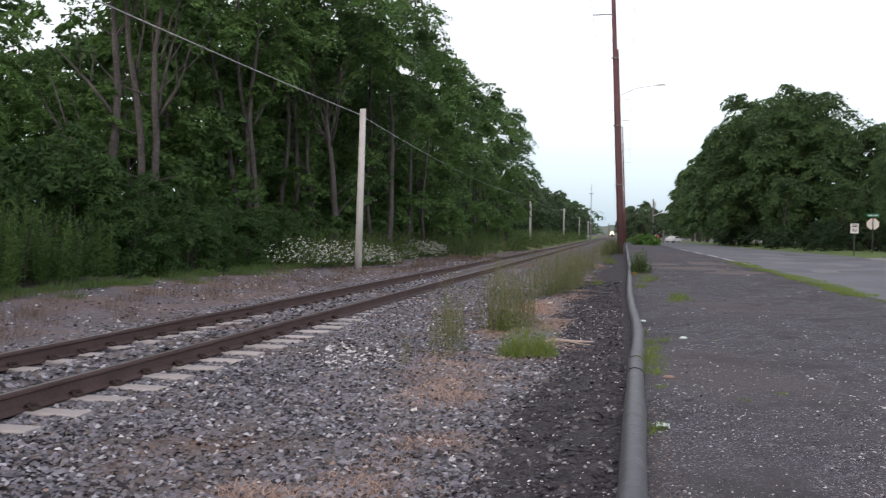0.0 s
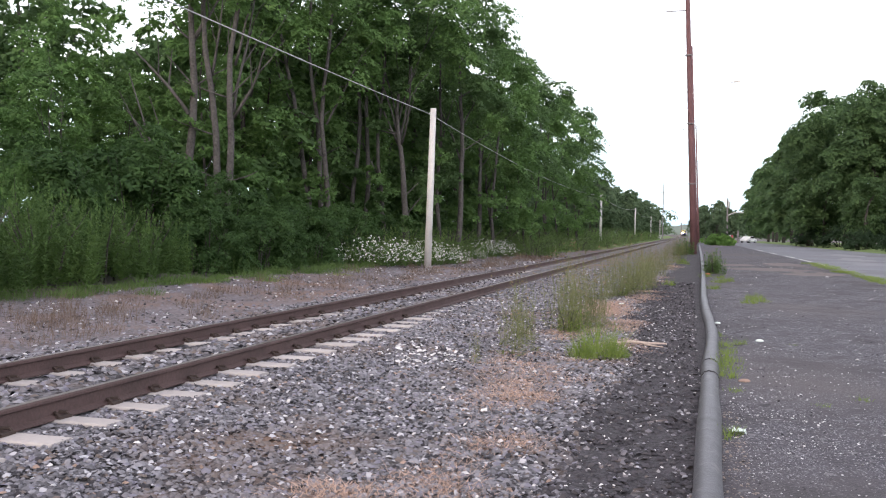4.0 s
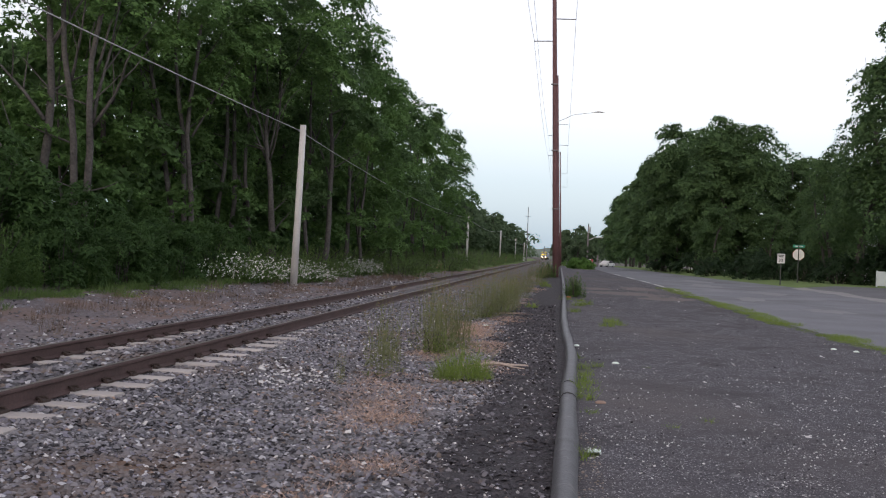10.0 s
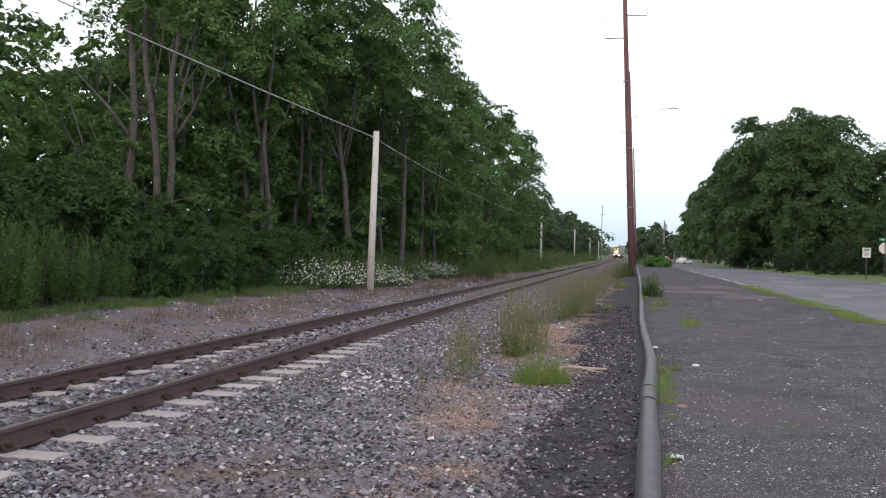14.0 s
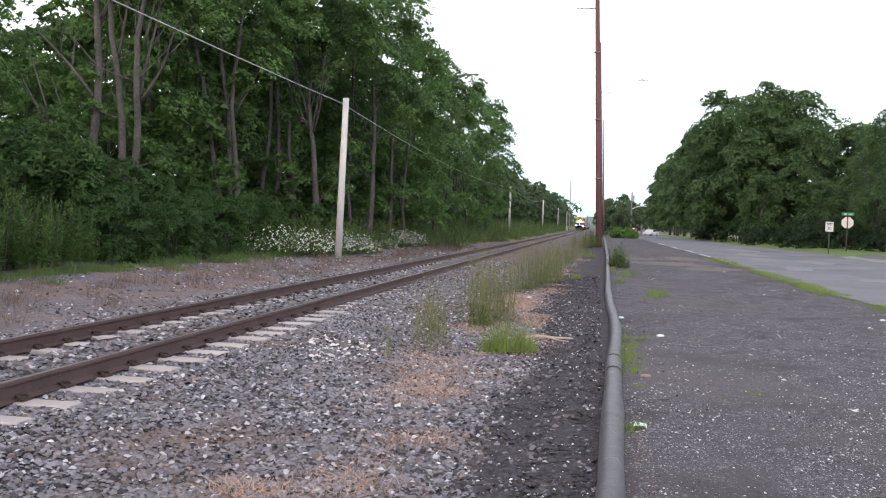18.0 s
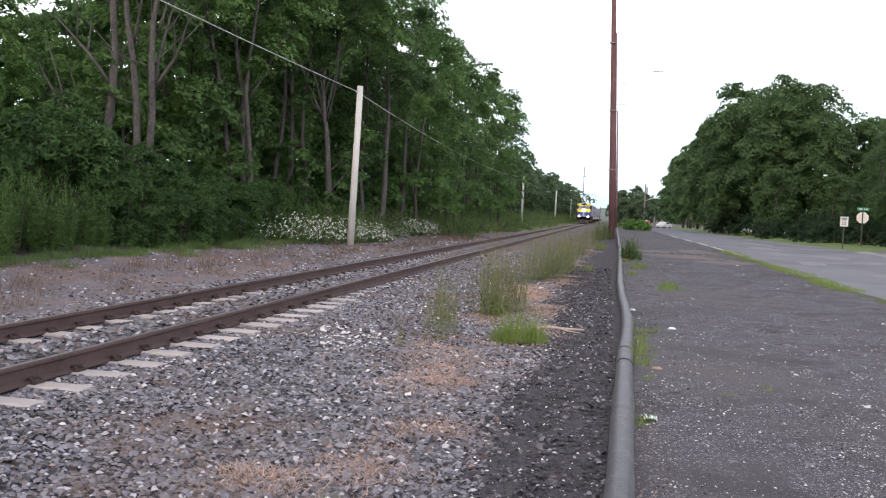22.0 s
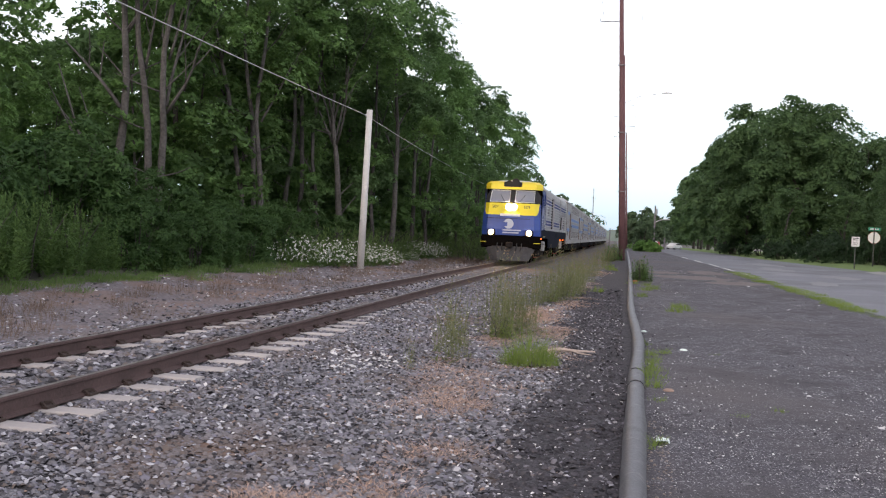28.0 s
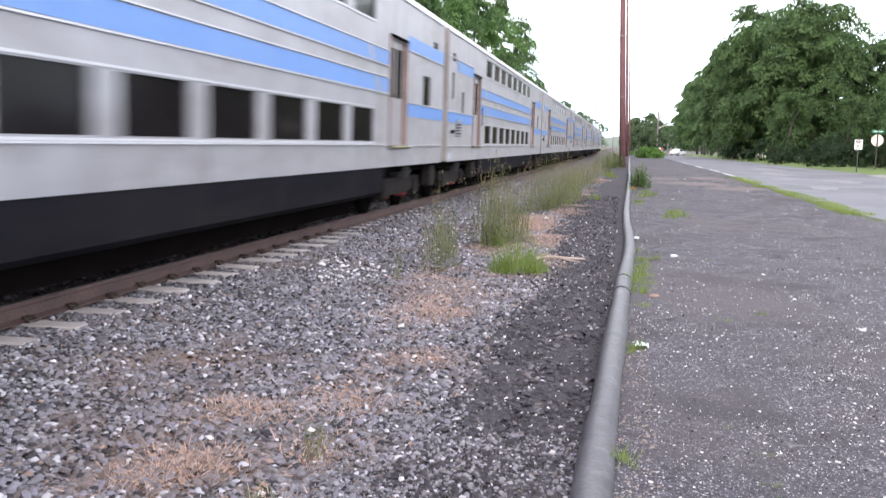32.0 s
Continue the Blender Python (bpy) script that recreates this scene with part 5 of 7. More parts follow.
def build_weeds():
    rng = random.Random(4)
    tall = make_weed(71, 1.78, 0.38, 60, label="tall thin yellow-green weed growing in the ballast")
    thin = make_weed(72, 1.42, 0.17, 22, label="thin dry weed stalks growing in the ballast")
    place(tall, [(-1.95, 15.6, 1.0, 0), (-1.72, 16.3, 0.95, 90), (-1.80, 15.0, 0.8, 200), (-1.55, 16.0, 0.75, 20), (-1.7, 23.5, 1.0, 30), (-1.38, 25.4, 1.05, 140), (-1.15, 26.6, 0.8, 70), (-1.2, 28.5, 0.7, 20), (-1.0, 33, 0.7, 250),
                 (-0.9, 38, 0.65, 10), (-0.7, 43, 0.7, 130), (-0.6, 49, 0.75, 300), (-0.4, 55, 0.8, 40), (-1.85, 22.6, 0.85, 200), (-1.35, 24.3, 0.9, 300), (-1.4, 31.4, 0.85, 66), (-1.2, 36.4, 0.8, 222), (-1.2, 47, 0.6, 12), (-1.3, 58, 0.8, 9), (-1.0, 66, 0.9, 180)])
    place(thin, [(0.86, 37.0, 0.8, 10), (0.82, 38.2, 0.75, 40), (0.9, 37.8, 0.6, 90), (-2.17, 12.0, 1.0, 0), (-2.1, 12.5, 0.9, 100), (-2.3, 13.4, 0.55, 200), (-2.6, 14.6, 0.5, 20), (-2.5, 11.2, 0.45, 80), (-2.45, 13.0, 0.4, 160), (-1.55, 24.2, 1.0, 10), (-1.1, 27, 0.9, 60), (-1.5, 30, 0.8, 30), (-1.6, 39, 0.8, 70)])
    green = make_bush(73, 0.55, 0.5, 0.075, 26, 22, "grass", "leafy_weed", "leafy green weed among the ballast", upright=True)
    place(green, [(-1.88, 15.2, 1.0, 0), (-1.45, 25.9, 1.1, 90), (-1.70, 23.9, 0.8, 40), (-0.15, 62, 2.0, 100)])
    sprout = make_tuft(89, 0.24, 0.07, 26, "weed", "weed_sprout", "small yellowish weed sprouting from the ballast", 0.005, 0.35, 0.3)
    place(sprout, [(-1.42, 4.88, 1.0, 0), (-1.36, 4.72, 0.8, 60), (-1.35, 3.96, 1.0, 90), (-1.28, 3.84, 0.7, 200), (-1.45, 4.1, 0.6, 20), (-1.50, 5.1, 0.7, 300)])
    shrub = make_bush(88, 1.05, 0.75, 0.10, 30, 60, "leaf_light", "leafy_shrub", "small dark green shrub growing beside the pipe", upright=True)
    place(shrub, [(0.84, 35.6, 1.0, 0), (0.90, 37.4, 0.75, 90), (-0.30, 56.8, 1.25, 30), (-0.7, 55.6, 0.8, 200)])
    tuft = make_tuft(74, 0.72, 0.26, 300, label="bright green tuft of grass in the gravel", lean=0.30, dome=0.75)
    place(tuft, [(-1.10, 12.35, 1.1, 0), (-1.32, 12.25, 0.8, 90), (-0.90, 12.45, 0.7, 40)])
    small = make_tuft(75, 0.21, 0.15, 110, label="small tuft of green grass on the asphalt")
    place(small, [(0.36, 8.05, 0.8, 0), (0.44, 11.2, 1.1, 40), (0.46, 11.9, 1.3, 200), (0.48, 12.6, 1.2, 100), (0.50, 13.4, 1.1, 10), (0.50, 14.2, 1.0, 70), (0.47, 10.2, 0.7, 20), (0.45, 15.6, 0.9, 120), (0.72, 14.6, 0.9, 10), (0.24, 5.05, 0.9, 70),
                  (0.30, 7.9, 0.9, 33), (0.26, 4.4, 0.7, 10), (1.05, 5.4, 0.5, 10), (1.25, 9.6, 0.6, 0), (1.0, 4.9, 0.55, 9), (0.85, 30.5, 1.6, 3), (0.5, 33.5, 1.5, 5), (0.95, 33, 1.3, 8), (1.15, 31.3, 1.5, 0), (1.35, 22.8, 1.4, 50), (1.62, 23.4, 1.6, 120),
                  (1.5, 24.2, 1.3, 200), (0.65, 27.5, 1.4, 10), (-0.5, 45, 2.0, 4), (-0.3, 43, 1.8, 70), (-0.6, 28.5, 1.5, 44), (2.6, 7.0, 0.4, 2), (1.5, 14.8, 0.5, 0), (1.69, 10.1, 0.6, 40), (0.91, 5.86, 0.45, 80), (1.05, 4.75, 0.4, 120), (1.62, 10.3, 0.4, 10)])
    edge = make_tuft(76, 0.17, 0.46, 520, label="low green grass along the road's edge", dome=0.0)
    spots = []
    y = 14.0
    while y < 48:
        if rng.random() < 0.86 + 0.14 * math.sin(y * 0.9) ** 2:
            spots.append((float(road_sides(y)[0]) + rng.uniform(-0.20, 0.12), y, rng.uniform(0.5, 1.1), rng.uniform(0, 360)))
        y += 0.42 if y < 40 else 0.9
    place(edge, spots)
    edge["group"] = "grass along the road"
    # dry brown grass lying in the ballast
    dry = make_tuft(77, 0.10, 0.21, 150, "straw", "dry_grass", "patch of dry straw-coloured grass in the ballast", 0.0058, 1.5, 0.0)
    spots = []
    for cx, cy, rx, ry, k in ((-1.72, 9.5, 0.40, 1.35, 62), (-2.0, 11.7, 0.45, 1.2, 30), (-1.25, 7.1, 0.17, 0.45, 11), (-2.02, 5.45, 0.30, 0.26, 20), (-1.62, 5.70, 0.26, 0.28, 18), (-1.52, 6.3, 0.14, 0.28, 9),
                              (-1.98, 4.45, 0.26, 0.26, 20), (-2.1, 4.12, 0.16, 0.16, 6), (-1.40, 4.92, 0.10, 0.22, 6), (-1.33, 3.92, 0.14, 0.14, 6), (-2.15, 3.5, 0.18, 0.14, 5), (-1.62, 19.4, 0.40, 2.1, 85), (-1.15, 16.4, 0.25, 1.2, 22), (-0.78, 13.6, 0.22, 0.75, 20),
                              (-1.75, 15.0, 0.45, 1.4, 22), (-1.2, 24.5, 0.45, 2.6, 30), (-1.1, 31, 0.4, 3.2, 18), (-0.8, 39, 0.4, 4, 14)):
        for _ in range(int(k * (1.2 if cy > 13 else 2.0 if cy > 6.5 else 1.3))):
            spots.append((cx + rx * rng.gauss(0, 0.55), cy + ry * rng.gauss(0, 0.55), rng.uniform(0.35, 0.95) * (1.35 if cy > 14 else 1.0), rng.uniform(0, 360)))
    place(dry, spots)
    dry["group"] = "dry grass patches"
    dead = make_tuft(78, 0.50, 0.34, 60, "dead_weed", "dead_weed", "dry reddish-brown weed on the far shoulder", 0.007, 0.22)
    spots = [(rng.uniform(-11.2, -7.9), rng.uniform(9, 62), rng.uniform(0.5, 1.15), rng.uniform(0, 360)) for _ in range(170)]
    place(dead, spots)
    dead["group"] = "dead weeds"
    fringe = make_tuft(91, 0.40, 0.42, 170, "leaf_weeds", "grass_fringe", "uneven green grass below the bushes beside the gravel", 0.010, 0.30, 0.3)
    place(fringe, [(-12.15 + rng.gauss(0, 0.33), 9 + 0.42 * k + rng.uniform(-0.3, 0.3), rng.uniform(0.5, 1.15), rng.uniform(0, 360)) for k in range(66)])
    fringe["group"] = "grass along the bushes"
    lawn = make_tuft(79, 0.13, 0.5, 260, label="low patch of green grass on the gravel")
    place(lawn, [(-11.6, 24.0, 1.2, 0), (-11.9, 25.0, 1.2, 90), (-11.3, 28.5, 1.3, 20), (-11.6, 30.5, 1.4, 50), (-12.3, 21.5, 1.3, 70), (-12.5, 27.0, 1.2, 10), (-12.6, 32.0, 1.1, 5), (-12.4, 18.0, 1.2, 66)])


def build_right_trees():
    rng = random.Random(12)
    round_tree = make_tree(81, 15.6, 0.8, 11.0, 0.24, 130, 330, "leaf_maple", "bark", 0.35, 1, "broad rounded maple tree across the road", boughs=24, peak=0.60, lobe=0.98, full=3.2)
    second = make_tree(82, 14.0, 0.7, 9.0, 0.30, 70, 150, "leaf_maple", "bark", 0.30, 1, "dense green roadside tree", boughs=17)
    tall = make_tree(83, 16.0, 2.8, 8.5, 0.20, 95, 160, "leaf_maple", "bark", 0.28, 1, "tall uneven green tree beside the side street", boughs=16)
    place(round_tree, [(17.0, 115, 1.20, 20), (21.9, 113, 1.15, 140), (19.4, 127, 1.20, 250)])
    place(second, [(27.2, 116, 1.02, 0), (30.5, 118, 1.10, 120), (25.0, 124, 0.95, 190), (32, 122, 1.1, 40), (33, 104, 0.9, 220), (25.5, 90, 0.72, 30), (29.0, 88, 0.8, 110), (32, 85, 0.82, 200), (35.5, 85, 0.85, 20), (39.5, 86, 0.9, 70), (36, 101, 1.1, 130), (41, 106, 1.2, 240), (38, 96, 0.95, 10), (17.2, 104, 0.55, 100), (22.5, 101, 0.50, 10), (15.6, 122, 0.8, 50), (27.5, 101, 0.6, 170)])
    along = make_tree(87, 14.0, 0.7, 10.0, 0.46, 60, 110, "leaf_maple", "bark", 0.30, 1, "dense green tree further along the road", fork=1)
    place(along, [(14.3, 126, 1.20, 60), (15.5, 145, 1.15, 200), (16.0, 163, 1.2, 300), (16.5, 183, 1.25, 20), (17, 205, 1.25, 90), (17.5, 232, 1.3, 170),
                  (21, 262, 1.25, 0)])
    place(tall, [(22.8, 64, 1.02, 0), (20.3, 66.5, 0.70, 130), (23.7, 58.5, 1.36, 250), (20.6, 72, 0.6, 40), (22.2, 79, 0.62, 10), (24.6, 78, 0.6, 80), (27.5, 79, 0.7, 20), (22.3, 61.0, 1.10, 77), (30.5, 78, 0.9, 70)])
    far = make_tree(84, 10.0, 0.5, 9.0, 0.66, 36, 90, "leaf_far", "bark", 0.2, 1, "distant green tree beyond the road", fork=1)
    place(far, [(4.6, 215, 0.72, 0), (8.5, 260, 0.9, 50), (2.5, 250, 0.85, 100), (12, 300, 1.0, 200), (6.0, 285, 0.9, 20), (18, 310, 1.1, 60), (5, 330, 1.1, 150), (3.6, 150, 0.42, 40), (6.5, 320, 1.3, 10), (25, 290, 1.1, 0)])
    hedge = make_bush(85, 1.5, 2.8, 0.20, 50, 90, "leaf_hedge", "hedge", "clipped bright green hedge beside the lot")
    place(hedge, [(3.2, 112, 0.95, 0), (2.2, 114, 0.9, 90), (4.0, 116, 0.8, 30)])
    # leaf colour here already carries the shade of the trees overhead
    under = make_bush(86, 2.6, 4.2, 0.28, 32, 80, "leaf_shaded", "undergrowth", "undergrowth below the roadside trees, its green darkened for shade")
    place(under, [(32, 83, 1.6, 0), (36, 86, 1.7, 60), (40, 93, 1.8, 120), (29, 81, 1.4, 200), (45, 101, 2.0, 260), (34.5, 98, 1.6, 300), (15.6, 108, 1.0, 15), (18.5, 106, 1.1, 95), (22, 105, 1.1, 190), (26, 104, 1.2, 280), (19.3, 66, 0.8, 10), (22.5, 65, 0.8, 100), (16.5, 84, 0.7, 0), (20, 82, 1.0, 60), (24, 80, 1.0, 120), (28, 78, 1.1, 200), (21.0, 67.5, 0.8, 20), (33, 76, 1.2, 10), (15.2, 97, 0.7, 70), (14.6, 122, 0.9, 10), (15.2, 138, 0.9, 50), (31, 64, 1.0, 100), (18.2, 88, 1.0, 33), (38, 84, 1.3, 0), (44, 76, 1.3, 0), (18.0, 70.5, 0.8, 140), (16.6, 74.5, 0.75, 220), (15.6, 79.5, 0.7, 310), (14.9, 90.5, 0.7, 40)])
    # wooded skyline far behind
    r3 = np.random.default_rng(91)
    cl = [(x, y, z, 5.5, 0.8) for x, y, z in zip(r3.uniform(-220, 260, 420), r3.uniform(430, 620, 420), r3.uniform(0, 13, 420)) if not -14.5 < x < 4.5]
    ridge = [(x, 13.0 + 6 * noise.noise((x * 0.012, 3.1, 0)) + 3.2 * noise.noise((x * 0.06, 8.0, 0)) + 1.6 * noise.noise((x * 0.2, 1.0, 0))) for x in range(-520, 521, 5)]
    rows = [[(x, 1180 - 130 * d, -1 + (h + 1) * up) for x, h in ridge] for d, up in ((1.0, 0.0), (0.75, 0.55), (0.3, 0.9), (0.0, 1.0), (-0.5, 0.7))]
    k = len(ridge)
    g = Geo().add([p for r in rows for p in r], [(a * k + i, a * k + i + 1, (a + 1) * k + i + 1, (a + 1) * k + i) for a in range(4) for i in range(k - 1)])
    tagged(new("backdrop_ridge", g.mesh("backdrop_ridge", M["ridge"], True)), "low wooded ridge closing the distance, its green paled for haze", kind="structure")
    tagged(new("far_woods", mesh_quads("far_woods", leaf_cloud(r3, cl, 60, 2.2), M["leaf_far"])), "wooded skyline in the distance, its leaves greyed for haze", "woods", kind="stuff")


build_woods()
build_bushes()
build_weeds()
build_right_trees()


# ---- poles, wires, signs ----
def sagging(a, b, sag, n=14):
    a, b = Vector(a), Vector(b)
    return [a.lerp(b, i / n) - Vector((0, 0, sag * 4 * (i / n) * (1 - i / n))) for i in range(n + 1)]


def build_poles():
    tops = []
    for x, y, hgt, lean in ((-10.42, 37.0, 6.6, 0.06), (-11.2, 119.5, 6.6, 0.0), (-11.2, 193.0, 6.8, 0.0), (-11.2, 268, 6.6, 0), (-11.2, 345, 6.6, 0)):
        ob = thing("line_pole", (x, y, float(land(x, y)) - 0.1), "weathered whitish wooden pole beside the railway", "pole", "line poles")
        z = hgt - float(land(x, y)) + 0.1
        part("shaft", Geo().tube([(-lean, 0, 0), (0, 0, z * 0.5), (lean, 0, z)], [0.155, 0.14, 0.125], 12), M["pole_white"], ob, smooth=True)
        part("insulator", Geo().tube([(lean - 0.1, 0, z - 0.22), (lean - 0.16, 0, z - 0.22), (lean - 0.2, 0, z - 0.22)], [0.03, 0.05, 0.03], 8), M["metal"], ob)
        tops.append((x + lean - 0.2, y, hgt - 0.2))
    spans = [((-9.4, -48, 6.9), tops[0], 0.55)] + [(a, b, 0.7) for a, b in zip(tops, tops[1:])]
    for a, b, sag in spans:
        single("line_wire", Geo().tube(sagging(a, b, sag), 0.015, 5), M["wire"], label="thin pale wire strung between the line poles", category="wire", group="line wires")
    # tall utility poles beside the lot
    heads = []
    for x, y, tall in ((0.16, 59.5, 21.0), (0.62, 126.0, 26.0), (1.4, 196.0, 24.0)):
        z0 = float(land(x, y)) - 0.2
        ob = thing("utility_pole", (x, y, z0), "tall red-brown wooden utility pole leaning slightly", "utility pole", "utility poles")
        lean = -0.047
        at = lambda z: (lean * z, 0, z)
        part("shaft", Geo().tube([at(0), at(7), at(14), at(tall)], [0.20, 0.175, 0.15, 0.125], 14), M["pole_wood"], ob, smooth=True)
        if y < 100:
            arm = part("lamp_arm", Geo().tube([at(10.0), (at(10.6)[0] + 1.2, 0, 10.55), (at(10.6)[0] + 2.6, 0, 10.75)], [0.022, 0.018, 0.018], 6), M["pole_white"], ob, "thin grey lamp arm")
            part("lamp_head", Geo().tube([(at(10.6)[0] + 2.45, 0, 10.74), (at(10.6)[0] + 2.75, 0, 10.77), (at(10.6)[0] + 3.1, 0, 10.74)], [0.03, 0.055, 0.03], 8), M["pole_white"], arm)
        for z, x0, x1 in ((15.2, -1.3, -0.1), (16.6, 0.1, 1.35), (17.9, -1.3, -0.1), (19.4, 0.1, 1.35)):
            a = part("cross_arm", Geo().tube([(at(z)[0] + x0, 0, z + (0.02 if x0 > 0 else -0.02)), (at(z)[0] + x1, 0, z)], 0.035, 6), M["pole_grey"], ob, "slim grey insulator arm")
        for z in (4.5, 8.2, 12.4):
            part("bracket", Geo().box(at(z)[0] - 0.24, at(z)[0] + 0.24, -0.24, -0.05, z, z + 0.07, 0.01), M["pole_grey"], ob, "grey metal bracket")
        heads.append([(x + at(15.2)[0] - 1.3, y, z0 + 15.2), (x + at(17.9)[0] - 1.3, y, z0 + 17.9), (x + at(16.6)[0] + 1.35, y, z0 + 16.6)])
    heads = [[(p[0] - 0.4, -8, p[2] + 0.1) for p in heads[0]]] + heads
    for a, b in zip(heads, heads[1:]):
        for p, q in zip(a, b):
            single("power_wire", Geo().tube(sagging(p, q, 0.9), 0.011, 4), M["wire_dark"], label="thin dark power line between tall poles", category="wire", group="power lines")
    # street lamp on the far side of the lot
    ob = thing("street_lamp", (5.5, 158, float(land(5.5, 158)) - 0.1), "grey roadside pole with a street lamp", "street lamp")
    part("shaft", Geo().tube([(0, 0, 0), (0, 0, 7.4)], [0.16, 0.12], 10), M["pole_grey"], ob)
    part("arm", Geo().tube([(0, 0, 4.6), (1.1, 0, 5.1), (2.0, 0, 5.15)], 0.075, 6), M["sign_white"], ob)
    part("lamp_head", Geo().box(1.7, 2.5, -0.15, 0.15, 5.05, 5.22, 0.04), M["sign_white"], ob)
    part("transformer", Geo().tube([(0.22, 0, 5.9), (0.22, 0, 6.9)], 0.22, 10), M["metal"], ob)
    # slim mast and signal box by the line
    ob = thing("signal_mast", (-8.6, 290, 0.1), "slim grey mast with a small box beside the railway", "mast")
    part("shaft", Geo().tube([(0, 0, 0), (0, 0, 17)], [0.16, 0.10], 8), M["pole_grey"], ob)
    part("crossarm", Geo().box(-0.8, 0.8, -0.06, 0.06, 14.0, 14.14), M["pole_grey"], ob)
    part("cabinet", Geo().box(-1.1, -0.4, -0.35, 0.35, 0, 1.3, 0.03), M["sign_white"], ob, "pale metal cabinet")
    for x, y, hgt in ((-2.6, 240, 4.5), (7.7, 168, 2.2)):
        ob = thing("marker_post", (x, y, float(land(x, y)) - 0.05), "pale upright post beside the line", "post", "marker posts")
        part("shaft", Geo().box(-0.13, 0.13, -0.1, 0.1, 0, hgt, 0.02), M["pole_grey"], ob)


def lettering(words, size):
    """Flat painted figures, as a mesh."""
    cu = bpy.data.curves.new("figures", "FONT")
    cu.body, cu.size, cu.extrude = words, size, 0.002
    ob = new("figures", cu)
    me = bpy.data.meshes.new_from_object(ob.evaluated_get(bpy.context.evaluated_depsgraph_get()))
    bpy.data.objects.remove(ob)
    me.materials.clear()
    me.materials.append(M["sign_ink"])
    return me


def build_signs():
    def octagon(r):
        return [(r * math.cos(math.pi / 8 + k * math.pi / 4), r * math.sin(math.pi / 8 + k * math.pi / 4)) for k in range(8)]

    x, y = 16.3, 65.0
    z = float(land(x, y))
    ob = thing("stop_sign", (x, y, z - 0.05), "bare metal back of a stop sign with a green street-name blade", "stop sign", turn=-14)
    part("post", Geo().box(-0.035, 0.035, -0.03, 0.03, 0, 2.62, 0.005), M["post"], ob, "dark metal sign post")
    part("plate", Geo().loft([[(px, 0.034 + d, 1.95 + pz) for px, pz in octagon(0.385)] for d in (0, 0.012)]), M["sign_back"], ob, "pale unpainted back of an octagonal plate")
    part("rim", Geo().loft([[(px, 0.048 + d, 1.95 + pz) for px, pz in octagon(0.40)] for d in (0, 0.006)]), M["litter"], ob, "red edge of the sign face")
    blade = part("name_blade", Geo().box(-0.36, 0.36, -0.012, 0.012, 2.42, 2.62, 0.004), M["sign_green"], ob, "green street-name blade")
    part("name_bar", Geo().box(-0.25, 0.10, -0.016, -0.013, 2.485, 2.555), M["sign_white"], blade, "white bar of unreadable lettering")
    part("name_bar", Geo().box(0.15, 0.26, -0.016, -0.013, 2.485, 2.555), M["sign_white"], blade, "white bar of unreadable lettering")
    x, y = 14.6, 62.5
    z = float(land(x, y))
    ob = thing("road_sign", (x, y, z - 0.05), "white rectangular road sign on a dark post", "road sign", turn=-10)
    part("post", Geo().box(-0.035, 0.035, 0.0, 0.05, 0, 2.1, 0.005), M["post"], ob, "dark metal sign post")
    plate = part("plate", Geo().box(-0.24, 0.24, -0.012, 0.0, 1.48, 2.10, 0.01), M["sign_white"], ob, "white sign plate with dark figures")
    for x0, x1, z0, z1 in ((-0.17, 0.17, 1.98, 2.03), (-0.14, 0.14, 1.88, 1.93)):
        part("figure_bar", Geo().box(x0, x1, -0.016, -0.0125, z0, z1), M["sign_ink"], plate, "dark bar of unreadable lettering")
    num = part("limit_figures", lettering("30", 0.29), None, plate, "dark painted figures 30")
    num.matrix_basis = pose(-0.165, -0.0145, 1.58, 90, 0, 0)


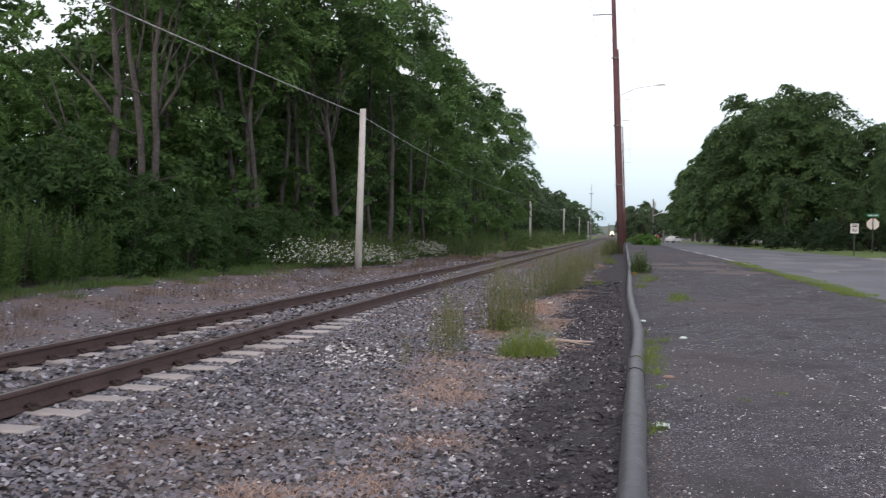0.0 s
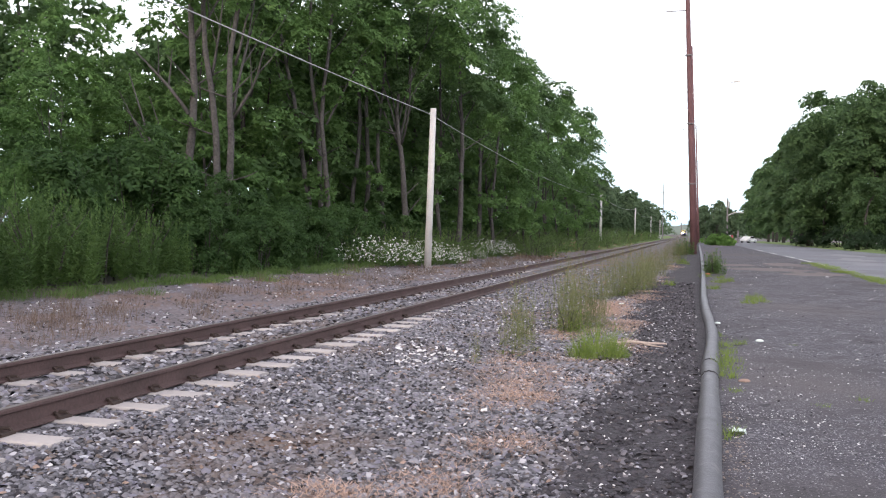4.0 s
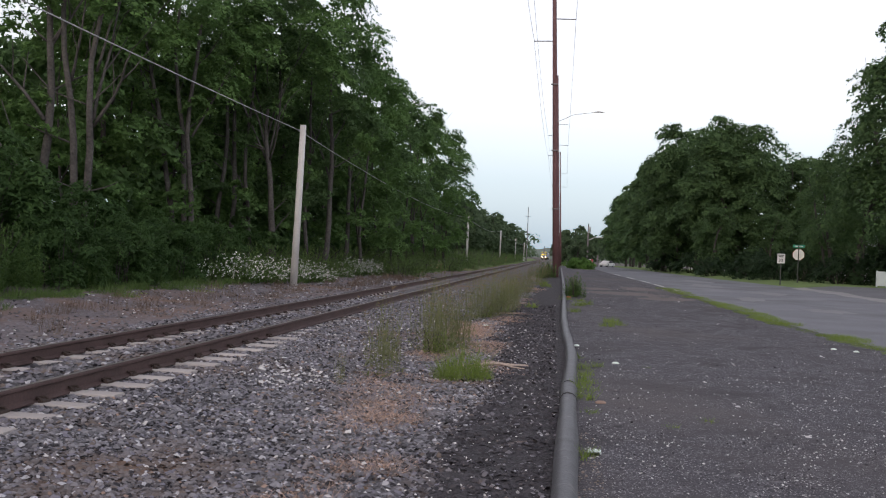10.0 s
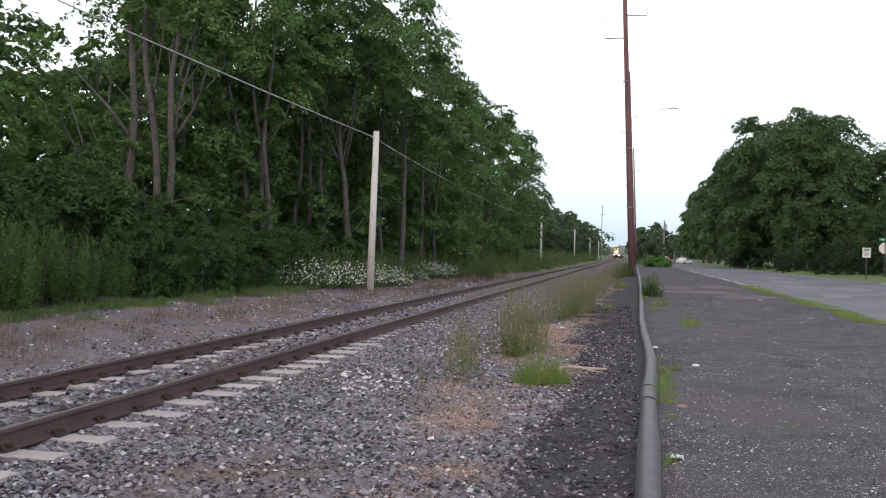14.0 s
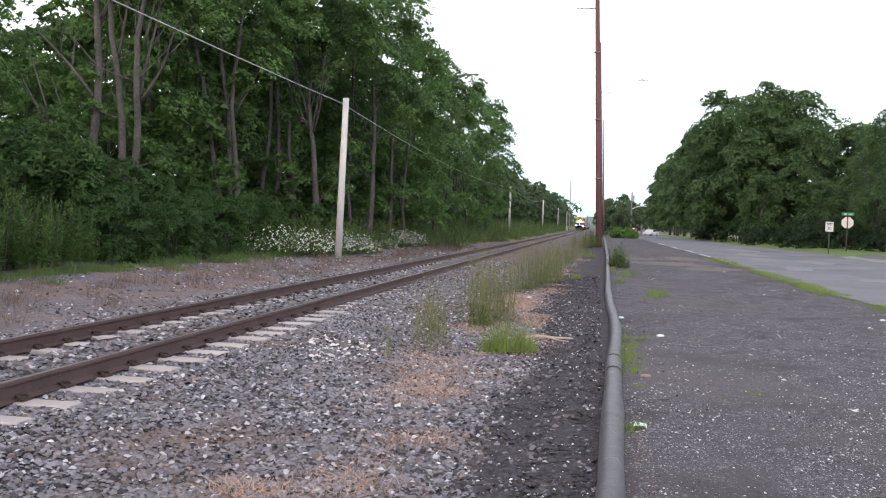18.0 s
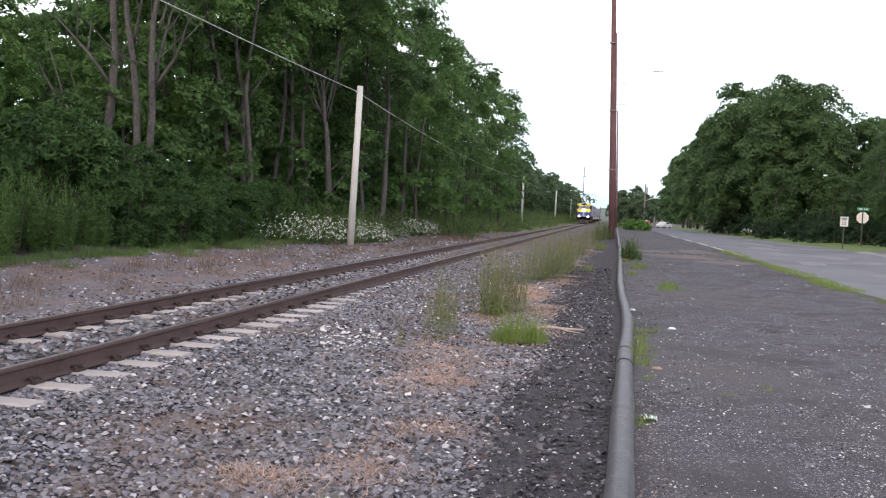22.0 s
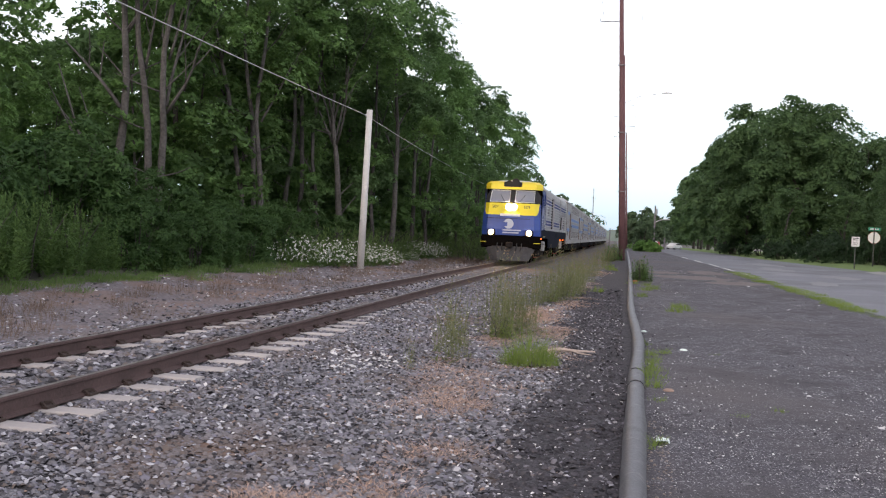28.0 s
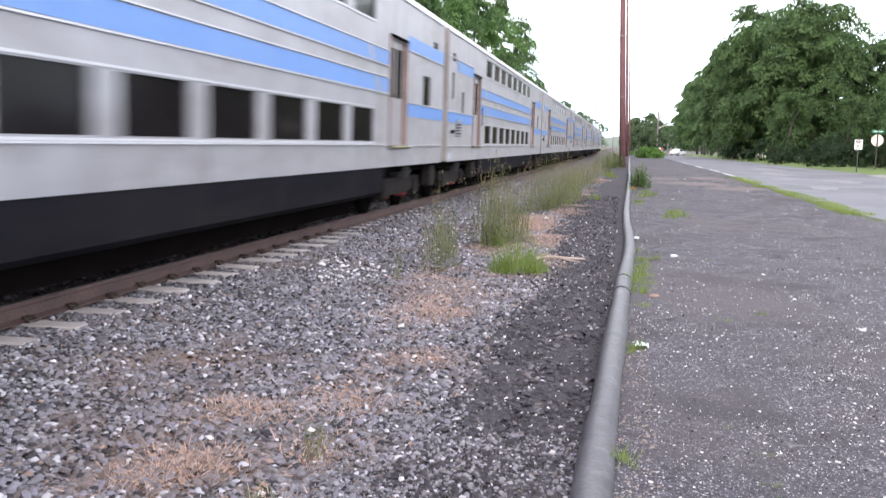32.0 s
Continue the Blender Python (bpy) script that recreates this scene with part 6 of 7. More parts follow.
def build_far_things():
    # white panel fence
    ob = thing("panel_fence", (20.0, 60.8, float(land(20.0, 60.8)) - 0.03), "white panel fence beside the side street", "fence", turn=4)
    for k in range(3):
        if k < 2:
            part("panel", Geo().box(k * 0.6 + 0.04, k * 0.6 + 0.56, -0.02, 0.02, 0.12, 1.02, 0.008), M["fence"], ob)
        part("post", Geo().box(k * 0.6 - 0.04, k * 0.6 + 0.04, -0.05, 0.05, 0, 1.06, 0.01), M["fence"], ob)
    # house behind the trees
    hx, hy = 34.5, 92.0
    ob = thing("house", (hx, hy, float(land(hx, hy)) - 0.05), "grey sided house half hidden behind trees", "house", turn=12)
    part("wall", Geo().add([(-4, 0, 0), (4, 0, 0), (4, 8, 0), (-4, 8, 0), (-4, 0, 4.8), (4, 0, 4.8), (4, 8, 4.8), (-4, 8, 4.8), (-4, 4, 7.2), (4, 4, 7.2)],
         [(0, 1, 5, 4), (1, 2, 6, 9, 5), (2, 3, 7, 6), (3, 0, 4, 8, 7)]), M["siding"], ob, "pale grey clapboard walls")
    part("roof", Geo().add([(-4.4, -0.5, 4.55), (4.4, -0.5, 4.55), (4.4, 4, 7.35), (-4.4, 4, 7.35), (4.4, 8.5, 4.55), (-4.4, 8.5, 4.55), (-4.4, -0.5, 4.4), (4.4, -0.5, 4.4), (4.4, 4, 7.2), (-4.4, 4, 7.2), (4.4, 8.5, 4.4), (-4.4, 8.5, 4.4)],
         [(0, 1, 2, 3), (3, 2, 4, 5), (7, 6, 9, 8), (8, 9, 11, 10), (0, 6, 7, 1), (5, 4, 10, 11)]), M["shingle"], ob, "grey shingle roof")
    for wx in (-2.6, -0.5, 1.6):
        for wz in (0.9, 3.2):
            w = part("window", Geo().box(wx, wx + 1.0, -0.06, 0.02, wz, wz + 1.3, 0.01), M["sign_white"], ob, "white framed window")
            part("pane", Geo().box(wx + 0.08, wx + 0.92, -0.075, -0.062, wz + 0.08, wz + 1.22), M["glass"], w)
    for x, y, mat, turn in ((11.9, 212.0, "car_white", 62), (5.6, 172.0, "car_white", 100), (6.3, 176.0, "car_red", 90)):
        ob = thing("parked_car", (x, y, float(land(x, y)) + 0.04), "white saloon car far down the road" if mat == "car_white" else "red car far down the road", "car", turn=turn)
        side = [(-2.2, 0.35), (-2.2, 0.75), (-2.0, 0.88), (-1.3, 0.95), (-0.75, 1.40), (0.6, 1.42), (1.2, 0.98), (2.05, 0.85), (2.2, 0.65), (2.2, 0.35)]
        part("body", Geo().loft([[(px, w, pz) for px, pz in side] for w in (-0.88, 0.88)]), M[mat], ob)
        for s in (-1, 1):
            part("side_window", Geo().loft([[(px, s * (0.883 + d), pz) for px, pz in ((-1.15, 1.0), (-0.7, 1.34), (0.55, 1.36), (1.0, 1.0))] for d in (0, 0.006)]), M["glass"], ob)
            for wx in (-1.35, 1.35):
                w = part("wheel", Geo().tube([(wx, s * 0.72, 0.32), (wx, s * 0.90, 0.32)], 0.32, 14), M["tyre"], ob)
                part("rim", Geo().tube([(wx, s * 0.90, 0.32), (wx, s * 0.912, 0.32)], 0.19, 10), M["metal"], w)
        part("windscreen", Geo().add([(1.17, -0.75, 1.01), (1.17, 0.75, 1.01), (0.64, 0.68, 1.40), (0.64, -0.68, 1.40), (1.2, -0.75, 1.02), (1.2, 0.75, 1.02), (0.66, 0.68, 1.42), (0.66, -0.68, 1.42)],
             [(0, 1, 2, 3), (4, 7, 6, 5), (0, 4, 5, 1), (1, 5, 6, 2), (2, 6, 7, 3), (3, 7, 4, 0)]), M["glass"], ob)
    # litter near the pipe
    r = np.random.default_rng(7)
    g = Geo()
    n = 7
    v = [(0.05 * i / n * 2.6 - 0.06, 0.035 * j - 0.05, 0.012 + 0.022 * r.random() + 0.016 * (i % 2)) for i in range(n) for j in range(4)]
    f = [(i * 4 + j, (i + 1) * 4 + j, (i + 1) * 4 + j + 1, i * 4 + j + 1) for i in range(n - 1) for j in range(3)]
    g.add(v, f)
    g.add([(p[0], p[1], p[2] - 0.006) for p in v], [q[::-1] for q in f])
    single("paper_scrap", g, M["paper"], (0.43, 8.06, 0.025), "crumpled white scrap of paper on the asphalt", "litter")
    wood = Geo().tube([(-0.36, -0.10, 0.02), (-0.1, 0.02, 0.05), (0.16, 0.0, 0.04), (0.42, 0.14, 0.03)], [0.022, 0.024, 0.02, 0.012], 7)
    wood.tube([(0.05, 0.01, 0.045), (0.2, -0.16, 0.03), (0.38, -0.2, 0.02)], [0.014, 0.011, 0.006], 6)
    single("fallen_branch", wood, M["bleached"], (-0.72, 13.9, float(land(-0.72, 13.9)) + 0.01), "bleached broken branch lying on the gravel", "branch")
    for x, y, m in ((0.50, 17.7, "paper"), (1.05, 15.1, "paper"), (0.62, 10.9, "rust_stone"), (6.1, 19.6, "paper"), (5.75, 19.9, "paper"), (0.62, 35.0, "litter"), (-1.45, 21.2, "paper")):
        rr = random.Random(int(x * 100 + y))
        pts = [(0.075 * math.cos(a) * (0.6 + 0.5 * rr.random()), 0.05 * math.sin(a) * (0.6 + 0.5 * rr.random())) for a in [k * math.pi / 4 for k in range(8)]]
        k = 1.0 if y < 30 else 1.5
        g = Geo().loft([[(px * s * k, py * s * k, z * k) for px, py in pts] for s, z in ((1, 0), (1.05, 0.012), (0.6, 0.03))])
        single("litter_scrap", g, M[m], (x, y, float(land(x, y)) + 0.024), "small scrap of litter on the asphalt", "litter", "litter scraps")


build_poles()
build_signs()
build_far_things()


# ---- the train: lengths run back from the nose, heights up from the rail ----
def walled(y0, y1, z0, z1, x, holes, depth=0.05):
    """A side wall at x with real openings (y0, y1, z0, z1) and their reveals; it faces outwards."""
    g, s = Geo(), 1 if x > 0 else -1
    ys = sorted({y0, y1, *[h[0] for h in holes], *[h[1] for h in holes]})
    zs = sorted({z0, z1, *[h[2] for h in holes], *[h[3] for h in holes]})
    for a, b in zip(ys, ys[1:]):
        for c, d in zip(zs, zs[1:]):
            if not any(h[0] <= a and b <= h[1] and h[2] <= c and d <= h[3] for h in holes):
                g.add([(x, a, c), (x, b, c), (x, b, d), (x, a, d)], [(0, 1, 2, 3)[::s]])
    i = x - s * depth
    for a, b, c, d in holes:
        g.add([(x, a, c), (x, b, c), (x, b, d), (x, a, d), (i, a, c), (i, b, c), (i, b, d), (i, a, d)], [(0, 4, 5, 1), (1, 5, 6, 2), (2, 6, 7, 3), (3, 7, 4, 0)])
    seen = {}
    for p in g.v:
        seen.setdefault(tuple(round(c, 4) for c in p), len(seen))
    welded = Geo()
    welded.v = list(seen)
    welded.f = [tuple(seen[tuple(round(c, 4) for c in g.v[i])] for i in f) for f in g.f]
    return welded


def shell_profile(wall, top):
    return [(-wall, top - 0.44), (-wall + 0.06, top - 0.28), (-wall + 0.28, top - 0.14), (-0.75, top - 0.035), (0, top), (0.75, top - 0.035), (wall - 0.28, top - 0.14), (wall - 0.06, top - 0.28), (wall, top - 0.44)]


def bogie(parent, y, wheel=0.46, base=2.6, mat="underframe"):
    b = part("bogie", Geo().box(-0.95, 0.95, y - 0.5, y + 0.5, 0.42, 0.72, 0.03), M[mat], parent, "grimy steel wheel truck")
    for s in (-1, 1):
        part("side_beam", Geo().loft([[(s * (1.02 + d), y + py, pz) for py, pz in ((-1.75, 0.50), (-1.1, 0.42), (-0.6, 0.34), (0.6, 0.34), (1.1, 0.42), (1.75, 0.50), (1.7, 0.68), (0.7, 0.66), (-0.7, 0.66), (-1.7, 0.68))] for d in (0, 0.14)]), M["grime"], b)
        part("air_spring", Geo().tube([(s * 1.05, y, 0.66), (s * 1.05, y, 0.80), (s * 1.05, y, 0.95)], [0.26, 0.32, 0.26], 14), M["rubber"], b)
        for e in (-base / 2, base / 2):
            w = part("wheel", Geo().tube([(s * 0.68, y + e, wheel), (s * 0.70, y + e, wheel), (s * 0.82, y + e, wheel)], [wheel + 0.025, wheel, wheel], 24), M["underframe"], b, "worn steel wheel")
            part("axle_box", Geo().box(s * 1.10 - 0.12, s * 1.10 + 0.12, y + e - 0.19, y + e + 0.19, wheel - 0.17, wheel + 0.17, 0.03), M["grime"], w)
            part("brake", Geo().box(s * 1.0 - 0.1, s * 1.0 + 0.1, y + e * 0.55 - 0.1, y + e * 0.55 + 0.1, 0.26, 0.44, 0.02), M["brake_red"], b, "red brake block")
    for e in (-base / 2, base / 2):
        part("axle", Geo().tube([(-0.7, y + e, wheel), (0.7, y + e, wheel)], 0.085, 10), M["underframe"], b)
    return b


def coach():
    car = thing("passenger_coach", label="silver double-deck passenger coach with light blue stripes", category="train coach", group="train")
    y0, y1 = 0.32, 25.33
    lower = [(6.36 + 1.68 * k, 6.36 + 1.68 * k + 1.27, 1.39, 1.92) for k in range(8)]
    upper = [(6.36 + 1.68 * k, 6.36 + 1.68 * k + 1.27, 3.38, 3.85) for k in range(8)]
    doors = [(4.05, 5.25, 1.34, 3.22), (20.45, 21.65, 1.34, 3.22)]
    small = [(0.85, 1.22, 3.34, 3.54), (0.82, 1.12, 2.44, 3.08), (2.22, 2.60, 2.16, 2.68), (23.2, 23.95, 2.14, 2.76), (24.2, 24.6, 3.34, 3.54)]
    for s in (-1, 1):
        wall = part("side_wall", walled(y0, y1, 0.94, 3.98, s * 1.5, lower + upper + doors + small), M["silver"], car, "brushed silver metal side wall")
        for a, b, c, d in lower + upper + small:
            part("window_pane", Geo().box(min(s * 1.455, s * 1.47), max(s * 1.455, s * 1.47), a - 0.02, b + 0.02, c - 0.02, d + 0.02), M["glass"], wall)
        for a, b, c, d in doors:
            leaf = part("door", Geo().box(min(s * 1.40, s * 1.44), max(s * 1.40, s * 1.44), a - 0.03, b + 0.03, c - 0.02, d + 0.03), M["silver"], car, "recessed silver sliding door with dark panes")
            for q in (a + 0.12, (a + b) / 2 + 0.06):
                part("door_pane", Geo().box(min(s * 1.43, s * 1.445), max(s * 1.43, s * 1.445), q, q + 0.40, c + 0.85, d - 0.15), M["glass"], leaf)
            part("step", Geo().box(min(s * 1.46, s * 1.56), max(s * 1.46, s * 1.56), a - 0.1, b + 0.2, 1.27, 1.32, 0.01), M["grime"], car, "dark step edge below the door")
            for q in (a - 0.03, b + 0.03):
                part("door_jamb", Geo().box(min(s * 1.43, s * 1.517), max(s * 1.43, s * 1.517), q - 0.05, q + 0.05, c - 0.02, d + 0.02, 0.008), M["rust_tan"], car, "rusty tan upright beside the door")
            part("step_edge", Geo().box(min(s * 1.56, s * 1.575), max(s * 1.56, s * 1.575), a - 0.08, b + 0.18, 1.292, 1.310), M["step_yellow"], car, "yellow edge of the door step")
            part("door_hood", Geo().box(min(s * 1.50, s * 1.53), max(s * 1.50, s * 1.53), a - 0.05, b + 0.05, d + 0.01, d + 0.06), M["underframe"], car)
        for z0, z1, a, b in ((2.72, 2.95, 5.45, 20.3), (2.24, 2.48, 5.45, 20.3), (3.14, 3.40, 1.45, 3.95), (1.88, 2.12, 0.36, 3.95), (3.14, 3.40, 21.8, 25.28), (1.88, 2.12, 21.8, 25.28)):
            part("blue_stripe", Geo().box(min(s * 1.502, s * 1.508), max(s * 1.502, s * 1.508), a, b, z0, z1), M["stripe_sky"], car, "light blue painted stripe")
        for y, lean in ((6.55, -1), (19.35, -1)):
            for z0, z1 in ((2.72, 2.95), (2.24, 2.48)):
                at = lambda z: y + lean * (z - 2.6) * 0.85
                part("stripe_slash", Geo().loft([[(s * x, at(z0) - 0.11, z0), (s * x, at(z0) + 0.11, z0), (s * x, at(z1) + 0.11, z1), (s * x, at(z1) - 0.11, z1)] for x in (1.505, 1.511)]), M["silver"], car, "slanted silver break in the stripe")
        part("data_panel", Geo().box(min(s * 1.50, s * 1.504), max(s * 1.50, s * 1.504), 9.0, 9.32, 1.06, 1.22), M["tan_end"], car, "faded grey panel of small unreadable writing")
        part("label_plate", Geo().box(min(s * 1.50, s * 1.506), max(s * 1.50, s * 1.506), 0.5, 0.92, 1.0, 1.14), M["faded_mark"], car, "pale label plate")
        part("grab_rail", Geo().tube([(s * 1.55, 5.42, 1.9), (s * 1.56, 5.42, 2.15), (s * 1.55, 5.42, 2.4)], 0.016, 6), M["grime"], car, "dark grab rail beside the door")
        for z, a, b in ((2.965, 5.45, 20.3), (2.70, 5.45, 20.3), (2.50, 5.45, 20.3), (2.22, 5.45, 20.3), (1.325, 0.4, 3.9), (1.335, 5.5, 20.2), (1.325, 21.9, 25.2), (3.42, 0.4, 3.9), (2.14, 0.4, 3.9), (3.12, 21.9, 25.2), (2.14, 21.9, 25.2), (3.99, 0.36, 25.28)):
            part("trim_bar", Geo().box(min(s * 1.50, s * 1.525), max(s * 1.50, s * 1.525), a, b, z - 0.009, z + 0.009), M["bar"], car, "bright raised metal bead")
        for a, b in ((6.30, 19.4),):
            for z in (1.36, 1.95, 3.35, 3.88):
                part("window_trim", Geo().box(min(s * 1.50, s * 1.512), max(s * 1.50, s * 1.512), a, b, z - 0.012, z + 0.012), M["bar"], car)
        vent = part("louvre", Geo().box(min(s * 1.50, s * 1.506), max(s * 1.50, s * 1.506), 1.45, 2.20, 1.55, 2.0), M["grime"], car, "louvred grille")
        for k in range(6):
            part("slat", Geo().box(min(s * 1.505, s * 1.53), max(s * 1.505, s * 1.53), 1.45, 2.20, 1.57 + 0.072 * k, 1.605 + 0.072 * k), M["silver"], vent)
        part("marker", Geo().box(min(s * 1.50, s * 1.52), max(s * 1.50, s * 1.52), 0.75, 1.2, 1.62, 1.70), M["underframe"], car, "small dark fitting")
        part("dark_skirt", Geo().loft([[(s * x, y, z) for x, z in ((1.49, 0.955), (1.44, 0.50), (1.30, 0.42), (1.30, 0.955))] for y in (5.5, 20.2)]), M["skirt_dark"], car, "dark grey lower skirt")
        part("end_post", Geo().box(min(s * 1.34, s * 1.495), max(s * 1.34, s * 1.495), 0.24, 0.34, 0.95, 4.05, 0.02), M["tan_end"], car, "tan corner post at the coach end")
        part("end_post", Geo().box(min(s * 1.34, s * 1.495), max(s * 1.34, s * 1.495), 25.31, 25.41, 0.95, 4.05, 0.02), M["tan_end"], car, "tan corner post at the coach end")
    prof = shell_profile(1.5, 4.42)
    part("roof", Geo().loft([[(x, y, z) for x, z in prof] for y in (y0, 8, 16, y1)]), M["silver_roof"], car, "pale rounded metal roof", smooth=True)
    # no interior is modelled; a black block gives the darkness inside
    core = part("inner_core", Geo().box(-1.39, 1.39, y0 + 0.02, y1 - 0.02, 0.96, 4.0), M["underframe"], car, "solid black core standing in for the unlit interior")
    for y in (y0, y1):
        part("end_wall", Geo().box(-1.36, 1.36, y - 0.03, y + 0.03, 0.95, 4.1), M["silver"], car)
        e = -1 if y < 1 else 1
        part("gangway", Geo().box(-0.5, 0.5, min(y, y + e * 0.31), max(y, y + e * 0.31), 1.2, 3.4, 0.05), M["rubber"], car, "black folding gangway")
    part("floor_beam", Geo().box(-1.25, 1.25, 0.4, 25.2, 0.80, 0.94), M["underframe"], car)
    # underfloor equipment as one block, its black standing in for the shade there
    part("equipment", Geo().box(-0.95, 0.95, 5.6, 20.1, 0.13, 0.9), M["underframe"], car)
    for a in (7.2, 12.6, 18.0):
        part("roof_vent", Geo().box(-0.9, 0.9, a - 0.9, a + 0.9, 4.36, 4.47, 0.03), M["silver_roof"], car)
    for y in (2.9, 22.75):
        bogie(car, y)
        for s in (-1, 1):
            part("equipment_box", Geo().box(min(s * 1.18, s * 1.40), max(s * 1.18, s * 1.40), y + 1.85, y + 2.35, 0.42, 0.88, 0.03), M["grime"], car)
    return car


def locomotive():
    lo = thing("locomotive", label="blue and yellow diesel passenger locomotive with silver ribbed sides", category="locomotive", group="train")
    # nose: rows of half-width, setback and height, bottom to top
    def ring(z, half, y, corner, depth):
        return [(-half, y + depth, z), (-half, y + corner, z), (-half + 0.28, y, z), (half - 0.28, y, z), (half, y + corner, z), (half, y + depth, z)]

    nose = Geo().loft([ring(1.40, 1.46, 0.02, 0.30, 1.0), ring(1.70, 1.47, 0.0, 0.30, 1.0), ring(2.42, 1.44, 0.04, 0.32, 1.0), ring(3.02, 1.40, 0.30, 0.34, 0.8)])
    part("nose", nose, M["nose_blue"], lo, "glossy blue front end")
    # the band lies on the front and runs out on the corners with a slanted end
    front = []
    for z, half, y, corner, reach in ((2.42, 1.44, 0.04, 0.32, 0.30), (2.55, 1.431, 0.096, 0.324, 0.62), (3.02, 1.40, 0.30, 0.34, 0.86)):
        front.append([(e * (half - 0.28 + 0.28 * k), y + corner * k, z) for e, k in ((-1, reach), (-1, 0), (1, 0), (1, reach))])
    band = Geo()
    for d in (0.004, 0.012):
        band.add([(x * (1 + d / 2), y - d, z) for r in front for x, y, z in r], [(a * 4 + b, a * 4 + b + 1, a * 4 + b + 5, a * 4 + b + 4) for a in range(2) for b in range(3)])
    rim = [0, 1, 2, 3, 7, 11, 10, 9, 8, 4]
    band.f += [(rim[a], rim[(a + 1) % 10], rim[(a + 1) % 10] + 12, rim[a] + 12) for a in range(10)]
    part("yellow_band", band, M["nose_yellow"], lo, "yellow band below the windscreen")
    visor = Geo().loft([ring(3.02, 1.39, 0.31, 0.34, 0.8), ring(3.72, 1.36, 0.86, 0.30, 0.5), ring(3.75, 1.36, 0.86, 0.30, 0.5)])
    part("cab_front", visor, M["rubber"], lo, "black windscreen surround")
    brow = Geo().loft([ring(3.74, 1.45, 0.70, 0.34, 0.75), ring(4.02, 1.42, 0.74, 0.34, 0.75), ring(4.14, 1.25, 0.92, 0.30, 0.75)])
    part("roof_brow", brow, M["nose_yellow"], lo, "yellow roof brow over the cab")
    for s in (-1, 1):
        a, b = (0.14, 1.12)
        zl, zh = 3.06, 3.66
        yl, yh = 0.318, 0.79
        xs = sorted((s * a, s * b))
        v = [(xs[0], yl, zl), (xs[1], yl, zl), (xs[1] - (0.03 if s > 0 else 0), yh, zh), (xs[0] + (0.03 if s < 0 else 0), yh, zh)]
        g = Geo().add(v + [(x, y - 0.022, z + 0.016) for x, y, z in v], [(0, 3, 2, 1), (4, 5, 6, 7), (0, 1, 5, 4), (1, 2, 6, 5), (2, 3, 7, 6), (3, 0, 4, 7)])
        part("windscreen", g, M["screen_glass"], lo, "windscreen pane with its reflection put into the pale colour")
        edge = [(x, y - 0.024, z + 0.017) for x, y, z in v]
        part("pane_frame", Geo().tube(edge + edge[:1], 0.018, 6), M["silver_roof"], lo, "pale frame round the windscreen pane")
        part("wiper", Geo().tube([(s * 0.35, 0.29, 3.05), (s * 0.62, 0.55, 3.45)], 0.014, 5), M["rubber"], lo)
        d = part("ditch_light", Geo().box(s * 0.95 - 0.20, s * 0.95 + 0.20, -0.10, 0.06, 1.38, 1.66, 0.03), M["underframe"], lo, "low headlight in a dark box")
        part("lens", Geo().tube([(s * 0.95, -0.10, 1.53), (s * 0.95, -0.125, 1.53)], [0.125, 0.11], 16), M["beam_low"], d, "lit lamp")
        num = part("unit_number", lettering("509", 0.22), None, lo, "dark painted figures 509")
        num.matrix_basis = pose(s * 0.80 - 0.20, 0.168, 2.76, 66, 0, 0)
        part("corner_panel", Geo().box(min(s * 1.10, s * 1.48), max(s * 1.10, s * 1.48), 0.10, 1.15, 0.75, 1.40, 0.05), M["underframe"], lo, "dark corner below the cab")
        part("foot_step", Geo().box(min(s * 1.2, s * 1.5), max(s * 1.2, s * 1.5), -0.02, 0.35, 1.03, 1.06), M["nose_yellow"], lo, "yellow step edge")
        part("side_lamp", Geo().box(min(s * 1.48, s * 1.51), max(s * 1.48, s * 1.51), 0.62, 0.80, 1.24, 1.33), M["amber"], lo, "lit amber side lamp")
    head = part("headlight", Geo().box(-0.34, 0.34, 0.08, 0.30, 2.66, 2.96, 0.04), M["nose_yellow"], lo, "twin headlight in the yellow band")
    for x in (-0.13, 0.13):
        part("lens", Geo().tube([(x, 0.09, 2.82), (x, 0.06, 2.82)], [0.15, 0.135], 16), M["beam"], head, "lit lamp")
    part("number_board", Geo().box(-0.55, 0.45, 0.02, 0.10, 2.36, 2.48), M["white_mark"], lo, "pale strip across the nose")
    part("seam", Geo().box(-1.2, 0.95, 0.0, 0.035, 2.23, 2.255), M["rubber"], lo, "dark panel seam")
    disc = [(0.25 * math.cos(a), 0.25 * math.sin(a)) for a in [k * math.pi / 12 for k in range(24)]]
    part("emblem", Geo().loft([[(-0.10 + x, y, 1.98 + z) for x, z in disc] for y in (0.02, -0.004)]), M["faded_mark"], lo, "pale round emblem")
    part("emblem_cut", Geo().box(-0.36, -0.16, -0.010, -0.0045, 1.86, 2.06), M["nose_blue"], lo)
    for z, w in ((1.66, 0.46), (1.535, 0.40)):
        part("name_bar", Geo().box(-0.38, -0.38 + 2 * w, -0.012, 0.03, z - 0.032, z + 0.032), M["faded_mark"], lo, "pale bar of lettering")
    part("horn_cluster", Geo().tube([(-0.22, 0.62, 4.02), (-0.22, 0.95, 4.10)], [0.17, 0.10], 10).tube([(0.12, 0.55, 4.10), (0.12, 0.95, 4.14)], [0.20, 0.10], 10).box(-0.5, 0.42, 0.66, 0.95, 3.86, 4.12, 0.05), M["rubber"], lo, "black horn and lamp cluster on the roof")
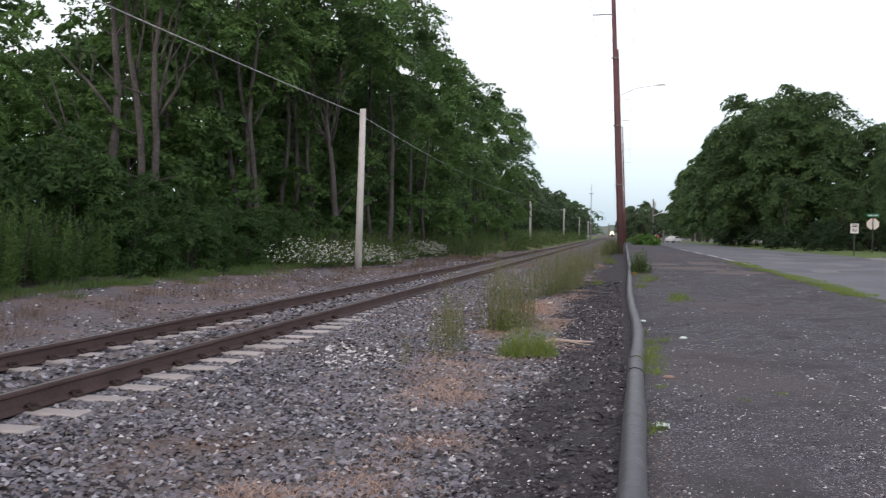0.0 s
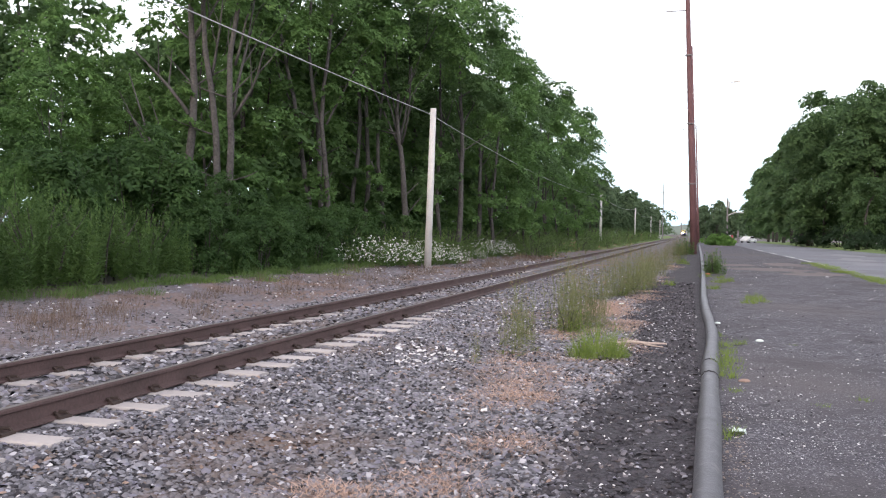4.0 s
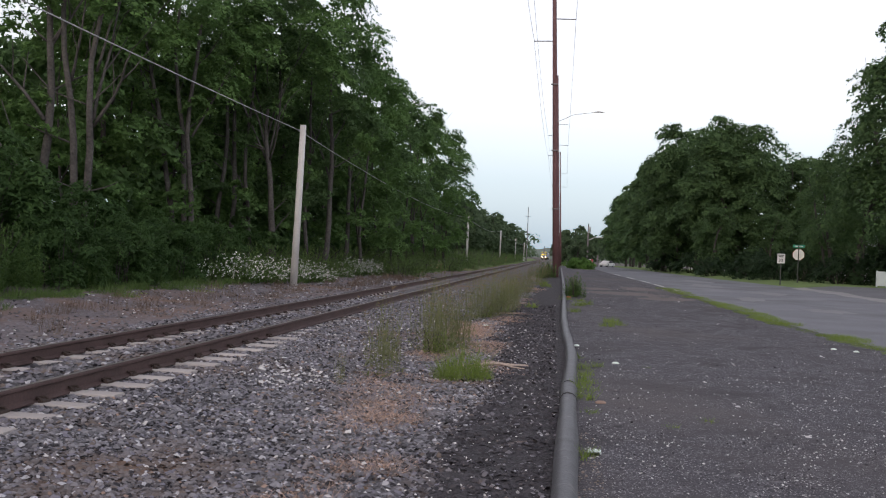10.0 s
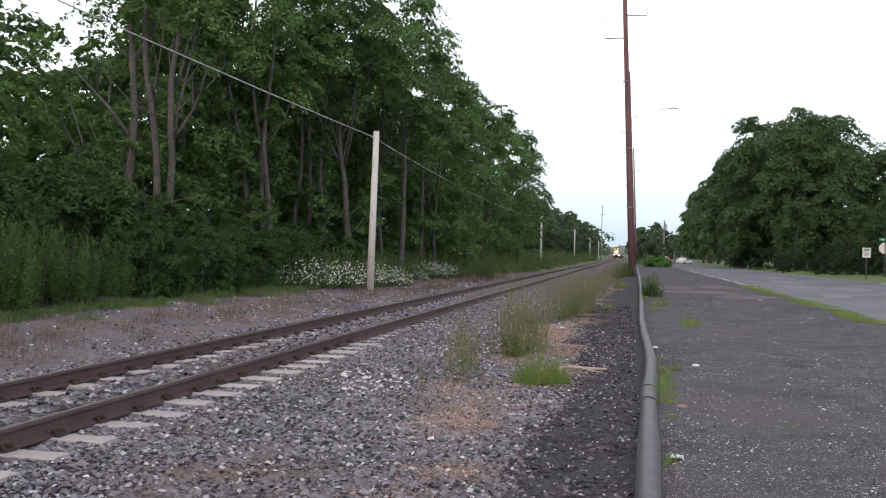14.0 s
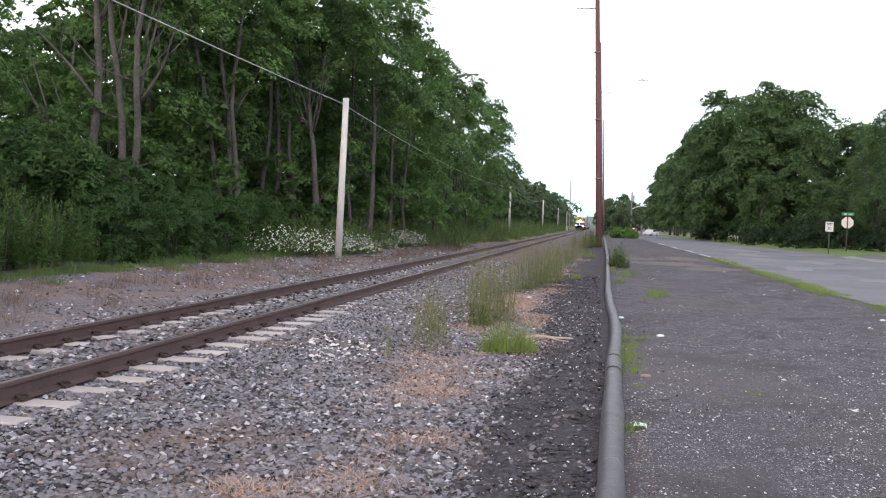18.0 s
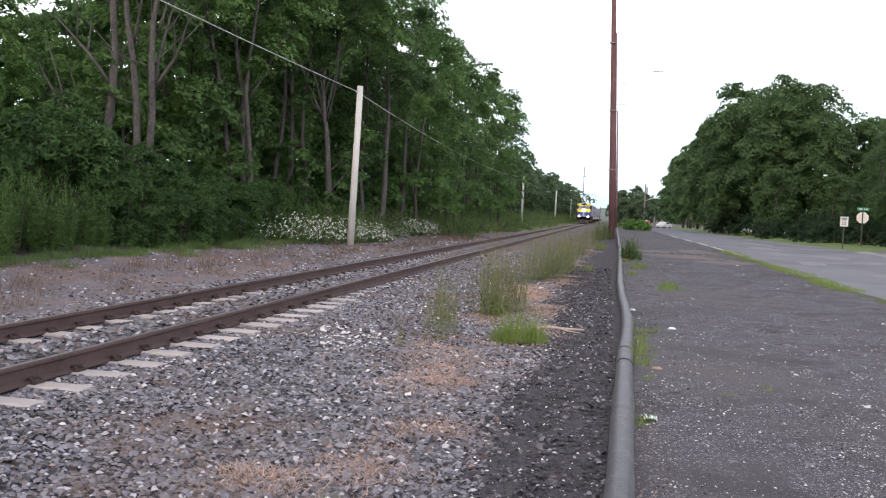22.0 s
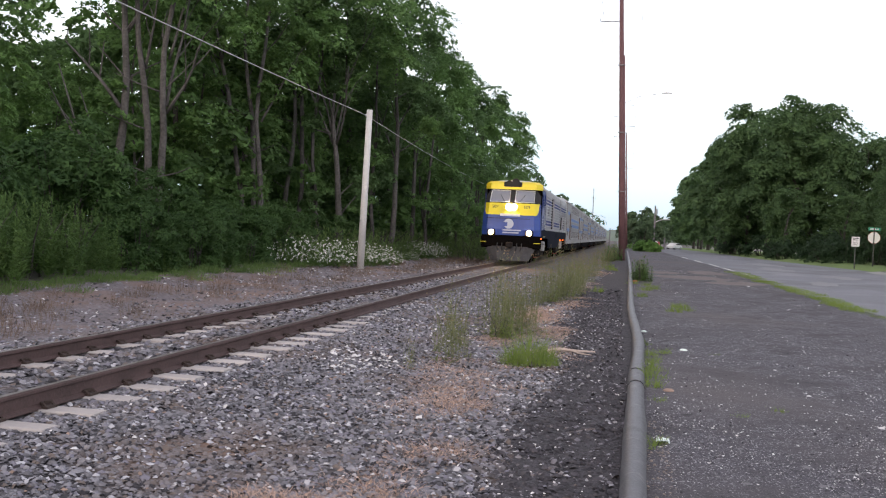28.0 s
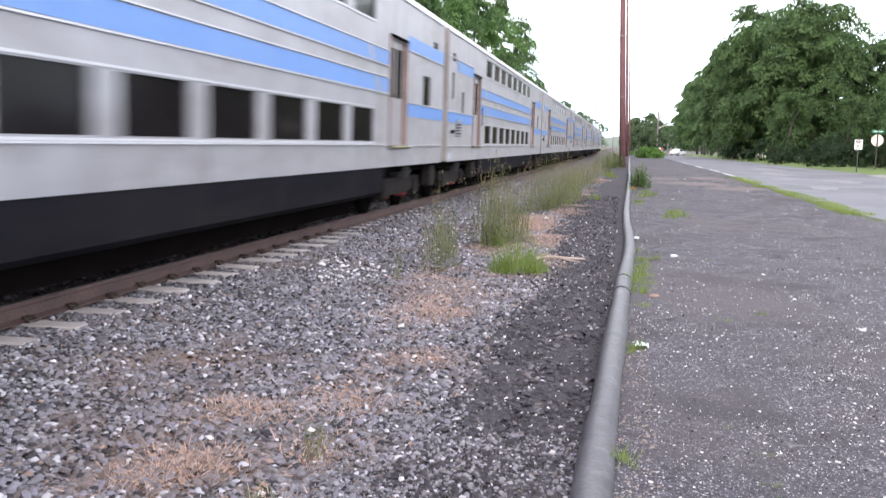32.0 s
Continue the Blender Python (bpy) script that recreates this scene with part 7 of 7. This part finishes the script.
    # pilot, coupler
    part("pilot", Geo().loft([[(-1.3, 0.25, 0.85), (-0.75, -0.02, 0.85), (0.75, -0.02, 0.85), (1.3, 0.25, 0.85), (1.3, 0.5, 0.85), (-1.3, 0.5, 0.85)], [(-0.95, 0.10, 0.14), (-0.55, -0.18, 0.14), (0.55, -0.18, 0.14), (0.95, 0.10, 0.14), (0.95, 0.4, 0.14), (-0.95, 0.4, 0.14)]]), M["pilot"], lo, "grey steel pilot plough")
    part("buffer_beam", Geo().box(-1.35, 1.35, 0.05, 0.5, 0.80, 1.40, 0.04), M["underframe"], lo)
    part("coupler", Geo().box(-0.16, 0.16, -0.45, 0.2, 0.78, 1.06, 0.05), M["grime"], lo, "rusty knuckle coupler")
    for x in (-0.62, -0.38, 0.36, 0.60):
        part("air_hose", Geo().tube([(x, 0.02, 1.0), (x * 1.02, -0.16, 0.85), (x * 0.9, -0.14, 0.62)], 0.028, 6), M["rubber"], lo, "black air hose")
    # cab sides, then the ribbed body
    for s in (-1, 1):
        lohi = lambda a, b: (min(s * a, s * b), max(s * a, s * b))
        cab = part("cab_side", walled(1.0, 3.02, 1.70, 3.78, s * 1.47, [(1.14, 1.80, 2.98, 3.52), (2.05, 2.85, 1.74, 3.60)]), M["nose_blue"], lo, "blue cab side")
        part("cab_window", Geo().box(*lohi(1.42, 1.44), 1.12, 1.82, 2.96, 3.54), M["glass"], cab)
        door = part("cab_door", Geo().box(*lohi(1.40, 1.425), 2.03, 2.87, 1.72, 3.62), M["cab_grey"], lo, "grey cab door")
        part("door_pane", Geo().box(*lohi(1.424, 1.43), 2.2, 2.7, 2.85, 3.4), M["glass"], door)
        for y in (2.0, 2.9):
            part("handrail", Geo().tube([(s * 1.52, y, 1.82), (s * 1.52, y, 3.0)], 0.018, 6), M["metal"], lo, "metal handrail")
        part("emblem", Geo().loft([[(s * xx, 1.45 + y * 0.9, 2.62 + z * 0.95) for y, z in disc] for xx in (1.472, 1.478)]), M["white_mark"], lo, "pale round emblem")
        for z in (2.28, 2.14):
            part("name_bar", Geo().box(*lohi(1.472, 1.478), 1.15, 1.85, z - 0.045, z + 0.045), M["white_mark"], lo, "pale bar of lettering")
        for z in (0.62, 1.0, 1.38):
            part("ladder_step", Geo().box(*lohi(1.36, 1.52), 2.15, 2.75, z, z + 0.035), M["step_yellow"] if z > 1.3 else M["grime"], lo, "narrow step below the cab door")
        for k in range(5):
            part("vent_slat", Geo().box(*lohi(1.47, 1.49), 1.15, 1.75, 1.78 + 0.06 * k, 1.80 + 0.06 * k), M["fluted"], lo)
        cuts = [(7.3, 9.35, 1.86, 3.66), (15.5, 18.1, 1.90, 2.76), (18.9, 20.6, 1.90, 2.80)]
        body = part("ribbed_side", walled(3.02, 22.25, 1.74, 3.82, s * 1.48, cuts, 0.09), M["fluted"], lo, "silver fluted body side")
        for a, b, c, d in cuts:
            gr = part("grille", Geo().box(*lohi(1.38, 1.40), a - 0.02, b + 0.02, c - 0.02, d + 0.02), M["rubber"], lo, "dark recessed grille")
            n = 4 if b - a < 2.2 else 5
            for k in range(1, n):
                y = a + (b - a) * k / n
                part("grille_bar", Geo().box(*lohi(1.40, 1.43), y - 0.025, y + 0.025, c, d), M["underframe"], gr)
        spans = ((3.10, 7.25), (9.40, 14.25), (15.45, 20.85))
        for k in range(12):
            z = 1.83 + 0.158 * k
            for a, b in spans:
                if a > 15 and z < 2.85:
                    bits = ((18.15, 18.85), (20.65, 20.85))
                else:
                    bits = ((a, b),)
                for p, q in bits:
                    if a < 5 and 2.5 < z < 3.1:
                        for p2, q2 in ((p, 4.75), (5.75, q)):
                            part("rib", Geo().box(*lohi(1.48, 1.535), p2, q2, z - 0.018, z + 0.018), M["rib"], body)
                    else:
                        part("rib", Geo().box(*lohi(1.48, 1.535), p, q, z - 0.018, z + 0.018), M["rib"], body)
        for z0, z1 in ((3.275, 3.395), (3.12, 3.235), (2.165, 2.28), (2.01, 2.125)):
            for a, b in spans:
                if a > 15 and z0 < 2.9:
                    a, b = 18.15, 18.85
                part("navy_stripe", Geo().box(*lohi(1.482, 1.488), a, b, z0, z1), M["stripe_navy"], lo, "navy blue painted stripe")
        part("filter_box", Geo().box(*lohi(1.48, 1.53), 4.8, 5.7, 2.56, 3.06, 0.01), M["silver"], lo, "silver hatch cover")
        part("panel_band", Geo().box(*lohi(1.48, 1.50), 14.3, 15.4, 1.78, 3.80, 0.005), M["silver"], lo, "plain silver panel")
        part("rear_panel", Geo().box(*lohi(1.48, 1.50), 20.95, 22.2, 1.78, 3.80, 0.005), M["silver"], lo, "plain silver end panel")
        sk = Geo().loft([[(s * x, y, z) for y, z in ((1.15, 1.30), (5.6, 1.30), (6.1, 0.76), (14.2, 0.76), (15.2, 1.30), (22.2, 1.30), (22.2, 1.735), (1.15, 1.735))] for x in (1.49, 1.42)])
        part("skirt", sk, M["skirt"], lo, "slate grey lower skirt")
        part("hatch", Geo().box(*lohi(1.49, 1.50), 11.8, 12.1, 1.40, 1.62), M["underframe"], lo)
        part("sand_tank", Geo().box(*lohi(1.22, 1.44), 3.4, 3.95, 0.62, 1.15, 0.06), M["tank"], lo, "pale grimy tank box")
        part("sand_tank", Geo().box(*lohi(1.22, 1.44), 18.0, 18.55, 0.62, 1.15, 0.06), M["tank"], lo, "pale grimy tank box")
        for y in (16.2, 19.2):
            part("side_lamp", Geo().box(*lohi(1.43, 1.50), y - 0.09, y + 0.09, 1.18, 1.25), M["amber"], lo, "lit amber side lamp")
        part("rear_step", Geo().box(*lohi(1.15, 1.45), 21.4, 22.1, 0.45, 1.30, 0.03), M["underframe"], lo)
    prof = shell_profile(1.48, 4.24)
    part("roof", Geo().loft([[(x, y, z) for x, z in prof] for y in (1.45, 8, 16, 22.25)]), M["silver_roof"], lo, "pale rounded metal roof", smooth=True)
    # black block in place of an unlit inside
    part("inner_core", Geo().box(-1.37, 1.37, 0.95, 22.2, 1.3, 3.75), M["underframe"], lo, "solid black core standing in for the unlit interior")
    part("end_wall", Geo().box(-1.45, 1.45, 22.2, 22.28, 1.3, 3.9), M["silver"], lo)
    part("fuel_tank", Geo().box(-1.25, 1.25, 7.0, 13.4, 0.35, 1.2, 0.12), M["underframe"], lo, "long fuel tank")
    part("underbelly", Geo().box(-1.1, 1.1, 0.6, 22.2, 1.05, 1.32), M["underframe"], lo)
    for y in (4.0, 18.2):
        bogie(lo, y, 0.50, 2.8)
        # black block added to fill and darken the gap between the wheels
        part("traction_motor", Geo().box(-0.62, 0.62, y - 1.7, y + 1.7, 0.28, 1.06, 0.05), M["underframe"], lo, "black block filling the gap between the wheels")
    for y in (9.0, 12.0, 17.5):
        part("roof_fan", Geo().tube([(0, y, 4.18), (0, y, 4.30)], 0.62, 20), M["skirt"], lo, "round roof fan housing")
    return lo


LOCO = locomotive()
LOCO.matrix_basis = pose(TRACK, 21.55, RAIL)
COACHES = [coach()]
for _ in range(7):
    COACHES.append(copy_thing(COACHES[0], pose(TRACK, 0, RAIL)))

NOSE_AT, SPEED, LOCO_LEN, COACH_LEN = 21.55, 24.7, 22.70, 25.65


def motions():
    """The train runs past at an even speed; its nose is abreast of NOSE_AT at 29 s."""
    for k, ob in enumerate([LOCO] + COACHES):
        back = 0 if k == 0 else LOCO_LEN + COACH_LEN * (k - 1)
        walk(ob, [(t, pose(TRACK, NOSE_AT - SPEED * (t - 29.0) + back, RAIL)) for t in range(0, 33)])


motions()
